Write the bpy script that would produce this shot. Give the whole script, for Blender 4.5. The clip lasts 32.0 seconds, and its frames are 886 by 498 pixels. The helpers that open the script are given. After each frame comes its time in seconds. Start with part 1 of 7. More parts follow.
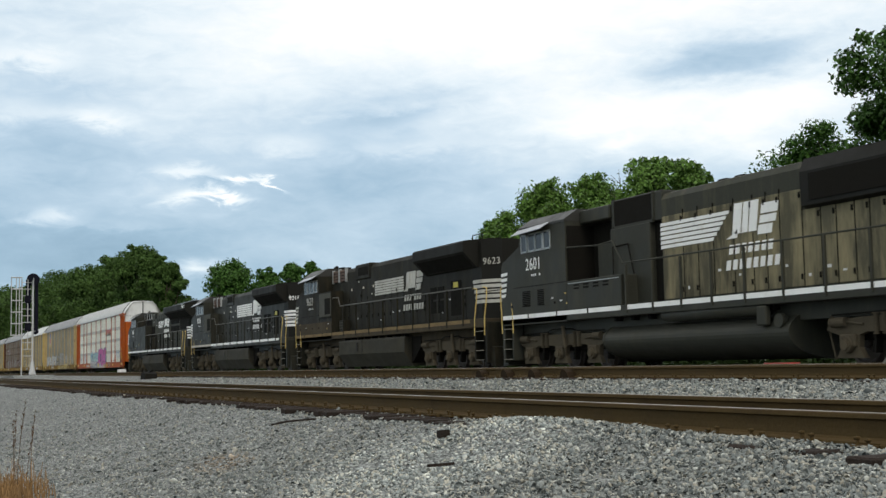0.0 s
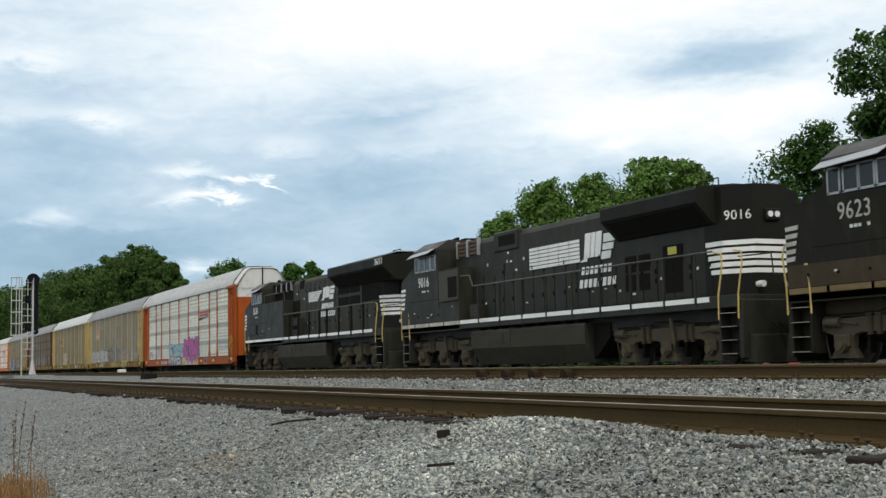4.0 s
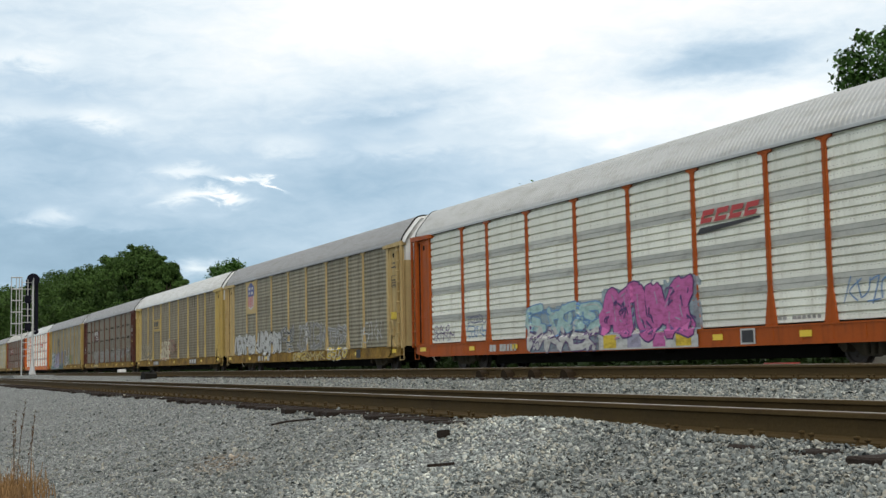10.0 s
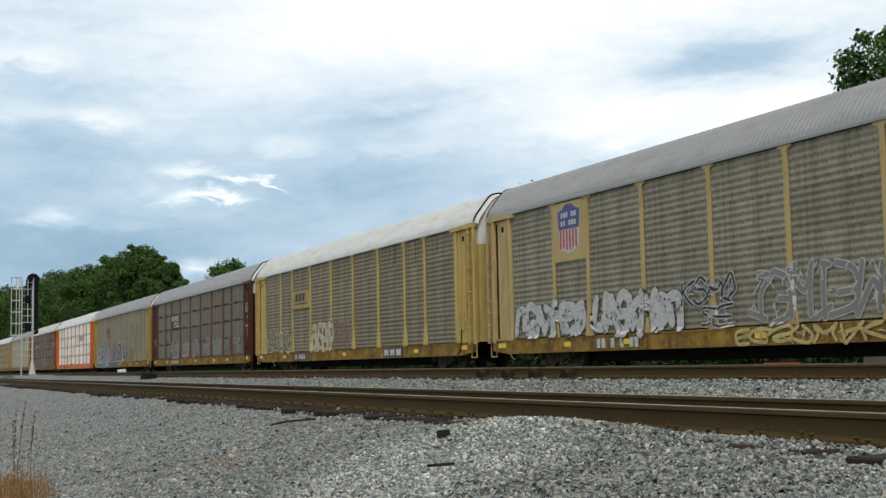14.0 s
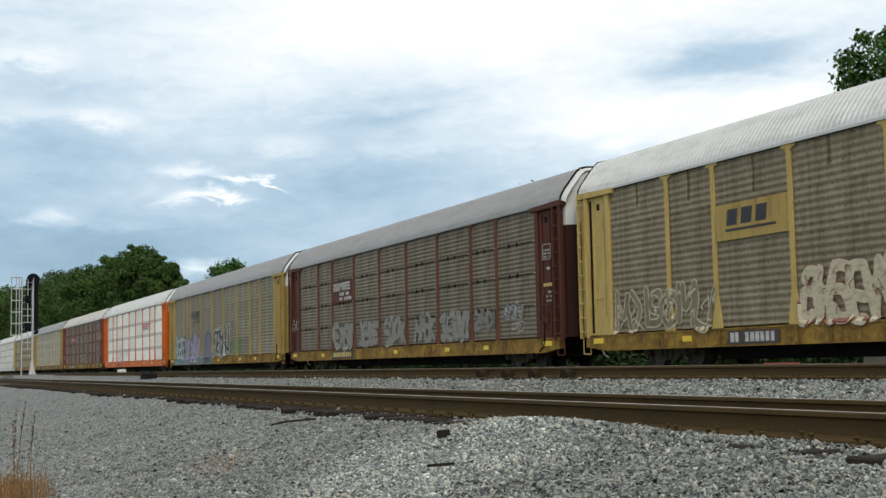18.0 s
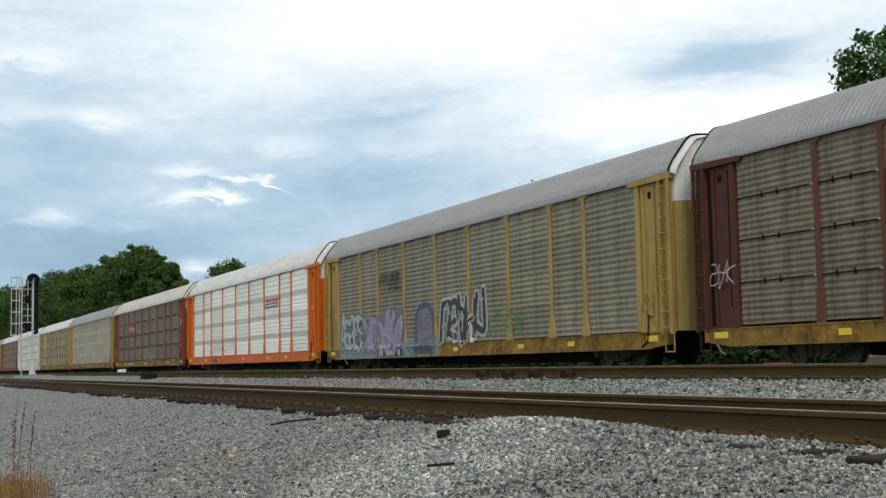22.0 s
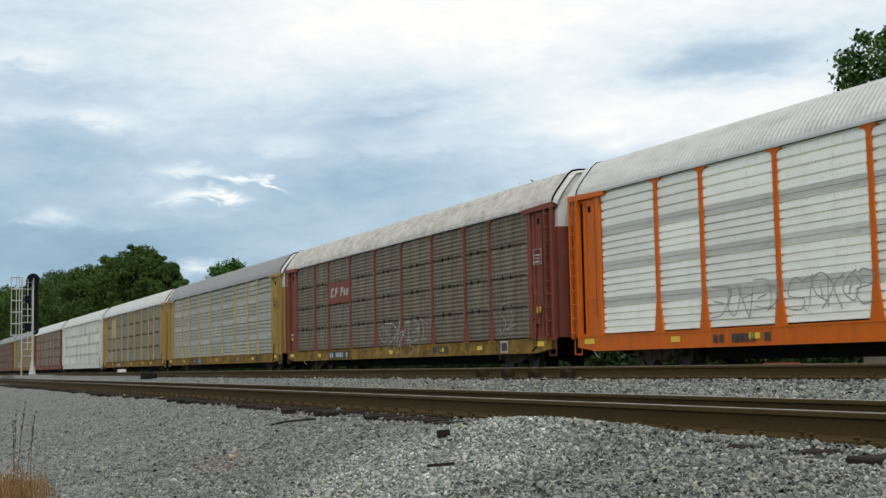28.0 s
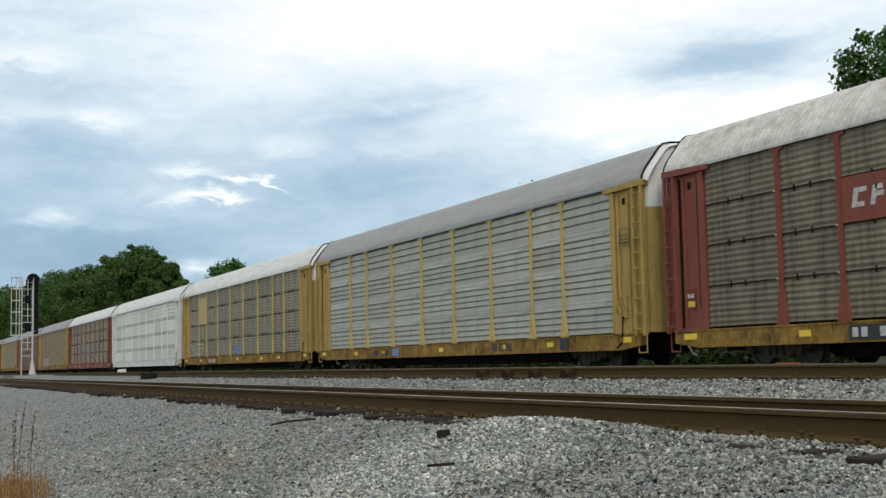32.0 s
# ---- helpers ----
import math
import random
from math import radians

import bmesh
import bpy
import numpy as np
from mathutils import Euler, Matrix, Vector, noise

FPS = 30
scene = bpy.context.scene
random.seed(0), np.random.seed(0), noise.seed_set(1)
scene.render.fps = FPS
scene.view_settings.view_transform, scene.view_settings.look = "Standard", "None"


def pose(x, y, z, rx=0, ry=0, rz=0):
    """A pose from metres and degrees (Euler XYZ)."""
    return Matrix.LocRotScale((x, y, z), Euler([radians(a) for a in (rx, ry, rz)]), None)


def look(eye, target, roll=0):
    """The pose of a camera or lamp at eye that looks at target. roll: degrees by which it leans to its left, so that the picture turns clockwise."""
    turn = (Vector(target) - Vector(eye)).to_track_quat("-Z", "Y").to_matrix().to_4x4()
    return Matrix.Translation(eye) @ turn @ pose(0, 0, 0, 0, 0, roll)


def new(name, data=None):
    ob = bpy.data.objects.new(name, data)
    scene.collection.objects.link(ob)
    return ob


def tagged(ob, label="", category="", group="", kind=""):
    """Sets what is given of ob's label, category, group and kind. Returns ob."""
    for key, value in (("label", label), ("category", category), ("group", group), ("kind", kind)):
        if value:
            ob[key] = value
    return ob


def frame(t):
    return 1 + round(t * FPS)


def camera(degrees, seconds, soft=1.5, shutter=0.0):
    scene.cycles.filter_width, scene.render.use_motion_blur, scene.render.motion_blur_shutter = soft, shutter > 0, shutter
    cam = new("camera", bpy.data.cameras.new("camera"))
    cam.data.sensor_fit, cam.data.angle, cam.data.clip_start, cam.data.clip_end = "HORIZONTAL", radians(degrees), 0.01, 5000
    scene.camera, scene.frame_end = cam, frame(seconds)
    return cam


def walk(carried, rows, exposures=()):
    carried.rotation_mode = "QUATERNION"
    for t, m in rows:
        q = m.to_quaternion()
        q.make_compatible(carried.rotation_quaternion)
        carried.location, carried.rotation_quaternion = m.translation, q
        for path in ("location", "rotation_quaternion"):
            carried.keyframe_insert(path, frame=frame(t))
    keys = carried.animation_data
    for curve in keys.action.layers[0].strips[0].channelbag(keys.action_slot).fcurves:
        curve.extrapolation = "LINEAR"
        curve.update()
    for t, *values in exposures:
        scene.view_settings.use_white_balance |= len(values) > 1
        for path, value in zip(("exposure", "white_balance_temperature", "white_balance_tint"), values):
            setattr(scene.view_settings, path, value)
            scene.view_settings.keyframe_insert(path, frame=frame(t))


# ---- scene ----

# ================= camera =================
EYE = Vector((0.0, 0.0, 0.335))
YAW, PITCH, ROLL = radians(23.505), radians(5.113), -1.116
AIM = EYE + 50 * Vector((-math.cos(YAW) * math.cos(PITCH), math.sin(YAW) * math.cos(PITCH), math.sin(PITCH)))
cam = camera(37.94, 32.0, soft=1.45, shutter=0.12)
walk(cam, [(0, look(EYE, AIM, ROLL)), (32.0, look(EYE, AIM, ROLL))], exposures=[(t, stops, 6720, 10) for t, stops in ((0, 0.25), (24.0, 0.25), (25.0, 0.15), (26.5, 0.13), (28.0, 0.14), (29.0, 0.19), (30.0, 0.23), (31.0, 0.25), (32.0, 0.25))])

# ================= sky and sun =================
SUN_ELEV, SUN_AZ = radians(42), radians(103)


def node(nt, kind, **kw):
    n = nt.nodes.new(kind)
    for k, v in kw.items():
        if k == "op":
            n.operation = v
        elif k == "blend":
            n.blend_type = v
        elif k == "dtype":
            n.data_type = v
        elif k == "dims":
            n.noise_dimensions = v
        else:
            n.inputs[int(k[1:])].default_value = v
    return n


def ramp(nt, src, stops):
    r = nt.nodes.new("ShaderNodeValToRGB")
    el = r.color_ramp.elements
    while len(el) < len(stops):
        el.new(0.5)
    for e, (pos, col) in zip(el, stops):
        e.position = pos
        e.color = (*col, 1) if len(col) == 3 else col
    nt.links.new(src, r.inputs[0])
    return r.outputs[0]


def calc(nt, op, a, b=None):
    """One arithmetic node; a and b are sockets or numbers."""
    n = nt.nodes.new("ShaderNodeMath")
    n.operation = op
    for k, v in enumerate((a, b)):
        if v is None:
            continue
        if isinstance(v, (int, float)):
            n.inputs[k].default_value = v
        else:
            nt.links.new(v, n.inputs[k])
    return n.outputs[0]


# cloud forms: bearing and height in degrees, their half widths, tilt, and how much lighter or darker
CLOUDS = [
    (21.5, 15.0, 12.0, 3.4, 0.0, 0.10), (36.0, 10.6, 6.5, 1.7, 0.05, 0.20), (36.5, 13.0, 4.6, 1.0, 0.10, -0.26), (30.5, 11.6, 5.0, 0.8, 0.05, 0.06),
    (9.0, 9.6, 6.0, 1.5, 0.0, -0.06), (20.5, 8.3, 6.0, 1.3, 0.0, -0.09), (7.8, 11.0, 2.2, 0.45, 0.0, 0.09),
    (5.0, 5.2, 8.0, 1.4, 0.0, -0.07), (29.8, 10.2, 2.0, 0.40, 0.0, 0.10), (12.6, 4.2, 1.4, 0.45, 0.0, 0.30), (24.0, 11.9, 3.0, 0.5, 0.1, -0.07), (7.0, 16.5, 6.0, 3.5, 0.0, -0.09), (38.0, 17.0, 6.0, 2.6, 0.0, 0.10),
    (7.0, 10.0, 9.0, 7.0, 0.0, -0.05), (12.0, 5.0, 10.0, 3.0, 0.0, -0.05),
]
# crisp bright breaks and small heaps, hardly pushed about
BREAKS = [
    (14.5, 8.30, 0.85, 0.16, -0.03, 0.33), (16.0, 8.05, 0.55, 0.15, -0.36, 0.38), (13.9, 7.48, 0.95, 0.20, -0.10, 0.38), (12.2, 7.52, 0.9, 0.24, 0.20, 0.22), (12.4, 8.72, 1.3, 0.30, 0.0, 0.17),
    (13.2, 8.05, 1.0, 0.13, -0.1, -0.10), (12.5, 8.0, 3.2, 1.0, 0.0, 0.07), (5.75, 13.2, 1.7, 0.45, -0.08, 0.15), (6.6, 6.56, 1.2, 0.35, 0.0, 0.20), (8.9, 10.75, 1.3, 0.35, -0.1, 0.12), (5.3, 10.9, 1.4, 0.5, 0.0, 0.08),
    (16.6, 9.75, 1.6, 0.45, 0.0, 0.09), (9.5, 6.2, 1.8, 0.25, 0.0, 0.07), (20.9, 10.9, 2.2, 0.30, 0.08, -0.10), (31.2, 9.5, 1.0, 0.3, 0.2, 0.12), (22.0, 9.6, 2.6, 0.35, 0.05, 0.07),
]


def build_world():
    w = bpy.data.worlds.new("overcast_sky")
    scene.world = w
    w.use_nodes = True
    nt = w.node_tree
    nt.nodes.clear()
    L = nt.links.new
    out = nt.nodes.new("ShaderNodeOutputWorld")
    bg = nt.nodes.new("ShaderNodeBackground")
    L(bg.outputs[0], out.inputs[0])
    sky = nt.nodes.new("ShaderNodeTexSky")
    sky.sky_type = "NISHITA"
    sky.sun_disc = False
    sky.sun_elevation, sky.sun_rotation = SUN_ELEV, SUN_AZ
    skys = node(nt, "ShaderNodeVectorMath", op="SCALE")
    skys.inputs[3].default_value = 0.11
    L(sky.outputs[0], skys.inputs[0])
    tc = nt.nodes.new("ShaderNodeTexCoord")
    sep = nt.nodes.new("ShaderNodeSeparateXYZ")
    L(tc.outputs["Generated"], sep.inputs[0])
    x, y, z = sep.outputs
    az = calc(nt, "MULTIPLY", calc(nt, "ARCTAN2", y, calc(nt, "MULTIPLY", x, -1.0)), 57.2958)
    el = calc(nt, "MULTIPLY", calc(nt, "ARCSINE", z), 57.2958)
    # ragged edges: the place looked up is pushed about by noise
    comb = nt.nodes.new("ShaderNodeCombineXYZ")
    L(calc(nt, "MULTIPLY", az, 0.10), comb.inputs[0])
    L(calc(nt, "MULTIPLY", el, 0.26), comb.inputs[1])
    warp = node(nt, "ShaderNodeTexNoise", i2=2.2, i3=6.0, i4=0.62)
    L(comb.outputs[0], warp.inputs[0])
    ws = nt.nodes.new("ShaderNodeSeparateColor")
    L(warp.outputs["Color"], ws.inputs[0])
    wa = calc(nt, "ADD", az, calc(nt, "MULTIPLY", calc(nt, "SUBTRACT", ws.outputs[0], 0.5), 5.0))
    we = calc(nt, "ADD", el, calc(nt, "MULTIPLY", calc(nt, "SUBTRACT", ws.outputs[1], 0.5), 2.2))
    big = node(nt, "ShaderNodeTexNoise", i2=1.2, i3=5.0, i4=0.5)
    L(comb.outputs[0], big.inputs[0])
    base = node(nt, "ShaderNodeMapRange", i1=1.0, i2=17.0, i3=0.36, i4=0.72)
    L(we, base.inputs[0])
    dens = calc(nt, "ADD", base.outputs[0], calc(nt, "MULTIPLY", calc(nt, "SUBTRACT", big.outputs[0], 0.5), 0.36))
    puff = node(nt, "ShaderNodeTexNoise", i2=5.5, i3=9.0, i4=0.62)
    puff.inputs[8].default_value = 0.5
    L(comb.outputs[0], puff.inputs[0])
    dens = calc(nt, "ADD", dens, calc(nt, "MULTIPLY", calc(nt, "SUBTRACT", puff.outputs[0], 0.5), 0.17))
    la = calc(nt, "ADD", az, calc(nt, "MULTIPLY", calc(nt, "SUBTRACT", puff.outputs[0], 0.5), 2.3))
    le = calc(nt, "ADD", el, calc(nt, "MULTIPLY", calc(nt, "SUBTRACT", puff.outputs[0], 0.5), 1.5))
    for forms, fa, fe in ((CLOUDS, wa, we), (BREAKS, la, le)):
        for a0, e0, sa, se, tilt, amp in forms:
            da = calc(nt, "SUBTRACT", fa, a0)
            de = calc(nt, "SUBTRACT", calc(nt, "SUBTRACT", fe, e0), calc(nt, "MULTIPLY", da, tilt))
            q = calc(nt, "ADD", calc(nt, "POWER", calc(nt, "ABSOLUTE", calc(nt, "DIVIDE", da, sa)), 2.0), calc(nt, "POWER", calc(nt, "ABSOLUTE", calc(nt, "DIVIDE", de, se)), 2.0))
            dens = calc(nt, "ADD", dens, calc(nt, "MULTIPLY", calc(nt, "EXPONENT", calc(nt, "MULTIPLY", q, -1.0)), amp))
    col = ramp(nt, dens, [(0.20, (0.205, 0.335, 0.465)), (0.36, (0.300, 0.447, 0.588)), (0.50, (0.455, 0.592, 0.722)), (0.64, (0.69, 0.787, 0.862)), (0.80, (0.935, 0.945, 0.945))])
    mixs = node(nt, "ShaderNodeMix", dtype="RGBA", i0=0.93)
    L(skys.outputs[0], mixs.inputs[6]); L(col, mixs.inputs[7])
    L(mixs.outputs[2], bg.inputs[0])
    bg.inputs[1].default_value = 1.0


build_world()
sun = new("sun", bpy.data.lights.new("sun", "SUN"))
sun.data.energy, sun.data.angle, sun.data.color = 1.0, radians(18), (1.0, 0.93, 0.82)
sun.matrix_world = look((0, 0, 60), Vector((0, 0, 60)) - Vector((math.sin(SUN_AZ) * math.cos(SUN_ELEV), math.cos(SUN_AZ) * math.cos(SUN_ELEV), math.sin(SUN_ELEV))))

# ================= materials =================
MATS = {}


def mat(name, col, rough=0.6, metal=0.0, var=0.25, scale=3.0, fine=40.0, bump=0.0, grime=None, grime_amt=0.0, streak=(1, 1, 1), rnd=0.0, island=0.0, spec=0.5, rust=None, rust_amt=0.0):
    """A surface: base colour with blotches at two scales, streaked grime, fine relief."""
    if name in MATS:
        return MATS[name]
    m = bpy.data.materials.new(name)
    MATS[name] = m
    m.use_nodes = True
    nt = m.node_tree
    L = nt.links.new
    b = nt.nodes["Principled BSDF"]
    b.inputs["Roughness"].default_value, b.inputs["Metallic"].default_value = rough, metal
    b.inputs["Specular IOR Level"].default_value = spec
    tc = nt.nodes.new("ShaderNodeTexCoord")
    n1 = node(nt, "ShaderNodeTexNoise", i2=scale, i3=5.0, i4=0.6)
    n2 = node(nt, "ShaderNodeTexNoise", i2=fine, i3=4.0, i4=0.6)
    L(tc.outputs["Object"], n1.inputs[0]); L(tc.outputs["Object"], n2.inputs[0])
    add = node(nt, "ShaderNodeMath", op="ADD")
    L(n1.outputs[0], add.inputs[0]); L(n2.outputs[0], add.inputs[1])
    last = add.outputs[0]
    if rnd:
        oi = nt.nodes.new("ShaderNodeObjectInfo")
        r = node(nt, "ShaderNodeMapRange", i3=-rnd, i4=rnd)
        L(oi.outputs["Random"], r.inputs[0])
        a2 = node(nt, "ShaderNodeMath", op="ADD")
        L(last, a2.inputs[0]); L(r.outputs[0], a2.inputs[1])
        last = a2.outputs[0]
    if island:
        ge = nt.nodes.new("ShaderNodeNewGeometry")
        r = node(nt, "ShaderNodeMapRange", i3=-island, i4=island)
        L(ge.outputs["Random Per Island"], r.inputs[0])
        a2 = node(nt, "ShaderNodeMath", op="ADD")
        L(last, a2.inputs[0]); L(r.outputs[0], a2.inputs[1])
        last = a2.outputs[0]
    mr = node(nt, "ShaderNodeMapRange", i1=0.4, i2=1.6, i3=1 - var, i4=1 + var)
    mr.clamp = False
    L(last, mr.inputs[0])
    sc = node(nt, "ShaderNodeVectorMath", op="SCALE")
    sc.inputs[0].default_value = col
    L(mr.outputs[0], sc.inputs[3])
    colout = sc.outputs[0]
    if grime:
        mp = nt.nodes.new("ShaderNodeMapping")
        mp.inputs["Scale"].default_value = streak
        L(tc.outputs["Object"], mp.inputs[0])
        n3 = node(nt, "ShaderNodeTexNoise", i2=1.6, i3=6.0, i4=0.65)
        L(mp.outputs[0], n3.inputs[0])
        g = node(nt, "ShaderNodeMapRange", i1=0.62 - 0.3 * grime_amt, i2=0.78 - 0.1 * grime_amt, i3=0.0, i4=min(1.0, 0.45 + 0.5 * grime_amt))
        L(n3.outputs[0], g.inputs[0])
        mx = node(nt, "ShaderNodeMix", dtype="RGBA")
        mx.inputs[7].default_value = (*grime, 1)
        L(g.outputs[0], mx.inputs[0]); L(colout, mx.inputs[6])
        colout = mx.outputs[2]
    if rust:
        mp = nt.nodes.new("ShaderNodeMapping")
        mp.inputs["Scale"].default_value = (3.4, 3.4, 0.9)
        mp.inputs["Location"].default_value = (7.3, 1.9, 4.1)
        L(tc.outputs["Object"], mp.inputs[0])
        n4 = node(nt, "ShaderNodeTexNoise", i2=1.9, i3=8.0, i4=0.7)
        L(mp.outputs[0], n4.inputs[0])
        g = node(nt, "ShaderNodeMapRange", i1=0.70 - 0.2 * rust_amt, i2=0.80 - 0.14 * rust_amt, i3=0.0, i4=0.85)
        L(n4.outputs[0], g.inputs[0])
        mx = node(nt, "ShaderNodeMix", dtype="RGBA")
        mx.inputs[7].default_value = (*rust, 1)
        L(g.outputs[0], mx.inputs[0]); L(colout, mx.inputs[6])
        colout = mx.outputs[2]
    L(colout, b.inputs["Base Color"])
    rr = node(nt, "ShaderNodeMapRange", i1=0.3, i2=0.7, i3=max(0, rough - 0.1), i4=min(1, rough + 0.12))
    L(n1.outputs[0], rr.inputs[0]); L(rr.outputs[0], b.inputs["Roughness"])
    if bump:
        bp = node(nt, "ShaderNodeBump", i0=bump, i1=0.02)
        L(n2.outputs[0], bp.inputs["Height"]); L(bp.outputs[0], b.inputs["Normal"])
    return m


STONE = mat("ballast_stone", (0.41, 0.425, 0.41), 0.9, var=0.3, scale=2.0, fine=60, bump=0.4, spec=0.2)


def tint_stones(m):
    """Each stone its own tone: blue-grey, grey, tan, a few nearly white or nearly black."""
    nt = m.node_tree
    ge = nt.nodes.new("ShaderNodeNewGeometry")
    col = ramp(nt, ge.outputs["Random Per Island"], [(0.0, (0.20, 0.21, 0.21)), (0.16, (0.46, 0.49, 0.49)), (0.45, (0.68, 0.71, 0.70)), (0.7, (0.88, 0.88, 0.84)), (0.88, (0.98, 0.88, 0.74)), (1.0, (1.55, 1.55, 1.48))])
    b = nt.nodes["Principled BSDF"]
    src = b.inputs["Base Color"].links[0].from_socket
    mx = node(nt, "ShaderNodeMix", dtype="RGBA", blend="MULTIPLY", i0=1.0)
    nt.links.new(src, mx.inputs[6]); nt.links.new(col, mx.inputs[7])
    # cleaner stone dumped beside the near rail, older and dirtier elsewhere; the heap's lit ridge is tinted in too
    tc = nt.nodes.new("ShaderNodeTexCoord")
    sp = nt.nodes.new("ShaderNodeSeparateXYZ")
    nt.links.new(tc.outputs["Object"], sp.inputs[0])
    nz = node(nt, "ShaderNodeTexNoise", i2=0.8, i3=4.0, i4=0.6)
    nt.links.new(tc.outputs["Object"], nz.inputs[0])
    # a tongue that runs from the rail down the shoulder, towards the camera
    u = calc(nt, "SUBTRACT", sp.outputs[1], 3.95)
    dx = calc(nt, "DIVIDE", calc(nt, "ADD", calc(nt, "ADD", sp.outputs[0], 9.15), calc(nt, "MULTIPLY", u, 0.55)), 1.2)
    dy = calc(nt, "DIVIDE", u, 1.15)
    q = calc(nt, "ADD", calc(nt, "MULTIPLY", dx, dx), calc(nt, "MULTIPLY", dy, dy))
    q = calc(nt, "ADD", q, calc(nt, "MULTIPLY", calc(nt, "SUBTRACT", nz.outputs[0], 0.5), 1.6))
    fresh_lit = node(nt, "ShaderNodeMapRange", i1=0.0, i2=2.2, i3=1.36, i4=0.77)
    nt.links.new(q, fresh_lit.inputs[0])
    v = node(nt, "ShaderNodeVectorMath", op="SCALE")
    nt.links.new(mx.outputs[2], v.inputs[0]); nt.links.new(fresh_lit.outputs[0], v.inputs[3])
    # a patch of tan, earthy stone
    tx = calc(nt, "DIVIDE", calc(nt, "ADD", sp.outputs[0], 12.3), 0.75)
    ty = calc(nt, "DIVIDE", calc(nt, "SUBTRACT", sp.outputs[1], 3.0), 0.32)
    tq = calc(nt, "ADD", calc(nt, "ADD", calc(nt, "MULTIPLY", tx, tx), calc(nt, "MULTIPLY", ty, ty)), calc(nt, "MULTIPLY", calc(nt, "SUBTRACT", nz.outputs[0], 0.5), 2.5))
    tan = node(nt, "ShaderNodeMapRange", i1=0.2, i2=1.3, i3=0.75, i4=0.0)
    nt.links.new(tq, tan.inputs[0])
    mt = node(nt, "ShaderNodeMix", dtype="RGBA", blend="MULTIPLY")
    mt.inputs[7].default_value = (1.0, 0.76, 0.60, 1)
    nt.links.new(tan.outputs[0], mt.inputs[0]); nt.links.new(v.outputs[0], mt.inputs[6])
    nt.links.new(mt.outputs[2], b.inputs["Base Color"])


tint_stones(STONE)
GROUND = mat("ballast_bed", (0.28, 0.29, 0.275), 0.95, var=0.35, scale=0.5, fine=34, bump=0.6, spec=0.2)


def stone_cells(m):
    """Packed broken stone as fine relief: cells of the stones' size, each its own tone, the shade between them painted
    dark.
    """
    nt = m.node_tree
    L = nt.links.new
    tc = nt.nodes.new("ShaderNodeTexCoord")
    vo = nt.nodes.new("ShaderNodeTexVoronoi")
    vo.inputs["Scale"].default_value = 30.0
    L(tc.outputs["Object"], vo.inputs[0])
    sc = nt.nodes.new("ShaderNodeSeparateColor")
    L(vo.outputs["Color"], sc.inputs[0])
    tone = node(nt, "ShaderNodeMapRange", i1=0.0, i2=1.0, i3=0.45, i4=1.45)
    L(sc.outputs[0], tone.inputs[0])
    crevice_shade = node(nt, "ShaderNodeMapRange", i1=0.35, i2=0.62, i3=1.0, i4=0.42)
    L(vo.outputs["Distance"], crevice_shade.inputs[0])
    k = calc(nt, "MULTIPLY", tone.outputs[0], crevice_shade.outputs[0])
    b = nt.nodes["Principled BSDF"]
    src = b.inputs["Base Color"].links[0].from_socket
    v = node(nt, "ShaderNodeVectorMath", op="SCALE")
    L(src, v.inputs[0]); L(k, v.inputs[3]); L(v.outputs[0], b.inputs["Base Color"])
    bp = node(nt, "ShaderNodeBump", i0=0.9, i1=0.03)
    bp.invert = True
    L(vo.outputs["Distance"], bp.inputs["Height"]); L(bp.outputs[0], b.inputs["Normal"])


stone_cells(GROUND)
RUST = mat("rusty_rail", (0.068, 0.045, 0.018), 0.85, var=0.35, scale=1.5, fine=50, bump=0.3, grime=(0.030, 0.019, 0.010), grime_amt=0.3, spec=0.12)
RAILTOP = mat("worn_rail_head", (0.42, 0.37, 0.33), 0.35, 0.85, var=0.25, scale=2, fine=80, grime=(0.13, 0.08, 0.05), grime_amt=0.5, streak=(0.4, 6, 6))
TIMBER = mat("creosoted_timber", (0.026, 0.019, 0.015), 0.9, var=0.5, scale=4, fine=60, bump=0.6, rnd=0.3, spec=0.15)
CONCRETE = mat("pale_concrete", (0.5, 0.49, 0.46), 0.85, var=0.15, scale=2, fine=30, bump=0.2)
BLACK = mat("weathered_black_paint", (0.01632, 0.01536, 0.01104), 0.6, var=0.35, scale=1.2, fine=30, bump=0.05, grime=(0.04416, 0.03744, 0.02112), grime_amt=0.4, streak=(1.4, 1.4, 0.4), spec=0.10)
BLACK_DULL = mat("dull_black_paint", (0.026, 0.0262, 0.0208), 0.5, var=0.35, scale=1.2, fine=30, bump=0.05, grime=(0.052, 0.047, 0.032), grime_amt=0.4, streak=(1.4, 1.4, 0.4), spec=0.12)
BLACK_OLIVE = mat("sun_greyed_black_paint", (0.036, 0.0365, 0.0285), 0.5, var=0.35, scale=1.2, fine=30, bump=0.05, grime=(0.062, 0.057, 0.039), grime_amt=0.4, streak=(1.4, 1.4, 0.4), spec=0.12)
HOOD_OLIVE = mat("olive_faded_hood_paint", (0.040, 0.041, 0.031), 0.6, var=0.3, scale=1.2, fine=30, bump=0.05, grime=(0.0936, 0.0852, 0.0528), grime_amt=0.45, streak=(1.6, 1.6, 0.3), spec=0.12)
BLACK_TAN = mat("dusty_black_paint", (0.085, 0.078, 0.050), 0.7, var=0.4, scale=1.2, fine=30, bump=0.05, grime=(0.36, 0.305, 0.175), grime_amt=0.68, streak=(1.6, 1.6, 0.30), rnd=0.3, spec=0.15)
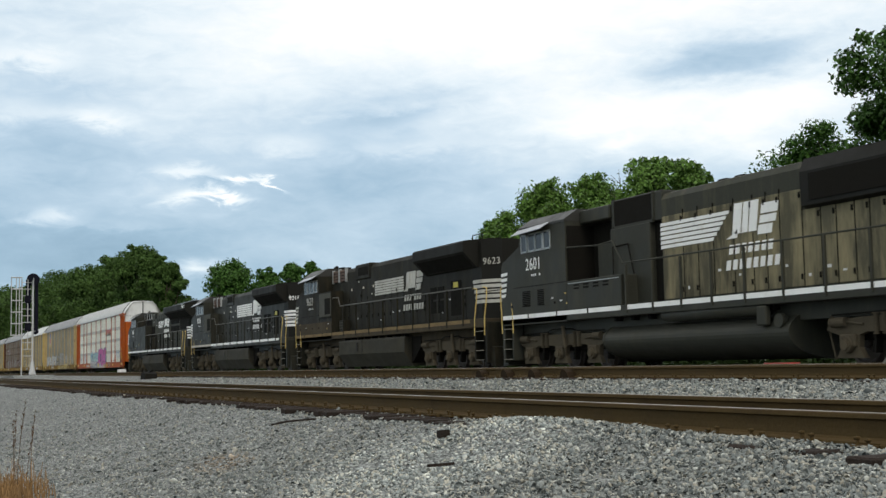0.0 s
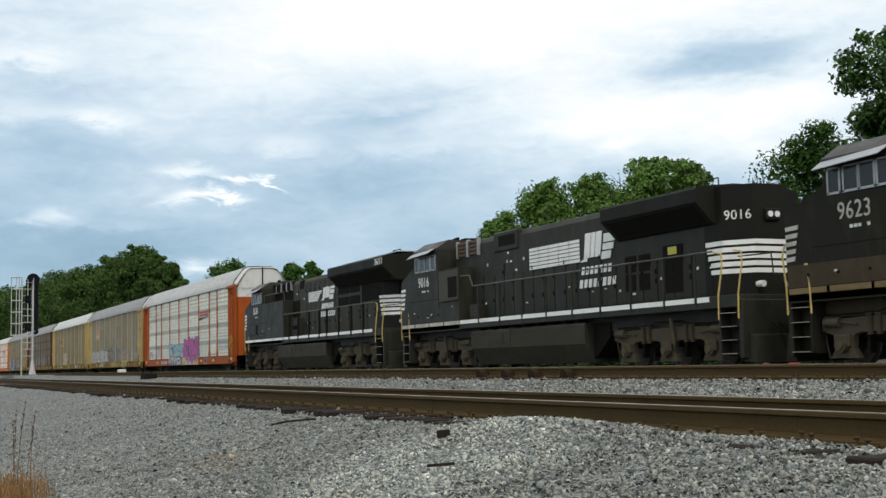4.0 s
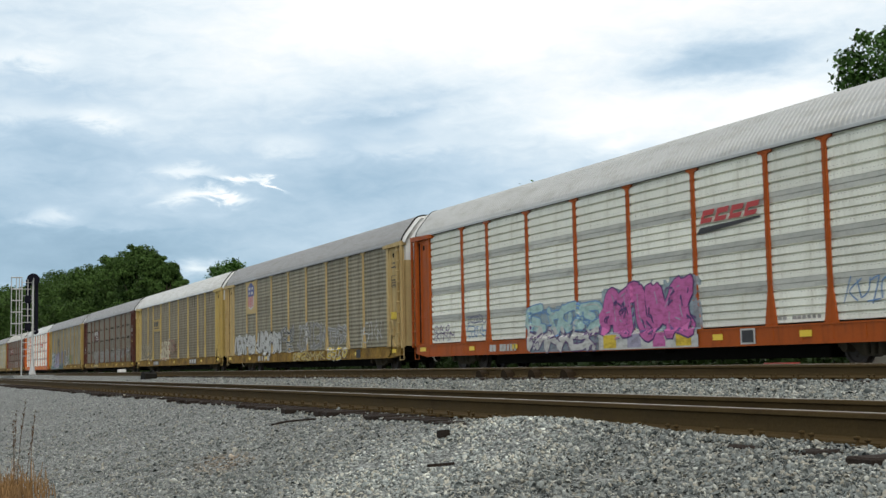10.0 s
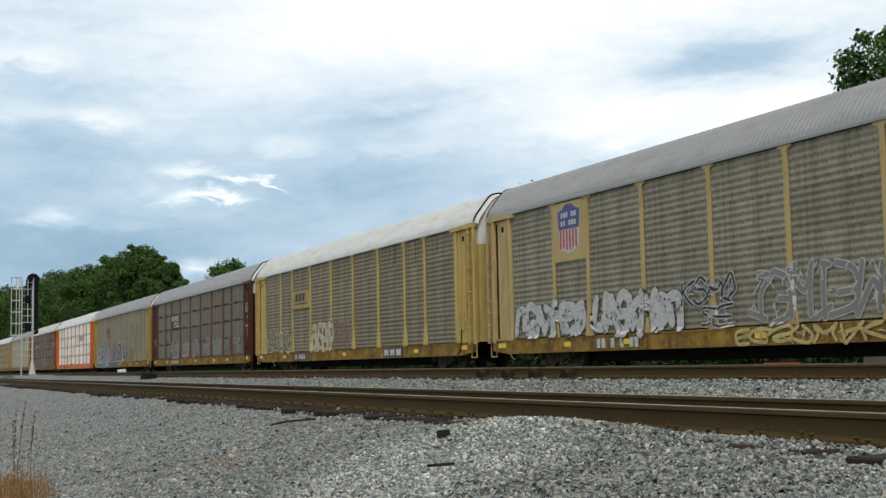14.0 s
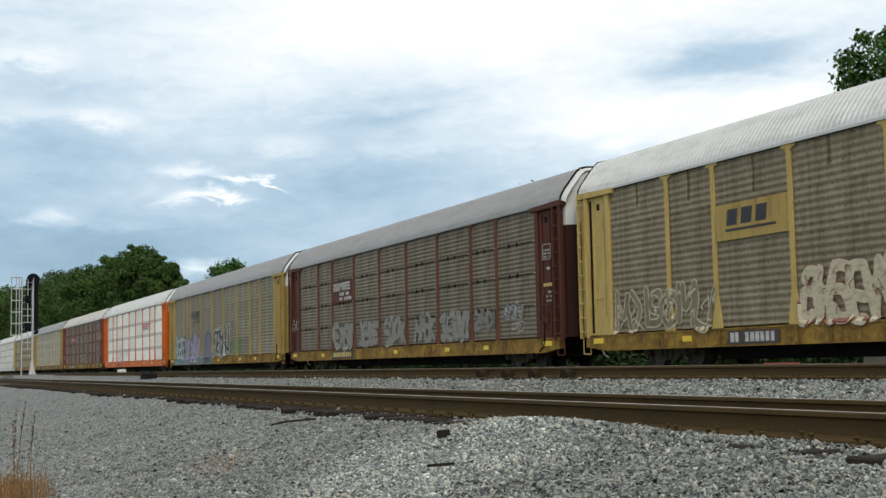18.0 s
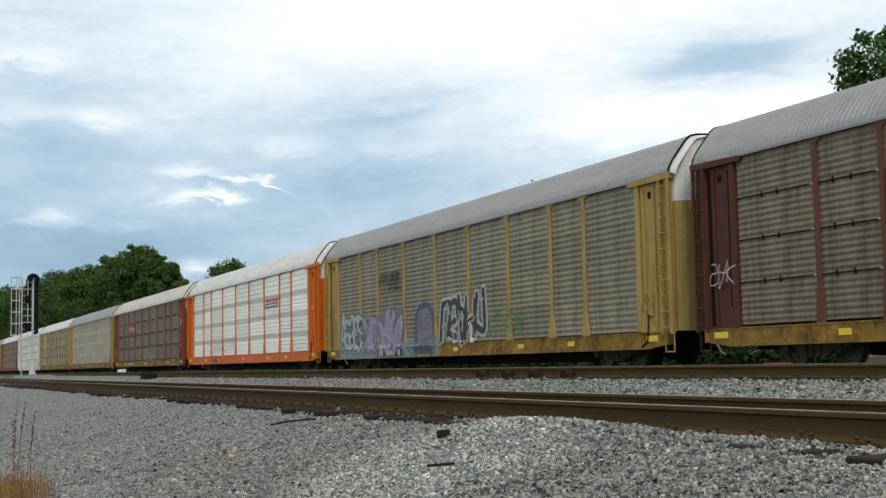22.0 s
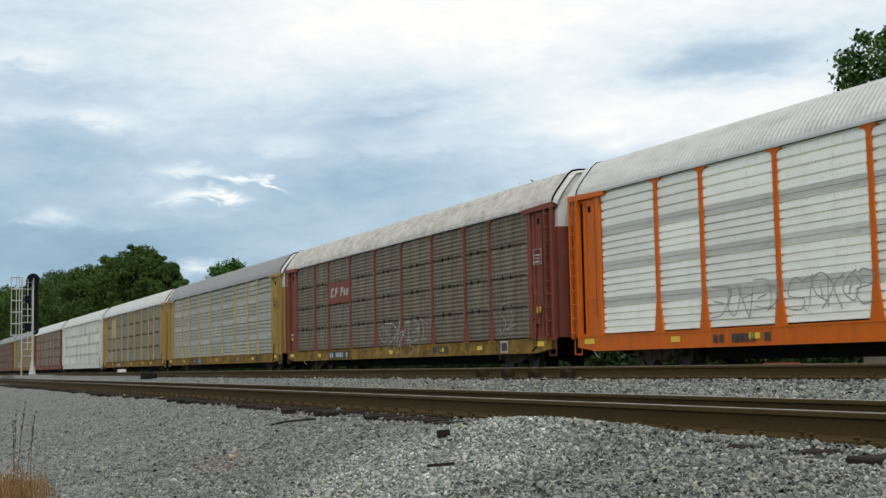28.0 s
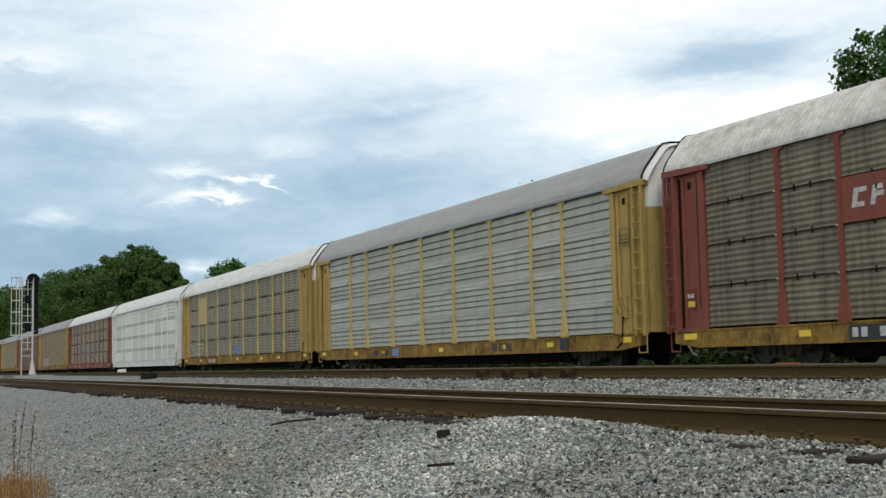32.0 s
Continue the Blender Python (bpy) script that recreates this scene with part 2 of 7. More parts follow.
TRUCK = mat("dusty_truck_steel", (0.072, 0.060, 0.041), 0.85, var=0.45, scale=3, fine=30, bump=0.2, grime=(0.09392, 0.07586, 0.04913), grime_amt=0.4, spec=0.1)
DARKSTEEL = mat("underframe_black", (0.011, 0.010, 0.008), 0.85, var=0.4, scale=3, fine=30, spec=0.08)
WHEEL = mat("wheel_steel", (0.06, 0.05, 0.042), 0.6, 0.4, var=0.3, scale=3, fine=30)
WHITE = mat("dull_white_paint", (0.62, 0.62, 0.60), 0.6, var=0.12, scale=2, fine=20, grime=(0.3, 0.28, 0.24), grime_amt=0.3)
WHITE_DIRTY = mat("dirty_white_stripe", (0.50, 0.47, 0.40), 0.65, var=0.2, scale=3, fine=20, grime=(0.2, 0.17, 0.13), grime_amt=0.5)
SAFETY_YEL = mat("faded_yellow_paint", (0.55, 0.40, 0.12), 0.55, var=0.2, scale=4, fine=30, grime=(0.2, 0.15, 0.08), grime_amt=0.3)
REFLECT = mat("yellow_reflector", (0.75, 0.52, 0.03), 0.4, var=0.08)
GLASS = mat("dark_cab_glass", (0.016, 0.018, 0.019), 0.12, var=0.1, spec=0.35)
SILVER = mat("silver_mast_paint", (0.45, 0.45, 0.44), 0.5, 0.2, var=0.1)
BLACKPLATE = mat("signal_black", (0.008, 0.008, 0.014), 0.7, var=0.2, spec=0.08)
BARK = mat("bark", (0.09, 0.07, 0.05), 0.9, var=0.3, scale=3, fine=25, bump=0.6)
LEAF = mat("leaf_green", (0.078, 0.152, 0.026), 0.6, var=0.5, scale=0.5, fine=2.0, island=0.5, spec=0.2)
LEAF_DARK = mat("leaf_dark_green", (0.040, 0.094, 0.016), 0.6, var=0.35, scale=0.3, fine=2.0, island=0.4, spec=0.15)
LEAF_FAR = mat("far_wood_green", (0.050, 0.092, 0.023), 0.7, var=0.5, scale=0.25, fine=1.5, island=0.22, spec=0.08)
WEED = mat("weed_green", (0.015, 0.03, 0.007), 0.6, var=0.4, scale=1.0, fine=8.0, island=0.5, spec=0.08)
DRYGRASS = mat("dry_grass", (0.22, 0.128, 0.055), 0.8, var=0.4, scale=3, fine=10, island=0.5, spec=0.2)
SOIL = mat("grassy_ground", (0.07, 0.085, 0.035), 0.95, var=0.5, scale=0.08, fine=2.0, bump=0.5)


# ================= mesh helpers =================
class Shape:
    """Collects vertices and faces for one mesh."""

    def __init__(self):
        self.v, self.f = [], []

    def add(self, vs, fs):
        o = len(self.v)
        self.v += [tuple(p) for p in vs]
        self.f += [tuple(i + o for i in f) for f in fs]
        return self

    def box(self, x0, x1, y0, y1, z0, z1, c=0.0):
        """A box, its long edges chamfered by c."""
        if c <= 0:
            vs = [(x, y, z) for x in (x0, x1) for y in (y0, y1) for z in (z0, z1)]
            return self.add(vs, [(0, 1, 3, 2), (4, 6, 7, 5), (0, 4, 5, 1), (2, 3, 7, 6), (0, 2, 6, 4), (1, 5, 7, 3)])
        vs, fs = [], []
        for sx, x in ((1, x0), (-1, x1)):
            for sy, y in ((1, y0), (-1, y1)):
                for sz, z in ((1, z0), (-1, z1)):
                    vs += [(x, y + sy * c, z + sz * c), (x + sx * c, y, z + sz * c), (x + sx * c, y + sy * c, z)]
        i = lambda a, b, d, k: ((a * 2 + b) * 2 + d) * 3 + k
        for a in (0, 1):
            fs.append((i(a, 0, 0, 0), i(a, 0, 1, 0), i(a, 1, 1, 0), i(a, 1, 0, 0)))
            fs.append((i(0, a, 0, 1), i(1, a, 0, 1), i(1, a, 1, 1), i(0, a, 1, 1)))
            fs.append((i(0, 0, a, 2), i(0, 1, a, 2), i(1, 1, a, 2), i(1, 0, a, 2)))
            for b in (0, 1):
                fs.append((i(a, b, 0, 0), i(a, b, 1, 0), i(a, b, 1, 1), i(a, b, 0, 1)))
                fs.append((i(a, 0, b, 0), i(a, 1, b, 0), i(a, 1, b, 2), i(a, 0, b, 2)))
                fs.append((i(0, a, b, 1), i(1, a, b, 1), i(1, a, b, 2), i(0, a, b, 2)))
                for d in (0, 1):
                    fs.append((i(a, b, d, 0), i(a, b, d, 1), i(a, b, d, 2)))
        return self.add(vs, fs)

    def tube(self, a, b, r, n=8, r2=None, caps=True):
        a, b = Vector(a), Vector(b)
        d = (b - a).normalized()
        s = d.orthogonal().normalized()
        t = d.cross(s)
        r2 = r if r2 is None else r2
        vs = []
        for k in range(n):
            q = 2 * math.pi * k / n
            o = math.cos(q) * s + math.sin(q) * t
            vs += [a + o * r, b + o * r2]
        fs = [(2 * k, 2 * ((k + 1) % n), 2 * ((k + 1) % n) + 1, 2 * k + 1) for k in range(n)]
        if caps:
            fs += [tuple(2 * k for k in range(n)), tuple(2 * k + 1 for k in reversed(range(n)))]
        return self.add(vs, fs)

    def path(self, pts, r, n=6):
        for a, b in zip(pts, pts[1:]):
            self.tube(a, b, r, n)
        return self

    def prism(self, poly, axis, a, b):
        """A polygon pushed from a to b along x, y or z. poly holds the two other coordinates in xyz order."""
        put = {"x": lambda p, c: (c, p[0], p[1]), "y": lambda p, c: (p[0], c, p[1]), "z": lambda p, c: (p[0], p[1], c)}[axis]
        n = len(poly)
        vs = [put(q, a) for q in poly] + [put(q, b) for q in poly]
        fs = [(k, (k + 1) % n, n + (k + 1) % n, n + k) for k in range(n)] + [tuple(range(n)), tuple(range(2 * n - 1, n - 1, -1))]
        return self.add(vs, fs)

    def flip(self, side):
        """Mirrored across the train's middle when side is positive."""
        if side > 0:
            self.v = [(x, -y, z) for x, y, z in self.v]
        return self

    def mesh(self, name, material, smooth=False, clean=True):
        me = bpy.data.meshes.new(name)
        me.from_pydata(self.v, [], self.f)
        if clean:
            bm = bmesh.new()
            bm.from_mesh(me)
            bmesh.ops.recalc_face_normals(bm, faces=bm.faces)
            bm.to_mesh(me)
            bm.free()
        me.materials.append(material)
        if smooth:
            me.polygons.foreach_set("use_smooth", [True] * len(me.polygons))
        return me


CACHE = {}


def cached(key, make, material, smooth=False):
    k = (key, material.name)
    if k not in CACHE:
        CACHE[k] = make().mesh(str(key[0]) if isinstance(key, tuple) else key, material, smooth)
    return CACHE[k]


def part(name, shape, material, parent, label="", at=(0, 0, 0), turn=(0, 0, 0), smooth=False):
    me = shape.mesh(name, material, smooth) if isinstance(shape, Shape) else shape
    ob = new(name, me)
    ob.parent = parent
    ob.location, ob.rotation_euler = at, turn
    if label:
        ob["label"] = label
    return ob


def thing(name, label, category, group="", kind="", at=(0, 0, 0)):
    ob = new(name)
    ob.location = at
    ob.empty_display_size = 0.3
    return tagged(ob, label, category, group, kind)


def words(body, size, material, parent, at, turn=(radians(90), 0, 0), stretch=1.0, name="lettering", bold=0.0, label=""):
    cu = bpy.data.curves.new(name, "FONT")
    cu.body, cu.size, cu.align_x, cu.align_y, cu.extrude, cu.offset, cu.space_character = body, size, "CENTER", "CENTER", 0.004, bold, 1.08
    tmp = bpy.data.objects.new(name, cu)
    scene.collection.objects.link(tmp)
    bpy.context.view_layer.update()
    me = bpy.data.meshes.new_from_object(tmp.evaluated_get(bpy.context.evaluated_depsgraph_get()))
    bpy.data.objects.remove(tmp)
    me.materials.clear()
    me.materials.append(material)
    ob = part(name, me, material, parent, label, at, turn)
    ob.scale = (stretch, 1, 1)
    return ob


# ================= ground and tracks =================
# near track: rail head at z 0; middle track and the train's track lie a little higher
NEAR_Y, MID_Y, TRAIN_Y = 6.12, 12.45, 19.78
MID_Z, TRAIN_Z = 0.235, 0.12


def bed(y):
    """Height of the ballast across the line."""
    ys = [-400, -6, 0.2, 2.2, 4.55, 4.77, 4.86, 5.0, 7.4, 8.6, 10.6, 11.3, 13.8, 14.6, 17.6, 18.3, 21.3, 22.2, 24, 60, 900]
    zs = [-1.2, -1.1, -0.95, -0.72, -0.248, -0.230, -0.221, -0.219, -0.216, -0.22, -0.03, 0.02, 0.02, -0.06, -0.12, -0.09, -0.09, -0.3, -0.35, -0.2, 0.5]
    return float(np.interp(y, ys, zs))


def rough(x, y):
    """Unevenness of the shoulder: humps, and a heap of newly dumped stone against the rail."""
    if not (0 < y < 5.6 and -70 < x < 12):
        return 0.0
    z = 0.05 * noise.noise((x * 0.5, y * 0.8, 0)) + 0.02 * noise.noise((x * 2, y * 2, 3)) if y < 4.9 else 0.012 * noise.noise((x * 2, y * 2, 3))
    heap = math.exp(-((x + 9.3) / 1.3) ** 2 - ((y - 4.85) / 0.5) ** 2)
    far = min(1.0, max(0.0, (-10.4 - x) / 1.8))
    dip = math.exp(-((x + 5.4) / 1.2) ** 2 - ((y - 4.8) / 0.4) ** 2) + 0.75 * far * math.exp(-((y - 5.0) / 0.38) ** 2)
    side = min(1.0, max(0.0, (x + 9.0) / 1.2)) * math.exp(-((y - 4.9) / 0.45) ** 2)
    return z + 0.085 * heap + 0.022 * side - 0.035 * dip


def build_ground():
    xs = [-2500, -900, -400, -200, -120, -80, -60] + [-50 + 0.5 * i for i in range(120)] + [12, 20, 40, 120, 400, 900]
    ys = [-900, -100, -20, -6, -2, 0, 0.8, 1.5] + [2.0 + 0.15 * i for i in range(18)] + [4.68, 4.77, 4.86] + [5 + 0.4 * i for i in range(22)] + [14.2, 14.6, 16, 17.6, 18.3, 21.3, 22.2, 24, 30, 60, 200, 900, 2500]
    vs = []
    for x in xs:
        for y in ys:
            z = bed(y) + rough(x, y)
            vs.append((x, y, z))
    n = len(ys)
    fs = [(i * n + j, (i + 1) * n + j, (i + 1) * n + j + 1, i * n + j + 1) for i in range(len(xs) - 1) for j in range(n - 1)]
    me = bpy.data.meshes.new("ground")
    me.from_pydata(vs, [], fs)
    me.materials.append(GROUND)
    me.materials.append(SOIL)
    me.polygons.foreach_set("use_smooth", [True] * len(me.polygons))
    for p in me.polygons:
        if p.center.y > 22.5 or p.center.y < -4:
            p.material_index = 1
    tagged(new("ground", me), "grey crushed stone railway bed running into rough grass", "ground", kind="structure")


def rail_profile():
    half = [(0.0, 0.0), (0.030, -0.001), (0.036, -0.008), (0.037, -0.032), (0.012, -0.045), (0.009, -0.10), (0.011, -0.145), (0.030, -0.160), (0.074, -0.172), (0.075, -0.184), (0.0, -0.184)]
    return half + [(-y, z) for y, z in reversed(half[1:-1])]


def build_track(name, yc, zc, x0, x1, tie0, tie1, label, fine=True):
    tr = thing(name, label, "railway track", kind="structure", at=(0, yc, zc))
    prof = rail_profile()
    for side in (-1, 1):
        rail = part("rail", Shape().prism(prof, "x", x0, x1), RUST, tr, at=(0, side * 0.752, 0))
        part("running_surface", Shape().box(x0, x1, -0.026, 0.030, -0.002, 0.0015), RAILTOP, rail, "worn shiny running surface")
    rng = random.Random(yc)
    tie = cached("tie", lambda: Shape().box(-0.11, 0.11, -1.3, 1.3, -0.17, 0, 0.012), TIMBER)
    plate = cached("tie_plate", lambda: Shape().box(-0.09, 0.09, -0.16, 0.16, -0.008, 0.006, 0.003), RUST)
    spike = cached("spike", lambda: Shape().tube((0, 0, 0), (0, 0, 0.035), 0.011, 6).box(-0.018, 0.018, -0.02, 0.012, 0.03, 0.05, 0.006), RUST)
    anchor = cached("rail_anchor", lambda: Shape().box(-0.02, 0.02, -0.10, 0.10, -0.03, 0.012, 0.008), RUST)
    x = tie0
    while x < tie1:
        t = part("tie", tie, TIMBER, tr, at=(x + rng.uniform(-0.03, 0.03), rng.uniform(-0.13, 0.10), -0.192 + rng.uniform(-0.01, 0.004)), turn=(0, 0, rng.uniform(-0.02, 0.02)))
        if fine and x > -46:
            for side in (-1,):
                p = part("tie_plate", plate, RUST, tr, at=(x, side * 0.752, -0.188))
                for dx, dy in ((-0.05, -0.105), (0.05, -0.105)):
                    part("spike", spike, RUST, p, at=(dx, dy + rng.uniform(-0.008, 0.008), rng.uniform(-0.005, 0.02)))
                if rng.random() < 0.8:
                    part("rail_anchor", anchor, RUST, tr, at=(x + 0.14, side * 0.752, -0.185))
        x += 0.50
    return tr


def scatter_stones(name, count, region, size, zoff, seed, label):
    """Broken stones lying on the bed, joined into one mesh."""
    rng = np.random.default_rng(seed)
    base = np.array([(0, 0, 1), (0.894, 0, 0.447), (0.276, 0.851, 0.447), (-0.724, 0.526, 0.447), (-0.724, -0.526, 0.447), (0.276, -0.851, 0.447),
                     (0.724, 0.526, -0.447), (-0.276, 0.851, -0.447), (-0.894, 0, -0.447), (-0.276, -0.851, -0.447), (0.724, -0.526, -0.447), (0, 0, -1)])
    tri = np.array([(0, 1, 2), (0, 2, 3), (0, 3, 4), (0, 4, 5), (0, 5, 1), (1, 6, 2), (2, 7, 3), (3, 8, 4), (4, 9, 5), (5, 10, 1), (2, 6, 7), (3, 7, 8), (4, 8, 9), (5, 9, 10), (1, 10, 6)])
    xy = region(rng, count)
    n = len(xy)
    sz = size * rng.lognormal(0, 0.28, n)
    r = 1 + rng.uniform(-0.42, 0.30, (n, 12, 1))
    v = base[None] * r * (sz[:, None, None] * np.stack([rng.uniform(0.8, 1.5, n), rng.uniform(0.7, 1.1, n), rng.uniform(0.45, 0.85, n)], -1)[:, None, :])
    q = rng.normal(size=(n, 4)); q /= np.linalg.norm(q, axis=1, keepdims=True)
    w, x, y, z = q.T
    R = np.stack([np.stack([1 - 2 * (y * y + z * z), 2 * (x * y - z * w), 2 * (x * z + y * w)], -1), np.stack([2 * (x * y + z * w), 1 - 2 * (x * x + z * z), 2 * (y * z - x * w)], -1), np.stack([2 * (x * z - y * w), 2 * (y * z + x * w), 1 - 2 * (x * x + y * y)], -1)], -2)
    v = np.einsum("nij,nkj->nki", R, v)
    zz = np.array([bed(b) + rough(a, b) for a, b in xy])
    v += np.stack([xy[:, 0], xy[:, 1], zz + zoff + sz * rng.uniform(-0.1, 0.5, n)], -1)[:, None, :]
    f = tri[None] + 12 * np.arange(n)[:, None, None]
    me = bpy.data.meshes.new(name)
    me.vertices.add(n * 12); me.loops.add(n * 45); me.polygons.add(n * 15)
    me.vertices.foreach_set("co", v.astype(np.float32).ravel())
    me.loops.foreach_set("vertex_index", f.astype(np.int32).ravel())
    me.polygons.foreach_set("loop_start", np.arange(0, n * 45, 3, dtype=np.int32))
    me.update(calc_edges=True)
    me.materials.append(STONE)
    return tagged(new(name, me), label, "gravel", kind="stuff")


def wedge(y0, y1, d0, d1, a0=3.5, a1=46.0):
    """Random places between two lines along the track, in the sector that opens towards it."""
    def pick(rng, n):
        out = np.zeros((0, 2))
        while len(out) < n:
            d = 1 / rng.uniform(1 / d1, 1 / d0, 4 * n) if d1 / d0 > 2 else rng.uniform(d0, d1, 4 * n)
            a = np.radians(rng.uniform(a0, a1, 4 * n))
            p = np.stack([-d * np.cos(a), d * np.sin(a)], -1)
            out = np.concatenate([out, p[(p[:, 1] > y0) & (p[:, 1] < y1)]])
        return out[:n]
    return pick


build_ground()
build_track("near_track", NEAR_Y, 0.0, -420, 90, -62, 2, "rusty near railway track on dark timber ties in grey ballast")
build_track("middle_track", MID_Y, MID_Z, -420, 90, -60, 4, "rusty middle railway track on raised ballast")
build_track("train_track", TRAIN_Y, TRAIN_Z, -420, 120, -70, 8, "far railway track under the freight train", fine=False)
scatter_stones("ballast_shoulder", 145000, wedge(0.1, 5.3, 3.4, 40), 0.0128, 0.0, 11, "loose grey crushed stone of the track shoulder")


def over_ties(rng, n):
    """Places on the near tie ends, more of them where the shoulder is heaped."""
    out = np.zeros((0, 2))
    while len(out) < n:
        p = np.stack([-1 / rng.uniform(1 / 45, 1 / 4.0, 3 * n), rng.uniform(4.82, 5.32, 3 * n)], -1)
        keep = [noise.noise((a * 1.3, b * 4.0, 7)) > -0.18 + 0.25 * noise.noise((a * 0.25, 0, 2)) for a, b in p]
        out = np.concatenate([out, p[np.array(keep)]])
    return out[:n]


scatter_stones("ballast_on_ties", 9000, over_ties, 0.0135, 0.014, 14, "loose grey crushed stone spilled over the tie ends")
scatter_stones("ballast_between_tracks", 52000, wedge(7.1, 11.3, 9.0, 60), 0.020, 0.0, 12, "loose grey crushed stone between two tracks")

# ================= freight cars =================
POSTS = (-9.39, -7.38, -4.5, -1.46, 1.46, 4.5, 7.38, 9.39)
EDGE, BODY = 12.2, 14.1
SIDE = 1.52
CAR_PITCH = 28.8


def galvanised(name, base, grime, amt, dots, rust=0.2, metal=0.08):
    """Bare steel panel: spangle, run-down grime, rows of small holes or rivets."""
    if name in MATS:
        return MATS[name]
    m = mat(name, base, 0.6 - 0.4 * (metal - 0.08), metal, var=0.22, scale=1.1, fine=22, grime=grime, grime_amt=amt, streak=(2.6, 2.6, 0.35), rnd=0.32, rust=(0.12, 0.062, 0.028), rust_amt=rust, spec=0.15)
    if dots:
        nt = m.node_tree
        L = nt.links.new
        b = nt.nodes["Principled BSDF"]
        src = b.inputs["Base Color"].links[0].from_socket
        tc = nt.nodes.new("ShaderNodeTexCoord")
        sp = nt.nodes.new("ShaderNodeSeparateXYZ")
        L(tc.outputs["Object"], sp.inputs[0])
        far = []
        for axis, step in ((0, dots[0]), (2, dots[1])):
            d = node(nt, "ShaderNodeMath", op="DIVIDE", i1=step)
            L(sp.outputs[axis], d.inputs[0])
            fr = node(nt, "ShaderNodeMath", op="FRACT")
            L(d.outputs[0], fr.inputs[0])
            s = node(nt, "ShaderNodeMath", op="SUBTRACT", i1=0.5)
            L(fr.outputs[0], s.inputs[0])
            k = node(nt, "ShaderNodeMath", op="MULTIPLY", i1=step)
            L(s.outputs[0], k.inputs[0])
            q = node(nt, "ShaderNodeMath", op="POWER", i1=2.0)
            ab = node(nt, "ShaderNodeMath", op="ABSOLUTE")
            L(k.outputs[0], ab.inputs[0]); L(ab.outputs[0], q.inputs[0])
            far.append(q.outputs[0])
        ad = node(nt, "ShaderNodeMath", op="ADD")
        L(far[0], ad.inputs[0]); L(far[1], ad.inputs[1])
        lt = node(nt, "ShaderNodeMath", op="LESS_THAN", i1=dots[2] ** 2)
        L(ad.outputs[0], lt.inputs[0])
        mx = node(nt, "ShaderNodeMix", dtype="RGBA")
        mx.inputs[7].default_value = (0.07, 0.055, 0.042, 1)
        L(lt.outputs[0], mx.inputs[0]); L(src, mx.inputs[6]); L(mx.outputs[2], b.inputs["Base Color"])
    return m


def panel_shape(w, h, style):
    """One corrugated side sheet, w wide and h high, its face at y 0, ribs running along x."""
    prof = []
    if style == "slotted":
        n = 4
        p = h / n
        prof.append((0.0, 0.0))
        for i in range(n):
            z = i * p
            prof += [(0.0, z + p * 0.66), (0.065, z + p * 0.68), (0.065, z + p * 0.86), (0.012, z + p * 0.90), (0.0, z + p * 0.95)]
        prof.append((0.0, h))
    else:
        n = 6 if style == "wavy" else 7
        amp = 0.020 if style == "wavy" else 0.020
        p = h / n
        for i in range(n):
            for q in (0.0, 0.16, 0.34, 0.5, 0.66, 0.84):
                prof.append((amp * (0.5 - 0.5 * math.cos(2 * math.pi * q)), (i + q) * p))
        prof.append((0.0, h))
        if style == "tiered":
            prof[0] = (0.07, 0.015)
            prof.insert(1, (-0.014, 0.018))
            prof.insert(2, (-0.010, 0.045))
            prof[-1] = (0.0, h - 0.018)
            prof.append((0.07, h - 0.014))
    s = Shape()
    vs = [(x, y, z) for x in (-w / 2, w / 2) for y, z in prof] + [(x, 0.08, z) for x in (-w / 2, w / 2) for z in (0, h)]
    n = len(prof)
    fs = [(k, k + 1, n + k + 1, n + k) for k in range(n - 1)]
    fs += [(2 * n, 2 * n + 1, 2 * n + 3, 2 * n + 2), tuple(range(n)) + (2 * n + 1, 2 * n), tuple(range(2 * n - 1, n - 1, -1)) + (2 * n + 2, 2 * n + 3)]
    return s.add(vs, fs)


def post_shape(h, g=0.22):
    """A side post with a cap across its head, bolt rows, and a gusset, g to each side, that widens to the sill."""
    s = Shape()
    s.prism([(-g, 0), (g, 0), (0.10, 0.72), (0.07, 0.85), (0.07, h - 0.20), (0.12, h - 0.13), (0.24, h - 0.11), (0.24, h), (-0.24, h), (-0.24, h - 0.11), (-0.12, h - 0.13), (-0.07, h - 0.20), (-0.07, 0.85), (-0.10, 0.72)], "y", -0.008, 0.04)
    s.box(-0.022, 0.022, -0.017, -0.008, 0.02, h - 0.1)
    for k in range(14):
        for x in (-0.062, 0.062):
            s.box(x * (1 if k > 2 else 1.4) - 0.014, x * (1 if k > 2 else 1.4) + 0.014, -0.020, -0.006, 0.25 + 0.27 * k, 0.28 + 0.27 * k)
    return s


def roof_profile(lift=0.0):
    pts = [(-1.53, 4.98), (-1.50, 5.10), (-1.40, 5.27), (-1.18, 5.56), (-0.98, 5.81), (-0.84, 5.93), (-0.62, 5.98), (0, 6.01)]
    pts = [(y * (1 + 0.5 * lift), z + lift) for y, z in pts]
    return pts + [(-y, z) for y, z in reversed(pts[:-1])]


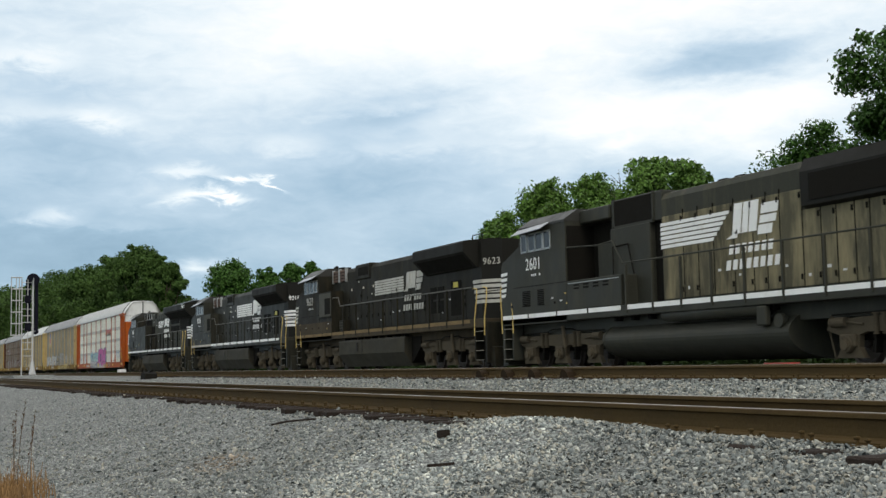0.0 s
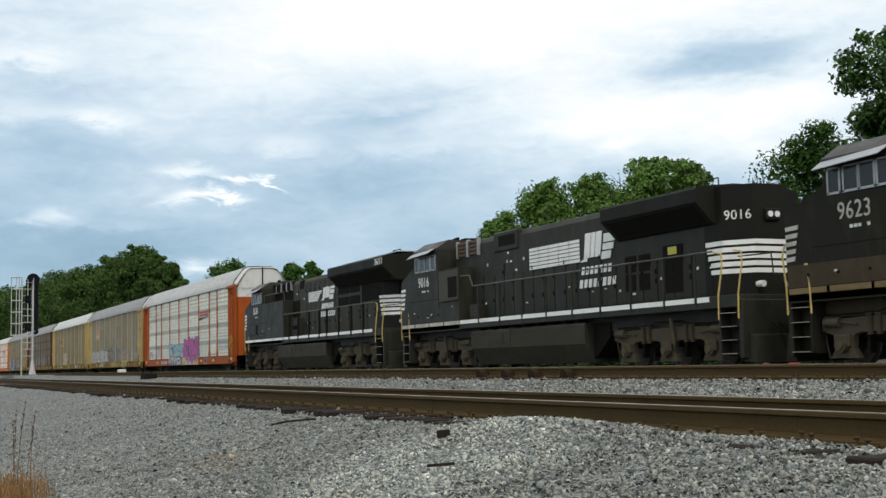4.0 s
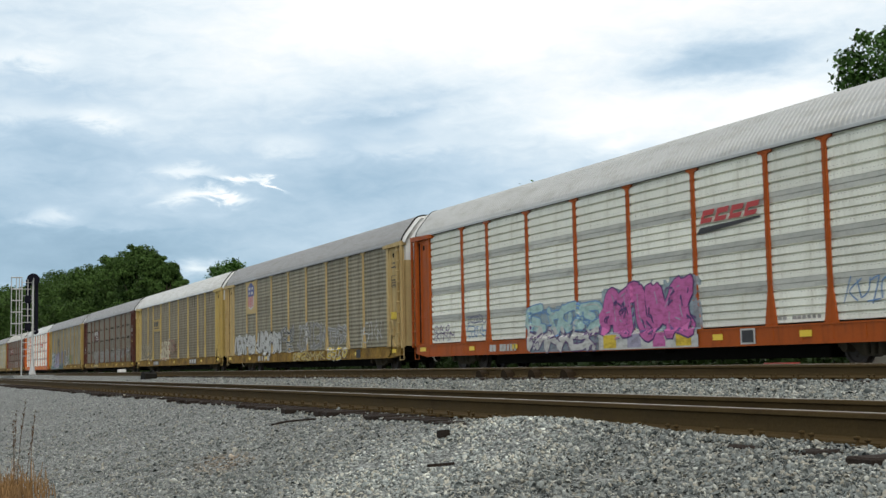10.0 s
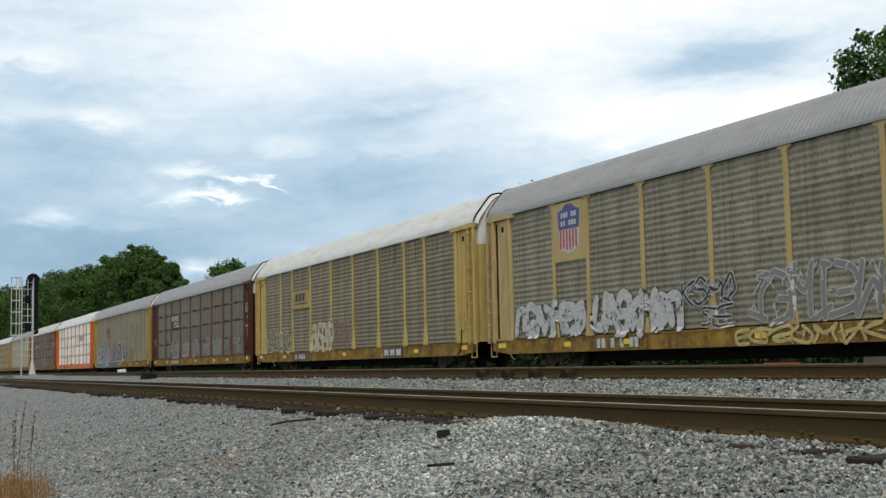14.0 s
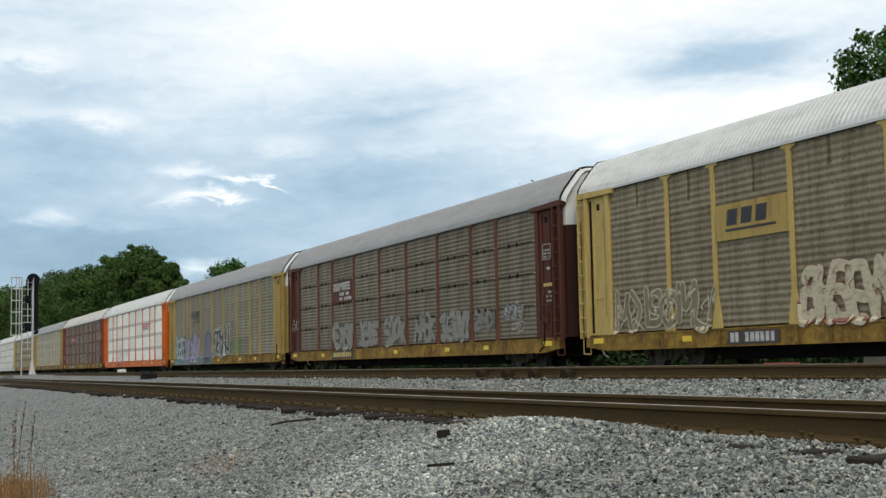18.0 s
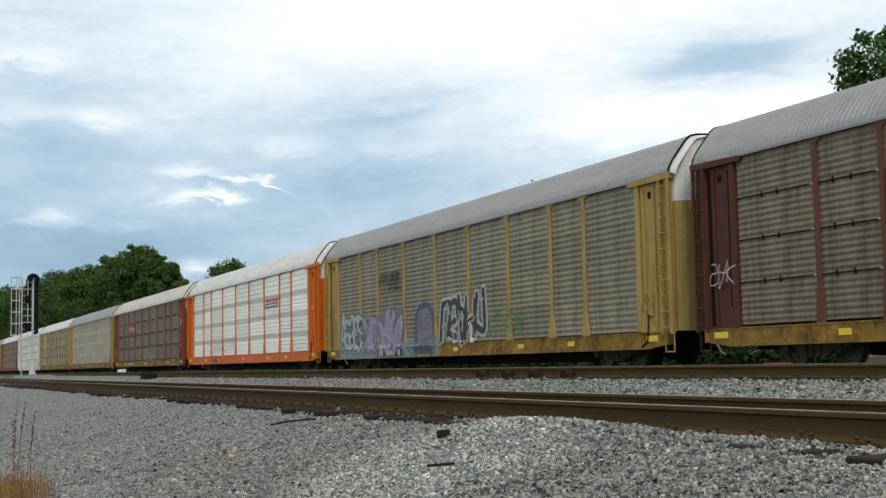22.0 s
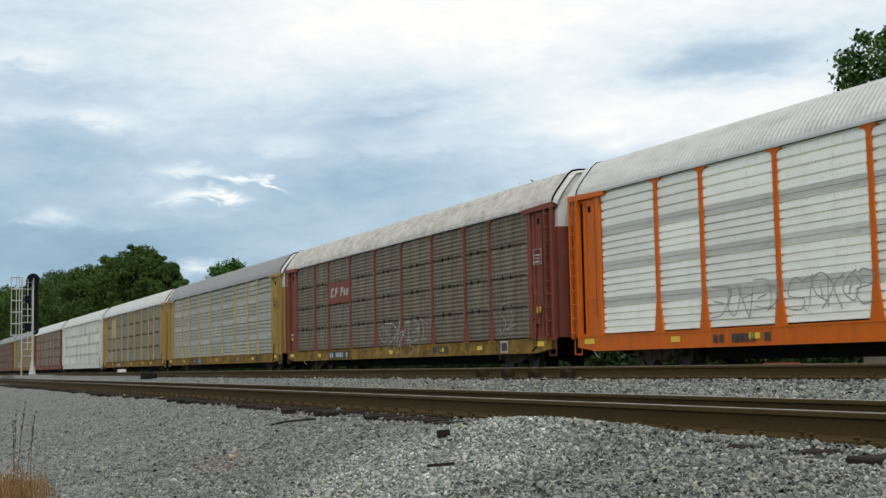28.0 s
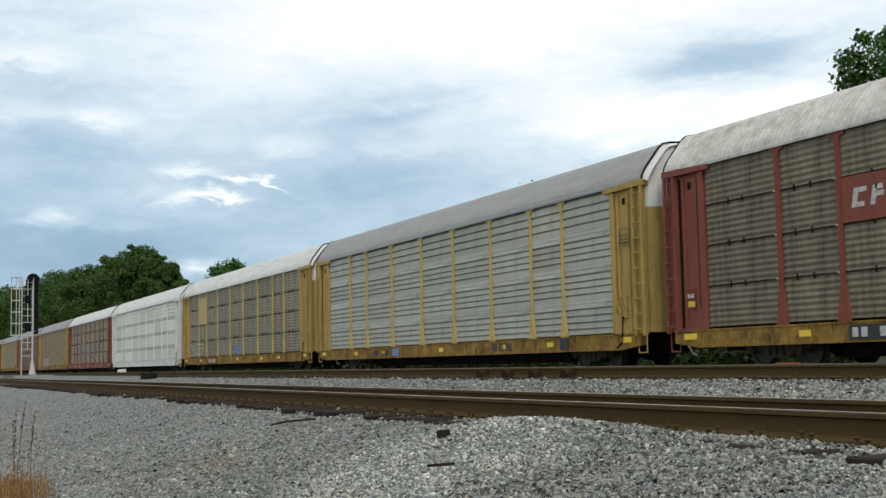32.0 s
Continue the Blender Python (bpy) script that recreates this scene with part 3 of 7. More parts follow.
def roof_shape(xe):
    """Arched roof of narrow pressed sheets with raised seams, reaching xe to each side."""
    lo, hi = roof_profile(), roof_profile(0.022)
    xs, x, up = [], -xe, False
    while x < xe - 0.03:
        xs += [(x, up), (x + 0.02, not up)]
        up = not up
        x += 0.085
    xs.append((xe, up))
    n = len(lo)
    vs = [(x, y, z) for x, u in xs for y, z in (hi if u else lo)]
    fs = [(i * n + k, (i + 1) * n + k, (i + 1) * n + k + 1, i * n + k + 1) for i in range(len(xs) - 1) for k in range(n - 1)]
    return Shape().add(vs, fs)


def roof_end_shape(xs, drop):
    """A smooth length of roof between the given stations, dipping by drop to its end."""
    pr = roof_profile(0.004)
    n = len(pr)
    vs = [(x, y * (1 - 0.02 * d / 0.1), z - d) for x, d in zip(xs, drop) for y, z in pr]
    fs = [(i * n + k, (i + 1) * n + k, (i + 1) * n + k + 1, i * n + k + 1) for i in range(len(xs) - 1) for k in range(n - 1)]
    return Shape().add(vs, fs)


def roof_arc(x):
    s = Shape()
    arc = roof_profile(0.015)
    for a, b in zip(arc, arc[1:]):
        s.tube((x, a[0], a[1]), (x, b[0], b[1]), 0.03, 6)
    return s


def end_door_shape(z0, z1, upper):
    """One leaf of the end doors: flat at the middle, curving round to the side."""
    edge = [(0.03, 14.06), (0.85, 14.05), (1.15, 14.00), (1.36, 13.88), (1.44, 13.7), (1.44, 13.3)]
    s = Shape()
    inner = [(y * 0.96 if y > 0.1 else y, x - 0.05) for y, x in edge]
    top = lambda y: z1 if not upper else float(np.interp(y, [0, 0.62, 0.84, 0.98, 1.18, 1.40, 1.50, 1.53], [5.98, 5.95, 5.90, 5.78, 5.53, 5.24, 5.07, 4.98]))
    vs = []
    for row in (edge, inner):
        vs += [(x, -y, z0) for y, x in row] + [(x, -y, top(y)) for y, x in row]
    n = len(edge)
    fs = [(k, k + 1, n + k + 1, n + k) for k in range(n - 1)] + [(2 * n + k, 3 * n + k, 3 * n + k + 1, 2 * n + k + 1) for k in range(n - 1)]
    fs += [(n + k, n + k + 1, 3 * n + k + 1, 3 * n + k) for k in range(n - 1)] + [(k, 2 * n + k, 2 * n + k + 1, k + 1) for k in range(n - 1)]
    fs += [(0, n, 3 * n, 2 * n), (n - 1, 3 * n - 1, 4 * n - 1, 2 * n - 1)]
    s.add(vs, fs)
    if not upper:
        for zz in (1.5, 2.35, 3.2):
            s.box(14.03, 14.10, -0.8, -0.08, zz, zz + 0.05, 0.01)
    return s


def ladder_shape(z0, z1, w=0.46, step=0.40):
    s = Shape()
    for x in (-w / 2, w / 2):
        s.box(x - 0.036, x + 0.036, -0.055, 0.03, z0, z1, 0.008)
    z = z0 + 0.18
    while z < z1 - 0.1:
        s.tube((-w / 2, -0.06, z), (w / 2, -0.06, z), 0.016, 6)
        z += step
    return s


def ring_shape(c, big, small, n=18, m=6):
    """A hand wheel's rim, standing upright along the train."""
    vs = []
    for k in range(n):
        q = 2 * math.pi * k / n
        for j in range(m):
            p = 2 * math.pi * j / m
            r = big + small * math.cos(p)
            vs.append((c[0] + r * math.cos(q), c[1] + small * math.sin(p), c[2] + r * math.sin(q)))
    return Shape().add(vs, [(k * m + j, k * m + (j + 1) % m, (k + 1) % n * m + (j + 1) % m, (k + 1) % n * m + j) for k in range(n) for j in range(m)])


def sideframe_shape():
    """Cast side frame of a two-axle truck."""
    s = Shape()
    s.prism([(-1.15, 0.42), (-1.15, 0.62), (-0.95, 0.66), (-0.55, 0.80), (0.55, 0.80), (0.95, 0.66), (1.15, 0.62), (1.15, 0.42), (0.95, 0.40), (0.72, 0.46), (0.42, 0.22), (-0.42, 0.22), (-0.72, 0.46), (-0.95, 0.40)], "y", -0.07, 0.07)
    for x in (-0.87, 0.87):
        s.tube((x, -0.15, 0.42), (x, 0.1, 0.42), 0.11, 10)
    for x in (-0.22, 0, 0.22):
        s.tube((x, -0.10, 0.26), (x, -0.10, 0.56), 0.07, 8)
    return s


def wheelset_shape(r):
    s = Shape()
    for y in (-0.755, 0.755):
        a = 1 if y > 0 else -1
        n = 24
        rings = [(r - 0.0, y - a * 0.07), (r + 0.025, y - a * 0.075), (r + 0.025, y - a * 0.045), (r, y - a * 0.035), (r - 0.01, y + a * 0.065), (r - 0.07, y + a * 0.06), (r - 0.10, y + a * 0.02), (0.14, y + a * 0.03), (0.12, y + a * 0.08), (0.0, y + a * 0.08)]
        vs = [(q * math.cos(2 * math.pi * k / n), yy, q * math.sin(2 * math.pi * k / n)) for q, yy in rings for k in range(n)]
        fs = [(i * n + k, i * n + (k + 1) % n, (i + 1) * n + (k + 1) % n, (i + 1) * n + k) for i in range(len(rings) - 1) for k in range(n)]
        s.add(vs, fs)
        for k in range(4):
            q = math.pi / 2 * k + 0.4
            s.box(0.2 * math.cos(q) - 0.02, 0.2 * math.cos(q) + 0.02, y + a * 0.03, y + a * 0.05, 0.2 * math.sin(q) - 0.02, 0.2 * math.sin(q) + 0.02)
    s.tube((0, -0.8, 0), (0, 0.8, 0), 0.09, 10)
    return s


WHEELS = []


def car_truck(parent, x):
    side = cached("side_frame", sideframe_shape, TRUCK)
    bol = part("truck", cached("truck_bolster", lambda: Shape().box(-0.2, 0.2, -1.0, 1.0, 0.35, 0.62, 0.03), DARKSTEEL), DARKSTEEL, parent, "dusty two-axle truck", at=(x, 0, 0))
    for sy in (-1, 1):
        part("side_frame", side, TRUCK, bol, at=(0, sy * 1.02, 0), turn=(0, 0, 0 if sy < 0 else math.pi))
    for dx in (-0.87, 0.87):
        w = part("wheelset", cached("wheelset", lambda: wheelset_shape(0.42), WHEEL), WHEEL, bol, at=(dx, 0, 0.42))
        WHEELS.append((w, dx, 0.42))


# loose painted forms, one or more lines each in a unit square
FORMS = [
    [[(0.1, 0), (0.15, 0.55), (0.1, 1.0)], [(0.1, 0.95), (0.5, 0.45), (0.9, 1.0)], [(0.9, 1), (0.85, 0.5), (0.95, 0)]],
    [[(0.85, 0.9), (0.3, 1.0), (0.1, 0.6), (0.75, 0.45), (0.9, 0.15), (0.4, 0), (0.1, 0.12)]],
    [[(0.15, 1), (0.1, 0.25), (0.5, 0.0), (0.88, 0.25), (0.85, 1)]],
    [[(0.12, 0), (0.45, 1.0), (0.6, 1.0), (0.9, 0)], [(0.25, 0.38), (0.8, 0.36)]],
    [[(0.15, 0), (0.12, 1)], [(0.85, 1), (0.3, 0.5), (0.9, 0)]],
    [[(0.5, 1), (0.12, 0.7), (0.12, 0.3), (0.5, 0), (0.88, 0.3), (0.8, 0.75), (0.4, 0.95)], [(0.5, 0.3), (0.55, 0.7)]],
    [[(0.1, 0.85), (0.9, 1)], [(0.5, 1), (0.45, 0.5), (0.6, 0)], [(0.2, 0.1), (0.6, 0.02)]],
    [[(0.9, 1), (0.15, 0.9), (0.12, 0.1), (0.92, 0)], [(0.15, 0.5), (0.75, 0.55)]],
]


def skin(x, z, gusset=0.22):
    """How far out the painted side stands at x, z: sill, end frame, post or panel."""
    if z < 0.965:
        return -SIDE - 0.056
    if abs(x) > 12.15:
        return -SIDE - 0.056
    half = 0.015 + float(np.interp(z - 0.86, [0, 0.72, 0.85], [gusset, 0.10, 0.07]))
    for p in POSTS:
        if abs(x - p) < half:
            return -SIDE - 0.024
    return -SIDE + 0.025


def stroke(shape, pts, w, lift):
    """A painted line of width w through the points (x, z) that follows the relief of the car's side."""
    fine = []
    for (ax, az), (bx, bz) in zip(pts, pts[1:]):
        n = max(1, math.ceil(math.hypot(bx - ax, bz - az) / 0.08))
        fine += [(ax + (bx - ax) * i / n, az + (bz - az) * i / n) for i in range(n)]
    fine.append(pts[-1])
    m = max(1, math.ceil(w / 0.09))
    rows, n = [], len(fine)
    for i, (x, z) in enumerate(fine):
        a, b = fine[max(i - 1, 0)], fine[min(i + 1, n - 1)]
        d = Vector((b[0] - a[0], b[1] - a[1]))
        d = d.normalized() if d.length > 1e-6 else Vector((1, 0))
        ends = [(0.0, 1.0)]
        if i == 0:
            ends = [(-0.38, 0.5), (0.0, 1.0)]
        elif i == n - 1:
            ends = [(0.0, 1.0), (0.38, 0.5)]
        for along, wide in ends:
            for j in range(m + 1):
                o = (j / m - 0.5) * w * wide
                px, pz = x + d.x * along * w - d.y * o, z + d.y * along * w + d.x * o
                rows.append((px, skin(px, pz) - lift - 0.0012 * i / n, pz))
    k = m + 1
    shape.add(rows, [(i * k + j, i * k + j + 1, (i + 1) * k + j + 1, (i + 1) * k + j) for i in range(len(rows) // k - 1) for j in range(m)])


def wash(shape, x0, x1, z0, z1, lift, ragged, seed):
    """A sprayed field with a ragged edge that follows the relief of the side."""
    g = 0.045
    nx, nz = int((x1 - x0) / g) + 1, int((z1 - z0) / g) + 1
    for i in range(nx):
        for j in range(nz):
            x, z = x0 + i * g, z0 + j * g
            edge = min((x - x0) / ragged, (x1 - x) / ragged, (z1 - z) / ragged, 1.0 if z0 < 0.8 else (z - z0) / ragged + 0.3)
            if edge + 0.9 * noise.noise((x * 1.7 + seed, z * 1.7, seed * 1.3)) + 0.35 * noise.noise((x * 6, z * 6, seed)) < 0.35:
                continue
            shape.add([(a, skin(a, b) - lift, b) for a, b in ((x, z), (x + g, z), (x + g, z + g), (x, z + g))], [(0, 1, 2, 3)])


def smooth_line(pts, k=5):
    """A rounded line through the points."""
    out = []
    n = len(pts)
    for i in range(n - 1):
        p0, p1, p2, p3 = pts[max(i - 1, 0)], pts[i], pts[i + 1], pts[min(i + 2, n - 1)]
        for j in range(k):
            t = j / k
            out.append(tuple(0.5 * (2 * b + (c - a) * t + (2 * a - 5 * b + 4 * c - d) * t * t + (3 * b - a - 3 * c + d) * t ** 3) for a, b, c, d in zip(p0, p1, p2, p3)))
    out.append(pts[-1])
    return out


def graffiti(parent, x0, x1, z0, z1, fill, line, seed, letters=5, back=None, label="spray-painted graffiti", w=0.03, fat=1.0, halo=None, shine=None):
    """Painted forms that nobody can read: fat outlined strokes on a sprayed field, or thin loose tags."""
    rng = random.Random(seed)
    cw, h = (x1 - x0) / letters, z1 - z0
    if back:
        bs = Shape()
        wash(bs, x0 - 0.25, x1 + 0.25, max(0.52, z0 - 0.15), z1 + 0.15, 0.0, 0.35, seed)
        part("graffiti_cloud", bs, back, parent)
    old = -1
    for k in range(letters):
        pick = rng.choice([i for i in range(len(FORMS)) if i != old])
        old = pick
        mx, mz = rng.random() < 0.5, rng.random() < 0.5
        lean, drop, grow = rng.uniform(-0.15, 0.35), rng.uniform(-0.06, 0.06), rng.uniform(0.95, 1.15)
        at = lambda a, b: (x0 + cw * (k + 0.5 + (a - 0.5) * (1.12 if fill else 1.35) + lean * (b - 0.5)), z0 + h * (0.5 + 0.80 * grow * (b - 0.5) + drop))
        lines = []
        for q in FORMS[pick]:
            q = [((1 - a if mx else a) + rng.uniform(-0.16, 0.16), (1 - b if mz else b) + rng.uniform(-0.12, 0.12)) for a, b in q]
            lines.append(smooth_line([at(a, b) for a, b in q], 4))
        outer, inner, glow, spark = Shape(), Shape(), Shape(), Shape()
        if fill:
            f = fat * min(0.34 * cw, 0.22 * h)
            for i, q in enumerate(lines):
                if halo:
                    stroke(glow, q, f + 2 * w + 0.11, 0.002 + 0.0014 * i)
                stroke(outer, q, f + 2 * w, 0.0075 + 0.0014 * i)
                stroke(inner, q, f, 0.0135 + 0.0014 * i)
                if shine:
                    stroke(spark, [(a - f * 0.22, b + f * 0.2) for a, b in q[1:max(3, len(q) // 2)]], 0.035, 0.0195 + 0.0014 * i)
            for i in range(4):
                a, b = rng.uniform(0.0, 0.8), rng.uniform(0.0, 0.9)
                stroke(outer, smooth_line([at(a, b), at(a + rng.uniform(-0.1, 0.2), b + 0.1), at(a + rng.uniform(0.0, 0.35), b + rng.uniform(-0.2, 0.25))], 3), w * 1.1, 0.0245 + 0.0014 * i)
        else:
            for i, q in enumerate(lines):
                stroke(outer, q, w * rng.uniform(0.8, 1.1), 0.004 + 0.0014 * i)
        if halo:
            part("graffiti_halo", glow, halo, parent)
        part("graffiti_outline" if fill else "graffiti_line", outer, line, parent, label)
        if fill:
            part("graffiti_fill", inner, fill, parent)
            if shine and spark.v:
                part("graffiti_shine", spark, shine, parent)


def bars(parent, x0, x1, z0, z1, material, n=6, seed=1, y=None, label=""):
    """Lettering that cannot be read, as short plain bars."""
    rng = random.Random(seed)
    y = -SIDE - 0.012 if y is None else y
    w = (x1 - x0) / n
    for k in range(n):
        if rng.random() < 0.12:
            continue
        part("lettering_bar", Shape().box(x0 + k * w, x0 + k * w + w * rng.uniform(0.6, 0.85), y, y + 0.004, z0, z1), material, parent, label)


def flat(r, g, b, name):
    return mat(name, (r, g, b), 0.6, var=0.15, scale=3, fine=25)


def freight_car(st):
    """A closed car carrier; x runs along the train, the side facing the camera is at negative y."""
    P, Q, R = st["paint"], st["panel"], st["roof"]
    S = st.get("sill", P)
    xe = st.get("roof_end", 13.86)
    car = thing("autorack_car", st["label"], "freight car", group="autorack cars of the train")
    z0, z1 = 0.98, 4.92
    edges = (-EDGE,) + POSTS + (EDGE,)
    tiers = st["tiers"]
    th = (z1 - z0) / tiers
    for a, b in zip(edges, edges[1:]):
        for k in range(tiers):
            w = round(b - a - 0.06, 2)
            ph = th - (0.24 if st["style"] == "slotted" and k < tiers - 1 else 0.004)
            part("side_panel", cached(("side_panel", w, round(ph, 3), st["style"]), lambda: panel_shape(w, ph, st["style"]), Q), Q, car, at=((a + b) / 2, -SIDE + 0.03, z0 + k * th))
            if st["style"] == "slotted" and k < tiers - 1:
                part("lap_band", cached(("lap_band", w), lambda: Shape().box(-w / 2, w / 2, 0.012, 0.07, 0.004, 0.118, 0.004).box(-w / 2, w / 2, 0.004, 0.07, 0.122, 0.236, 0.004), st["band"]), st["band"], car, at=((a + b) / 2, -SIDE + 0.03, z0 + k * th + ph))
    if st["style"] == "tiered":
        for a, b in zip(edges, edges[1:]):
            for k in range(1, tiers):
                part("panel_latch", cached("panel_latch", lambda: Shape().box(-0.02, 0.02, -0.02, 0.02, -0.07, 0.07, 0.004), DARKSTEEL), DARKSTEEL, car, at=((a + b) / 2 + 0.1, -SIDE + 0.02, z0 + k * th))
                part("panel_latch", cached("panel_latch", lambda: Shape(), DARKSTEEL), DARKSTEEL, car, at=((a + b) / 2 - 0.45, -SIDE + 0.02, z0 + k * th))
                part("bracket", cached("bracket", lambda: Shape().box(-0.035, 0.035, -0.03, 0.01, -0.02, 0.02, 0.006), WHITE_DIRTY), WHITE_DIRTY, car, at=(b - 0.11, -SIDE + 0.02, z0 + k * th))
        # added near-black sheet that keeps the open joints between tiers dark
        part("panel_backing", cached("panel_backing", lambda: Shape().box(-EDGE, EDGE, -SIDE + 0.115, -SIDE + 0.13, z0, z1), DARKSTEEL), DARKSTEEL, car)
    far = Shape()
    for a, b in zip(edges, edges[1:]):
        far.box(a + 0.03, b - 0.03, SIDE - 0.08, SIDE - 0.03, z0, z1)
        for k in range(20):
            far.box(a + 0.03, b - 0.03, SIDE - 0.03, SIDE, z0 + 0.2 * k, z0 + 0.2 * k + 0.1)
    part("far_side_wall", far, Q, car)
    post = cached(("side_post", st.get("gusset", 0.22)), lambda: post_shape(z1 - 0.86 + 0.04, st.get("gusset", 0.22)), st.get("post", P))
    for x in POSTS:
        part("side_post", post, P, car, at=(x, -SIDE, 0.86))
        part("side_post", post, P, car, at=(x, SIDE, 0.86), turn=(0, 0, math.pi))
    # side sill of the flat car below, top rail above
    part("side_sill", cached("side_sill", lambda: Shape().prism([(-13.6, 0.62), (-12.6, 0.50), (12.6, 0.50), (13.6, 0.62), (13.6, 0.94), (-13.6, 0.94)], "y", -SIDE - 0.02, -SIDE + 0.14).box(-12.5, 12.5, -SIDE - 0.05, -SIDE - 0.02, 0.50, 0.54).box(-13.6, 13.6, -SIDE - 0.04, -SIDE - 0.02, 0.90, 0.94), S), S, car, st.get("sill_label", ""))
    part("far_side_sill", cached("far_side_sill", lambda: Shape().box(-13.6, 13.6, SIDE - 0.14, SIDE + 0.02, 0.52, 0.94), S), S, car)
    for k in range(26):
        x = -12.4 + k * 0.992
        part("sill_stiffener", cached("sill_stiffener", lambda: Shape().box(-0.05, 0.05, -0.015, 0, 0.56, 0.88, 0.006), S), S, car, at=(x, -SIDE - 0.02, 0))
    # top rail near-black: the shadow line under the eave is put into its colour
    part("top_rail", cached("top_rail", lambda: Shape().box(-12.4, 12.4, -SIDE + 0.0, -SIDE + 0.06, 4.90, 4.98).box(-12.4, 12.4, SIDE - 0.06, SIDE, 4.90, 4.98), DARKSTEEL), DARKSTEEL, car)
    part("eave_strip", cached("eave_strip", lambda: Shape().prism([(-1.562, 4.915), (-1.562, 4.985), (-1.552, 5.005), (-1.50, 5.0), (-1.50, 4.915)], "x", -13.2, 13.2), R), R, car, "smooth strip along the eave")
    part("roof", cached(("roof", xe), lambda: roof_shape(xe), R), R, car, smooth=False)
    # lowest box is an added dark mass for the shade below the car
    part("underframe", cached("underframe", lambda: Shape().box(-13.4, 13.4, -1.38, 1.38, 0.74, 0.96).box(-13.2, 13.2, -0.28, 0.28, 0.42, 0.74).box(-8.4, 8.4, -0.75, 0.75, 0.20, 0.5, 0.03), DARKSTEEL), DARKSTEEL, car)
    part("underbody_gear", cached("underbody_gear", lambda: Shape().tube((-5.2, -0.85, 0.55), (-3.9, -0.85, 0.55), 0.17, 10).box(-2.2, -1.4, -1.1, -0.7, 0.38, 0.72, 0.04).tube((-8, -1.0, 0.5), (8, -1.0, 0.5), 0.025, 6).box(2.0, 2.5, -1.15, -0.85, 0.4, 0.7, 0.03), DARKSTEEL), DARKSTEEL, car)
    U, UW = st.get("end", P), st.get("endtop", WHITE)
    for e in (1, -1):
        tz = 0 if e > 0 else math.pi
        end = part("end_frame", cached("end_frame", lambda: Shape().box(12.2, 12.42, -SIDE - 0.04, -SIDE + 0.2, 0.9, 4.8, 0.015), P), P, car, turn=(0, 0, tz))
        part("end_post", cached("end_post", lambda: Shape().box(12.2, 12.42, SIDE - 0.2, SIDE + 0.04, 0.9, 4.8, 0.015), P), P, end)
        for sy in (-1, 1):
            part("header", cached(("header", sy), lambda: Shape().prism([(11.95, 4.80), (13.9, 4.82), (13.9, 4.985), (11.95, 4.93)], "y", -SIDE - 0.08, -SIDE + 0.16).flip(sy), P), P, end)
            part("door_pocket", cached(("door_pocket", sy), lambda: Shape().box(12.42, 13.84, -SIDE + 0.04, -SIDE + 0.08, 0.9, 4.80).box(13.34, 13.45, -SIDE - 0.05, -SIDE + 0.05, 0.9, 4.8, 0.01).box(12.5, 12.62, -SIDE - 0.01, -SIDE + 0.06, 1.0, 4.7, 0.01).box(13.05, 13.12, -SIDE, -SIDE + 0.06, 1.0, 4.7, 0.01).flip(sy), P), P, end)
            part("ladder", cached("ladder", lambda: ladder_shape(0.86, 4.82, 0.40), P), P, end, at=(13.63, sy * (SIDE + 0.03), 0), turn=(0, 0, 0 if sy < 0 else math.pi))
            lower = part("end_door", cached(("end_door", sy), lambda: end_door_shape(0.95, 4.25, False).flip(sy), U), U, end)
            part("end_door_top", cached(("end_door_top", sy), lambda: end_door_shape(4.25, 5.9, True).flip(sy), UW), UW, lower)
            # solid block, near-black in place of the shade inside the hole
            part("pocket_opening", cached(("pocket_opening", sy), lambda: Shape().box(12.78, 12.92, -SIDE + 0.022, -SIDE + 0.05, 4.42, 4.60, 0.01).flip(sy), DARKSTEEL), DARKSTEEL, end, "near-black block for the shaded hand hole in the door pocket")
            part("gusset_plate", cached(("gusset_plate", sy), lambda: Shape().prism([(12.42, 0.92), (13.0, 0.92), (12.42, 1.5)], "y", -SIDE - 0.012, -SIDE + 0.04).flip(sy), P), P, end)
            part("grab_iron", cached(("grab_iron", sy), lambda: Shape().path([(12.66, -SIDE + 0.03, 1.95), (12.66, -SIDE - 0.06, 1.95), (13.0, -SIDE - 0.06, 1.95), (13.0, -SIDE + 0.03, 1.95)], 0.012, 5).flip(sy), P), P, end)
            part("step", cached(("step", sy), lambda: Shape().path([(13.43, -1.5, 0.9), (13.43, -1.5, 0.42), (13.83, -1.5, 0.42), (13.83, -1.5, 0.9)], 0.018, 6).flip(sy), P), P, end)
            # solid strip whose dark colour stands for the shaded gap by the ladder
            part("pocket_slot", cached(("pocket_slot", sy), lambda: Shape().box(13.22, 13.33, -SIDE + 0.03, -SIDE + 0.05, 1.0, 4.72, 0.004).flip(sy), DARKSTEEL), DARKSTEEL, end, "near-black strip for the shaded slot beside the door pocket")
            for zz in (3.86, 3.62, 3.38):
                part("pressed_rib", cached(("pressed_rib", sy), lambda: Shape().box(12.72, 13.02, -SIDE + 0.028, -SIDE + 0.045, 0.0, 0.025, 0.006).flip(sy), P), P, end, at=(0, 0, zz))
        part("door_seam", cached("door_seam", lambda: Shape().tube((14.1, 0, 1.0), (14.1, 0, 5.92), 0.04, 8).box(14.05, 14.16, -0.08, 0.08, 3.9, 4.4, 0.01), DARKSTEEL), DARKSTEEL, end)
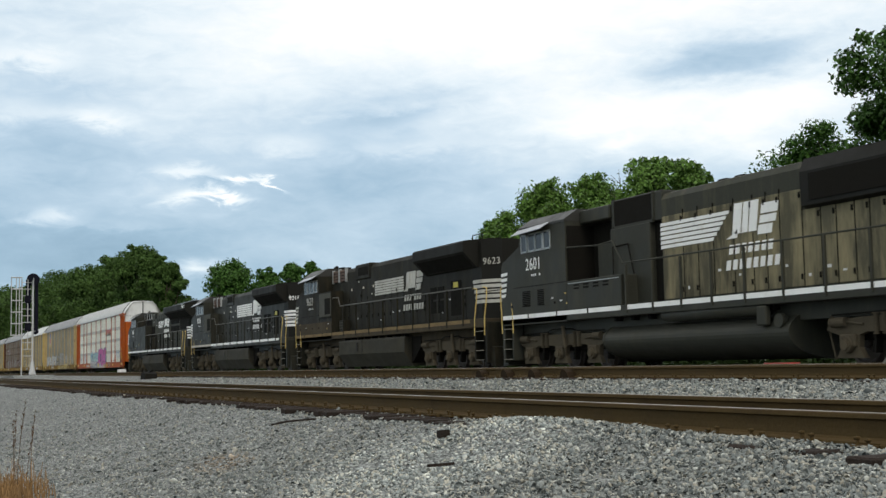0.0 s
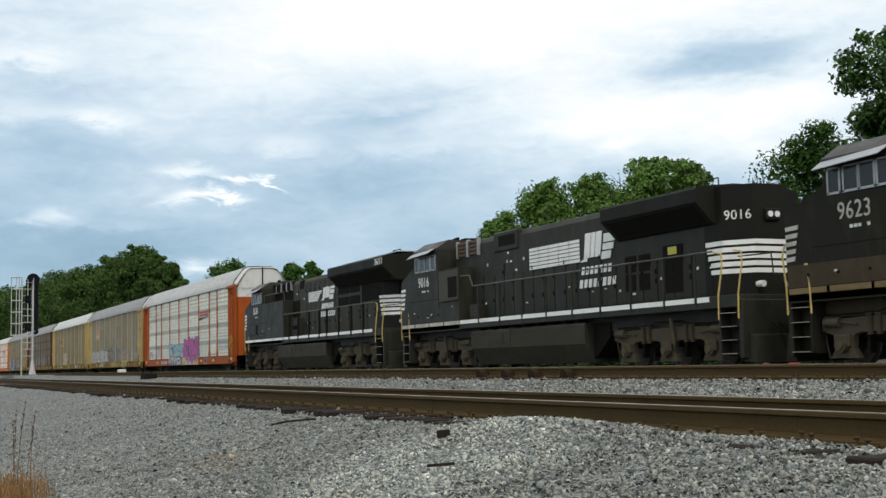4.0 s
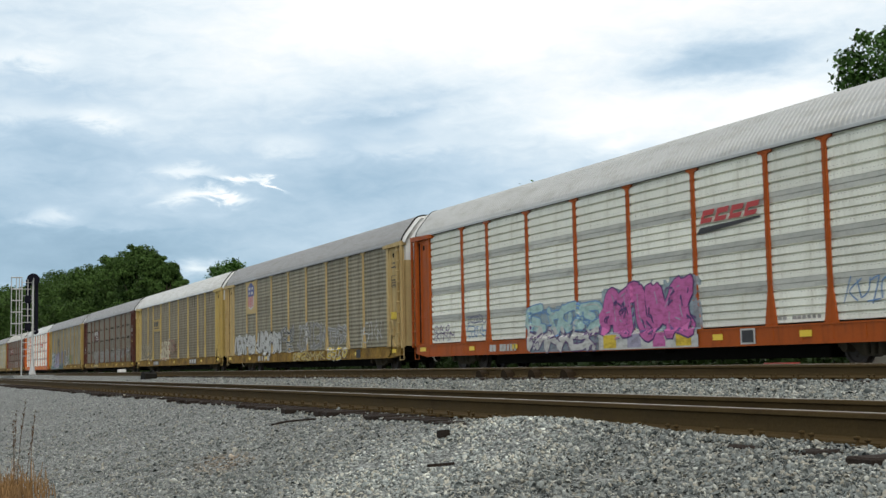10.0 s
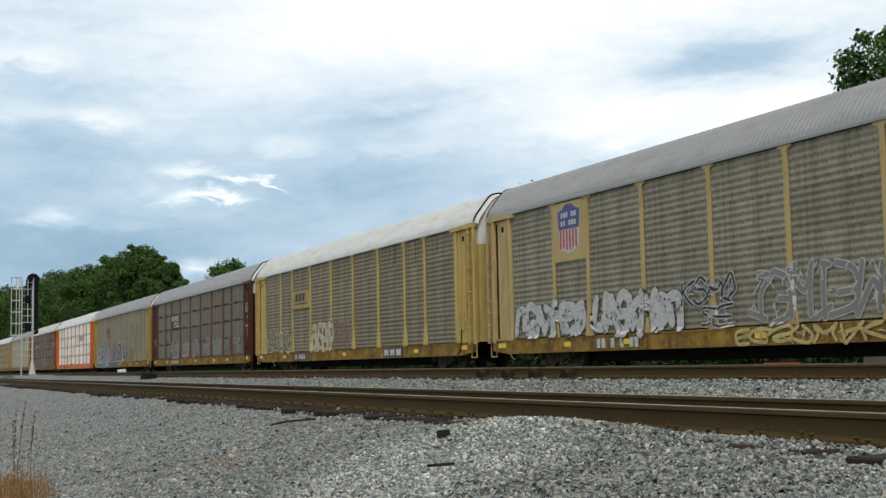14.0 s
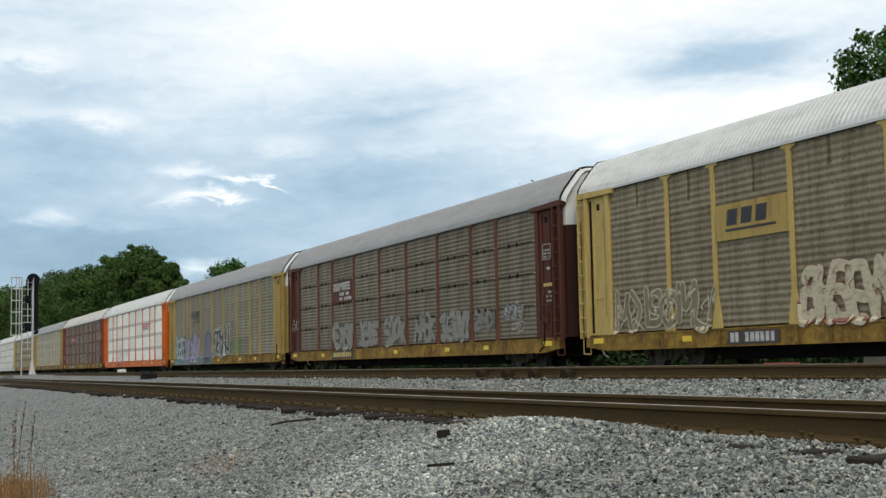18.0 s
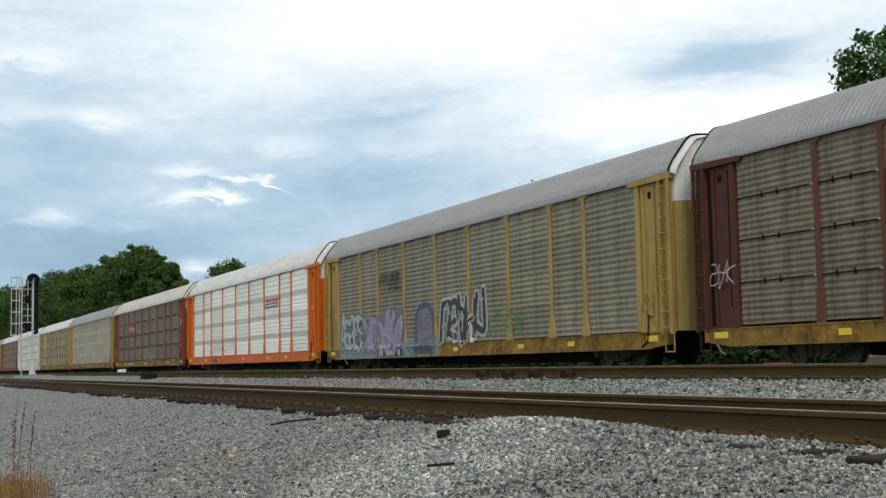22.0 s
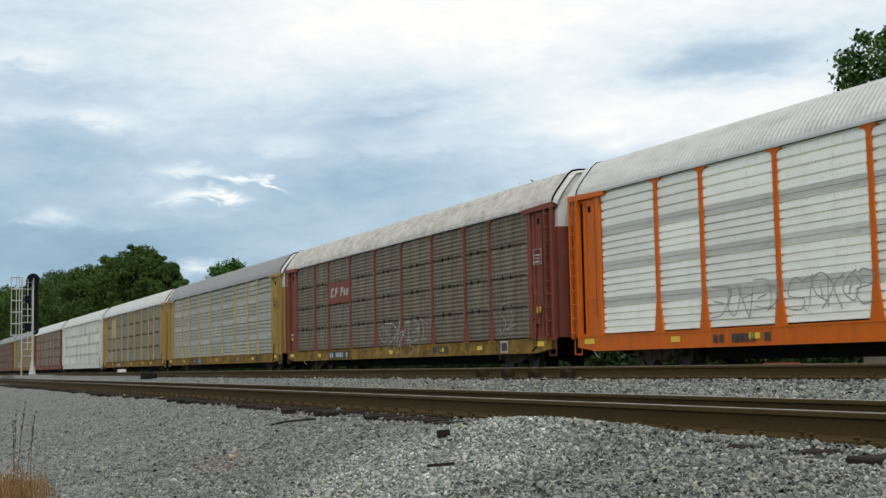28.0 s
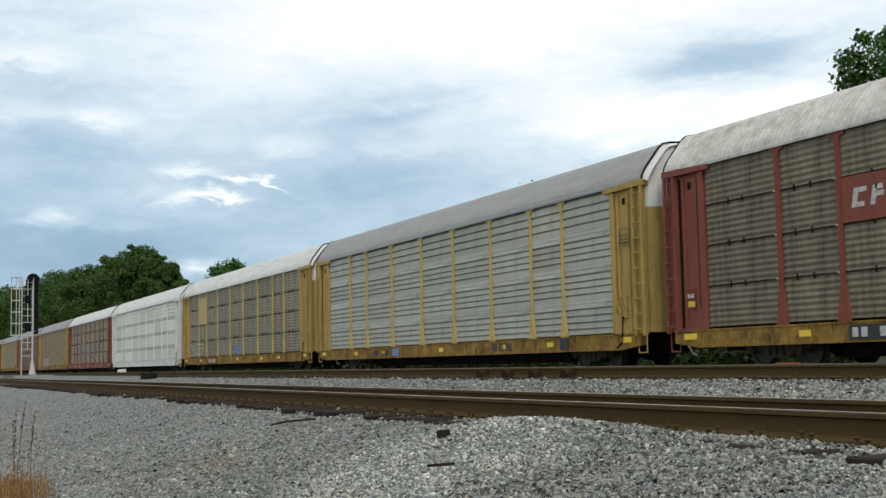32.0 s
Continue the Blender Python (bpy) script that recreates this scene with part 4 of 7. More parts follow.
        part("end_hood", cached(("end_hood", xe), lambda: roof_end_shape((xe, xe + 0.4 * (14.14 - xe), 14.14), (0.012, 0.03, 0.10)), UW), UW, end, "white hood over the end doors")
        part("roof_seal", cached(("roof_seal", xe), lambda: roof_arc(xe + 0.01), DARKSTEEL), DARKSTEEL, end, "black rubber seal over the roof end")
        part("coupler", cached("coupler", lambda: Shape().box(13.4, 14.0, -0.12, 0.12, 0.74, 0.98, 0.02).box(13.95, 14.4, -0.16, 0.16, 0.70, 1.0, 0.05).box(13.2, 13.9, -0.7, 0.7, 0.55, 0.95, 0.03), DARKSTEEL), DARKSTEEL, end)
        part("air_hose", cached("air_hose", lambda: Shape().path([(13.9, -0.45, 0.7), (14.15, -0.45, 0.6), (14.28, -0.4, 0.38), (14.4, -0.35, 0.32)], 0.025, 6), WHITE_DIRTY), WHITE_DIRTY, end)
        car_truck(car, e * 10.2)
        # small plates on the near side only
        part("reflector", cached("reflector", lambda: Shape().box(-0.27, 0.27, -0.006, 0, 0, 0.15), REFLECT), REFLECT, car, at=(e * 12.9, -SIDE - 0.04, 0.70))
    for x in (-8.6, -5.4, 0.4, 5.4, 8.6):
        part("reflector", cached("reflector_small", lambda: Shape().box(-0.20, 0.20, -0.006, 0, 0, 0.14), REFLECT), REFLECT, car, at=(x, -SIDE - 0.042, 0.66))
    brake = part("brake_housing", cached("brake_housing", lambda: Shape().box(12.7, 12.9, -SIDE - 0.03, -SIDE + 0.04, 1.35, 1.7, 0.02), P), P, car)
    part("brake_chain", cached("brake_chain", lambda: Shape().path([(12.8, -SIDE - 0.06, 1.4), (12.78, -SIDE - 0.07, 1.1), (12.7, -SIDE - 0.05, 0.72), (12.3, -SIDE - 0.03, 0.52)], 0.022, 5), DARKSTEEL), DARKSTEEL, brake)
    part("brake_wheel", cached("brake_wheel", lambda: ring_shape((12.8, -SIDE - 0.09, 1.75), 0.2, 0.016), P), P, brake)
    return car


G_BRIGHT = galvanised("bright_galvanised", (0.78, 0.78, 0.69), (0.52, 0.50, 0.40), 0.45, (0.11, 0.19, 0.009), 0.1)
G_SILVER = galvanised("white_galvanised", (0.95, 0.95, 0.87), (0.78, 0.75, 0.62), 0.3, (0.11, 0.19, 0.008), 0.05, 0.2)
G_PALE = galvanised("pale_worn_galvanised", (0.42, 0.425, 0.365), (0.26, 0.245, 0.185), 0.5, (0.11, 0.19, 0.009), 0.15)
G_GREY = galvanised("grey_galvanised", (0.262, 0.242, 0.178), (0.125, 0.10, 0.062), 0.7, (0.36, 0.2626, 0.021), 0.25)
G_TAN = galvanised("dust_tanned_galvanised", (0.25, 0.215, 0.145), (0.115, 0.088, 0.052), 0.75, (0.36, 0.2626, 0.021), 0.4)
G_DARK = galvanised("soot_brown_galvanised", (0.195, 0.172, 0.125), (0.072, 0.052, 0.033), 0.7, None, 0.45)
BAND = mat("grey_lap_sheet", (0.46, 0.46, 0.41), 0.55, 0.25, var=0.25, scale=1.2, fine=20, rnd=0.3, grime=(0.17, 0.16, 0.13), grime_amt=0.5, streak=(1, 1, 3))
BAND_LIGHT = mat("pale_lap_sheet", (0.60, 0.595, 0.54), 0.55, 0.25, var=0.2, scale=1.2, fine=20, rnd=0.3, grime=(0.32, 0.30, 0.24), grime_amt=0.4, streak=(1, 1, 3))
ORANGE = mat("orange_paint", (0.345, 0.075, 0.0125), 0.5, var=0.22, scale=1.5, fine=25, grime=(0.1575, 0.042, 0.0126), grime_amt=0.4, streak=(2.5, 2.5, 0.4), spec=0.12)
ORANGE_NEW = mat("fresh_orange_paint", (0.60, 0.135, 0.012), 0.42, var=0.18, scale=1.5, fine=25, grime=(0.2835, 0.06825, 0.0126), grime_amt=0.25, streak=(2.5, 2.5, 0.4), spec=0.12)
DULL_BROWN = mat("dust_covered_brown_paint", (0.150, 0.060, 0.038), 0.65, var=0.35, scale=1.5, fine=25, grime=(0.10, 0.075, 0.052), grime_amt=0.55, streak=(2.5, 2.5, 0.4), spec=0.1)
# end-door brown, darkened for soot and for the deep shade between cars
SOOT_SHADE_BROWN = mat("sooty_shaded_brown_paint", (0.05, 0.020, 0.014), 0.7, var=0.35, scale=1.5, fine=25, grime=(0.025, 0.016, 0.012), grime_amt=0.5, streak=(2.5, 2.5, 0.4), spec=0.1)
YELLOW = mat("aged_yellow_paint", (0.39, 0.275, 0.09), 0.55, var=0.25, scale=1.5, fine=25, grime=(0.1785, 0.09975, 0.0315), grime_amt=0.45, streak=(2.5, 2.5, 0.4), spec=0.12, rust=(0.08, 0.04, 0.02), rust_amt=0.2)
PALEYEL = mat("pale_yellow_paint", (0.485, 0.360, 0.128), 0.6, var=0.22, scale=1.5, fine=25, grime=(0.2835, 0.1785, 0.063), grime_amt=0.4, streak=(2.5, 2.5, 0.4), spec=0.12, rust=(0.09, 0.05, 0.025), rust_amt=0.2)
CREAM = mat("faded_cream_yellow_paint", (0.46, 0.342, 0.160), 0.6, var=0.22, scale=1.5, fine=25, grime=(0.231, 0.147, 0.05775), grime_amt=0.4, streak=(2.5, 2.5, 0.4), spec=0.12, rust=(0.09, 0.05, 0.025), rust_amt=0.2)
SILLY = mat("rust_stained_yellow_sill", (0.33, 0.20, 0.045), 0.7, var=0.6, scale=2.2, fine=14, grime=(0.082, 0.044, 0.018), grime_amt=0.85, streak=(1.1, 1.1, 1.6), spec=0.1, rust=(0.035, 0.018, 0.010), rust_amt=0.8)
BROWN = mat("oxide_brown_paint", (0.094, 0.032, 0.022), 0.6, var=0.35, scale=1.5, fine=25, grime=(0.055, 0.034, 0.025), grime_amt=0.55, streak=(2.5, 2.5, 0.4), spec=0.12, rust=(0.20, 0.10, 0.058), rust_amt=0.35)
CPRED = mat("faded_red_brown_paint", (0.215, 0.064, 0.046), 0.6, var=0.3, scale=1.5, fine=25, grime=(0.115, 0.055, 0.040), grime_amt=0.5, streak=(2.5, 2.5, 0.4), spec=0.12, rust=(0.34, 0.16, 0.085), rust_amt=0.4)
ROOF_WHITE = mat("pale_roof_sheet", (0.54, 0.55, 0.54), 0.5, 0.2, var=0.15, scale=0.8, fine=20, grime=(0.34, 0.33, 0.29), grime_amt=0.45, streak=(0.6, 2, 2))
ROOF_MID = mat("dulled_roof_sheet", (0.43, 0.44, 0.435), 0.5, 0.2, var=0.18, scale=0.8, fine=20, grime=(0.27, 0.265, 0.24), grime_amt=0.45, streak=(0.6, 2, 2))
ROOF_GREY = mat("grey_roof_sheet", (0.265, 0.27, 0.275), 0.55, 0.2, var=0.15, scale=0.8, fine=20, grime=(0.18, 0.17, 0.15), grime_amt=0.4, streak=(0.6, 2, 2))
ROOF_STAIN = mat("stained_roof_sheet", (0.52, 0.51, 0.48), 0.65, 0.1, var=0.4, scale=1.2, fine=9, grime=(0.24, 0.215, 0.18), grime_amt=0.6, streak=(1.5, 2, 2))
def spray(r, g, b, name):
    return mat(name, (r, g, b), 0.65, var=0.2, scale=3, fine=25, grime=(r * 0.38, g * 0.36, b * 0.32), grime_amt=0.55, streak=(2.5, 2.5, 6.0), spec=0.15)


def film(r, g, b, name, cover):
    """Thin overspray that lets the sheet below show through."""
    m = spray(r, g, b, name)
    m.node_tree.nodes["Principled BSDF"].inputs["Alpha"].default_value = cover
    return m


F_BLUE = film(0.30, 0.42, 0.50, "overspray_blue", 0.55)
F_TEAL = film(0.26, 0.42, 0.40, "overspray_teal", 0.5)
F_LILAC = film(0.34, 0.31, 0.42, "overspray_lilac", 0.6)
F_RUST = film(0.13, 0.055, 0.022, "rust_run", 0.5)
F_GREEN = film(0.16, 0.32, 0.16, "overspray_green", 0.5)
P_WHITE = spray(0.50, 0.50, 0.48, "spray_white")
P_BLACK = flat(0.02, 0.02, 0.022, "spray_black")
P_PINK = spray(0.50, 0.13, 0.33, "spray_pink")
P_LILAC = spray(0.33, 0.31, 0.40, "spray_lilac")
P_BLUE = flat(0.10, 0.22, 0.42, "spray_blue")
P_PURPLE = flat(0.075, 0.03, 0.13, "spray_purple")
P_SILVER = spray(0.27, 0.262, 0.235, "spray_silver")
P_CREAM = spray(0.52, 0.46, 0.33, "spray_cream")
RUSTLINE = flat(0.20, 0.07, 0.05, "spray_maroon")
P_YELLOW = spray(0.62, 0.45, 0.06, "spray_yellow")
P_TEAL_PALE = spray(0.36, 0.52, 0.50, "spray_pale_teal")
P_GREYLINE = flat(0.19, 0.18, 0.165, "spray_dark_grey")
P_GREYW = spray(0.42, 0.45, 0.45, "spray_dirty_white")
P_NAVY = flat(0.05, 0.06, 0.14, "spray_navy")
P_GREEN = spray(0.12, 0.26, 0.10, "spray_green")
P_GREY = spray(0.34, 0.33, 0.31, "spray_grey")
MARK_RED = flat(0.42, 0.04, 0.04, "emblem_red")
MARK_NAVY = flat(0.05, 0.07, 0.22, "emblem_navy")
DARKBAND = flat(0.045, 0.03, 0.025, "lettering_panel_brown")

STYLES = [
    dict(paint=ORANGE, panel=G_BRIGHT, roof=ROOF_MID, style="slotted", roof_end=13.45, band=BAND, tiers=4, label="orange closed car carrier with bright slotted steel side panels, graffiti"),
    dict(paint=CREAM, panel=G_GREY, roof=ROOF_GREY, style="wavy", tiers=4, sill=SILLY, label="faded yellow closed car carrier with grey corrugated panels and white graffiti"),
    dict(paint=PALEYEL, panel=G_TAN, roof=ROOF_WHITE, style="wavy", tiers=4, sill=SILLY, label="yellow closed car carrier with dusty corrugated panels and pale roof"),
    dict(paint=BROWN, post=DULL_BROWN, end=SOOT_SHADE_BROWN, panel=G_DARK, roof=ROOF_GREY, style="tiered", gusset=0.15, tiers=4, sill=SILLY, label="oxide brown closed car carrier with sooty panels on a yellow sill"),
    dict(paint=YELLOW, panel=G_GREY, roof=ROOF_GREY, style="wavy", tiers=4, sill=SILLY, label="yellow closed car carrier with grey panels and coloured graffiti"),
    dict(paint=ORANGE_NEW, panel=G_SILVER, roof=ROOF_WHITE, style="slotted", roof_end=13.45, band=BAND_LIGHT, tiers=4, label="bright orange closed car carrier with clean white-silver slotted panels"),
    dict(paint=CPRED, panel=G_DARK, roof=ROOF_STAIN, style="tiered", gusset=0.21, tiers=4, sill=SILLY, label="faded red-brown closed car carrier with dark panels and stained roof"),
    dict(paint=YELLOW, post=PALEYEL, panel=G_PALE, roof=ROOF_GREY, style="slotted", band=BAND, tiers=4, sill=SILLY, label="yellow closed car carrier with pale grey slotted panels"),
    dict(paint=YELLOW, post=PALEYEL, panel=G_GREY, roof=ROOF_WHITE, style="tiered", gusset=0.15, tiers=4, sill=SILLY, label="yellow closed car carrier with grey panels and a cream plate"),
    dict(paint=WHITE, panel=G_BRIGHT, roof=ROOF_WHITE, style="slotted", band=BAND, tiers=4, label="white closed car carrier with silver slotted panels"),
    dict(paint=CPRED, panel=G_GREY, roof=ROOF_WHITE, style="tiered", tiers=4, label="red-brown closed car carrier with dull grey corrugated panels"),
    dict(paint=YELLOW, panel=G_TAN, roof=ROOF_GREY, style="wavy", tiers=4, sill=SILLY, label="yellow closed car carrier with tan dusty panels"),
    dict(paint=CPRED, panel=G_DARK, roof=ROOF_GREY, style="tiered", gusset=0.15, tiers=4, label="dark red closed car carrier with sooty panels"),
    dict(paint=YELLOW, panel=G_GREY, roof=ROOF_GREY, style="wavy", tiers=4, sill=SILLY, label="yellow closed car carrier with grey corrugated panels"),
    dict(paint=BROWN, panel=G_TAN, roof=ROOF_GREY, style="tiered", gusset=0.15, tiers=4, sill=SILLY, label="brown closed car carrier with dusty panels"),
]
FIRST_CAR = -39.85
CARS = []
for i, st in enumerate(STYLES):
    CARS.append((freight_car(st), FIRST_CAR - CAR_PITCH * i))


def sprayed(x0, x1, z0, z1, lift, ragged, seed):
    s = Shape()
    wash(s, x0, x1, z0, z1, lift, ragged, seed)
    return s


def slanted(parent, spans, z0, z1, lean, material, y, rise=0.0):
    """A row of leaning bars that stands for an emblem."""
    for k, (a, b) in enumerate(spans):
        part("emblem_bar", Shape().prism([(a, z0 + rise * k), (b, z0 + rise * k), (b + lean, z1 + rise * k), (a + lean, z1 + rise * k)], "y", y, y + 0.004), material, parent)


def stencil(parent, x, z, material, y, rows=4, seed=1):
    """A small framed notice with unreadable rows."""
    part("notice_frame", Shape().path([(x, y, z), (x + 0.5, y, z), (x + 0.5, y, z + 0.45), (x, y, z + 0.45), (x, y, z)], 0.010, 4), material, parent)
    for k in range(rows):
        bars(parent, x + 0.06, x + 0.44, z + 0.05 + 0.10 * k, z + 0.10 + 0.10 * k, material, 4, seed + k, y)


def dress_cars():
    """Emblems as plain shapes, lettering as bars, spray paint."""
    f = -SIDE - 0.008
    low = -SIDE - 0.048
    c = [q[0] for q in CARS]
    # orange car: red slanted emblem, large painted piece at the sill
    for k, x in enumerate((4.78, 5.36, 5.94, 6.52)):
        part("emblem_bar", Shape().prism([(x, 3.50), (x + 0.46, 3.51), (x + 0.54, 3.62), (x + 0.08, 3.61)], "y", f, f + 0.004), MARK_RED, c[0])
        part("emblem_bar", Shape().prism([(x + 0.1, 3.68), (x + 0.56, 3.69), (x + 0.64, 3.82), (x + 0.18, 3.81)], "y", f, f + 0.004), MARK_RED, c[0])
        part("emblem_bar", Shape().prism([(x + 0.06, 3.61), (x + 0.18, 3.61), (x + 0.24, 3.70), (x + 0.12, 3.70)], "y", f - 0.003, f), MARK_RED, c[0])
    part("emblem_line", Shape().prism([(4.62, 3.24), (7.15, 3.41), (7.15, 3.46), (4.8, 3.40)], "y", f, f + 0.004), P_BLACK, c[0])
    part("graffiti_cloud", sprayed(-4.7, 0.0, 0.52, 1.95, 0.0, 0.4, 3), F_BLUE, c[0])
    graffiti(c[0], -4.6, -0.2, 0.60, 1.25, P_WHITE, P_PURPLE, 3, 6, w=0.03, fat=1.3)
    graffiti(c[0], -4.5, -0.2, 1.15, 1.85, P_TEAL_PALE, P_BLUE, 9, 4, w=0.035, fat=1.5, shine=P_WHITE)
    part("graffiti_cloud", sprayed(-0.1, 4.7, 0.95, 2.3, 0.0, 0.3, 5), F_BLUE, c[0])
    part("graffiti_base", sprayed(-0.2, 4.6, 0.52, 1.0, 0.001, 0.1, 6), P_WHITE, c[0])
    graffiti(c[0], 0.0, 4.45, 0.98, 2.1, P_PINK, P_PURPLE, 4, 5, w=0.045, fat=2.0, shine=P_LILAC)
    for x, m in ((0.1, P_YELLOW), (1.3, P_LILAC), (2.5, P_PINK), (3.6, P_YELLOW)):
        part("graffiti_block", sprayed(x, x + 0.7, 0.56, 0.95, 0.003, 0.08, x), m, c[0])
    graffiti(c[0], 9.9, 11.9, 1.3, 1.85, None, P_BLUE, 5, 6, w=0.035)
    graffiti(c[0], -9.1, -7.6, 1.55, 1.85, None, P_NAVY, 65, 5, w=0.03)
    graffiti(c[0], -9.1, -7.6, 1.1, 1.5, None, P_BLUE, 6, 5, w=0.03)
    graffiti(c[0], -12.0, -10.2, 1.05, 1.35, None, P_PURPLE, 66, 6, w=0.03)
    graffiti(c[0], -12.0, -10.6, 1.35, 1.6, None, P_PURPLE, 68, 5, w=0.025)
    graffiti(c[0], 12.62, 13.35, 1.55, 2.1, None, P_YELLOW, 7, 2, w=0.05)
    graffiti(c[0], 12.62, 13.35, 1.05, 1.6, None, P_YELLOW, 17, 2, w=0.05)
    bars(c[0], 7.6, 9.1, 1.05, 1.13, P_GREY, 9, 8, -SIDE + 0.022)
    bars(c[0], -7.2, -5.2, 0.60, 0.82, P_WHITE, 8, 8, low)
    part("notice_plate", Shape().box(6.3, 6.85, low - 0.004, low, 0.54, 0.90), P_WHITE, c[0])
    part("notice_mark", Shape().prism([(6.36, 0.58), (6.79, 0.58), (6.79, 0.86), (6.36, 0.86)], "y", low - 0.009, low - 0.005), P_BLACK, c[0])
    for q in (c[0], c[5]):
        words("EXCESS HEIGHT CAR", 0.17, P_GREY, q, (14.09, -0.72, 4.72), (radians(90), 0, radians(90)))
        words("EXCESS HEIGHT CAR", 0.17, P_GREY, q, (14.09, 0.72, 4.72), (radians(90), 0, radians(90)))
    # pale shield with stripes on the second car
    part("emblem_plate", Shape().box(-9.31, -7.46, f, f + 0.006, 3.14, 4.88), CREAM, c[1])
    part("emblem_shield", Shape().prism([(-8.98, 4.08), (-7.80, 4.08), (-7.74, 4.62), (-7.98, 4.66), (-8.2, 4.80), (-8.58, 4.80), (-8.8, 4.66), (-9.04, 4.62)], "y", f - 0.006, f), MARK_NAVY, c[1])
    for k in range(2):
        bars(c[1], -8.85, -7.92, 4.42 - 0.24 * k, 4.57 - 0.24 * k, P_WHITE, 6, 3 + k, f - 0.012)
    part("emblem_field", Shape().prism([(-8.98, 4.06), (-7.80, 4.06), (-7.84, 3.52), (-8.39, 3.34), (-8.94, 3.52)], "y", f - 0.005, f), P_WHITE, c[1])
    for k in range(6):
        part("emblem_stripe", Shape().box(-8.93 + 0.185 * k, -8.84 + 0.185 * k, f - 0.009, f - 0.005, 3.52 - 0.05 * (k in (2, 3)), 4.06), MARK_RED, c[1])
    graffiti(c[1], -11.95, -7.6, 1.0, 1.95, P_WHITE, P_BLACK, 21, 7, w=0.022, fat=1.35)
    graffiti(c[1], -7.1, -2.75, 0.98, 2.0, P_WHITE, P_BLACK, 22, 7, w=0.022, fat=1.45)
    graffiti(c[1], -2.75, -0.5, 1.55, 2.2, P_BLACK, P_WHITE, 23, 4, w=0.030, fat=0.5)
    graffiti(c[1], -2.0, -0.7, 1.0, 1.55, P_BLACK, P_WHITE, 28, 2, w=0.030, fat=0.5)
    graffiti(c[1], 0.1, 4.3, 1.0, 2.25, P_GREYLINE, P_WHITE, 24, 6, w=0.030, fat=0.55)
    graffiti(c[1], 4.75, 7.2, 1.2, 1.95, P_GREYLINE, P_WHITE, 25, 5, w=0.035, fat=0.6)
    graffiti(c[1], 9.0, 11.4, 1.15, 2.0, None, P_WHITE, 26, 5, w=0.045)
    graffiti(c[1], -0.6, 4.4, 0.52, 0.92, P_YELLOW, P_CREAM, 27, 7, w=0.02, fat=0.45)
    graffiti(c[1], 4.7, 7.4, 0.55, 1.05, P_YELLOW, P_WHITE, 29, 4, w=0.03, fat=0.8)
    bars(c[1], -6.9, -4.7, 0.58, 0.84, P_WHITE, 9, 9, low)
    part("notice_mark", Shape().box(8.6, 9.1, low - 0.004, low, 0.56, 0.90), P_BLACK, c[1])
    part("notice_plate", Shape().box(12.75, 13.35, f - 0.05, f - 0.046, 2.0, 2.28), P_YELLOW, c[1])
    stencil(c[1], 12.8, 3.25, P_BLACK, f - 0.03, 3, 60)
    bars(c[1], 12.8, 13.3, 4.0, 4.06, P_BLACK, 5, 61, f - 0.03)
    bars(c[1], 12.85, 13.2, 4.16, 4.22, P_BLACK, 4, 62, f - 0.03)
    # emblem plate, tags on the third
    part("emblem_plate", Shape().box(-7.29, -4.58, f, f + 0.006, 3.0, 3.86), YELLOW, c[2])
    slanted(c[2], ((-6.85, -6.45), (-6.3, -5.9), (-5.75, -5.35)), 3.34, 3.72, 0.06, P_BLACK, f - 0.006)
    part("emblem_line", Shape().box(-6.9, -5.0, f - 0.006, f, 3.20, 3.26), P_BLACK, c[2])
    graffiti(c[2], -12.0, -7.5, 1.02, 2.05, G_TAN, P_CREAM, 31, 6, w=0.045, fat=0.7)
    graffiti(c[2], -4.25, -1.25, 0.98, 2.25, P_CREAM, RUSTLINE, 32, 6, w=0.018, fat=1.5)
    graffiti(c[2], -1.25, 0.8, 1.35, 2.25, RUSTLINE, P_CREAM, 33, 4, w=0.022, fat=0.5)
    graffiti(c[2], -0.6, 0.9, 1.0, 1.6, None, RUSTLINE, 34, 4, w=0.035)
    part("lettering_plate", Shape().box(5.15, 7.2, low - 0.002, low + 0.002, 0.54, 0.90), DARKBAND, c[2])
    for x in (5.28, 5.93, 6.58):
        part("emblem_bar", Shape().box(x, x + 0.46, -SIDE - 0.056, -SIDE - 0.05, 0.60, 0.84), P_WHITE, c[2])
    for k, x in enumerate((-10.8, -8.4, -5.8, -3.2, -0.4, 3.0, 5.8, 6.4, 8.5, 10.6)):
        drip = Shape()
        stroke(drip, [(x, 4.86), (x + 0.02, 4.5), (x - 0.01, 4.3 - 0.12 * (k % 3))], 0.09 + 0.03 * (k % 2), 0.001)
        part("rust_streak", drip, F_RUST, c[2], "rust run down from the roof edge")
    part("lettering_plate", Shape().box(-6.9, -5.0, low - 0.002, low + 0.002, 0.55, 0.86), DARKBAND, c[2])
    bars(c[2], -6.8, -5.1, 0.60, 0.82, P_WHITE, 9, 12, -SIDE - 0.056)
    # brown car
    part("emblem_plate", Shape().box(-7.29, -4.58, f, f + 0.006, 2.97, 3.92), BROWN, c[3])
    for k in range(5):
        part("emblem_bar", Shape().prism([(-7.15, 3.50 + 0.07 * k), (-6.25 + 0.09 * k, 3.50 + 0.07 * k), (-6.22 + 0.09 * k, 3.545 + 0.07 * k), (-7.15, 3.545 + 0.07 * k)], "y", f - 0.006, f), P_WHITE, c[3])
    slanted(c[3], ((-6.0, -5.86), (-5.8, -5.68), (-5.60, -5.45)), 3.50, 3.84, 0.1, P_WHITE, f - 0.006)
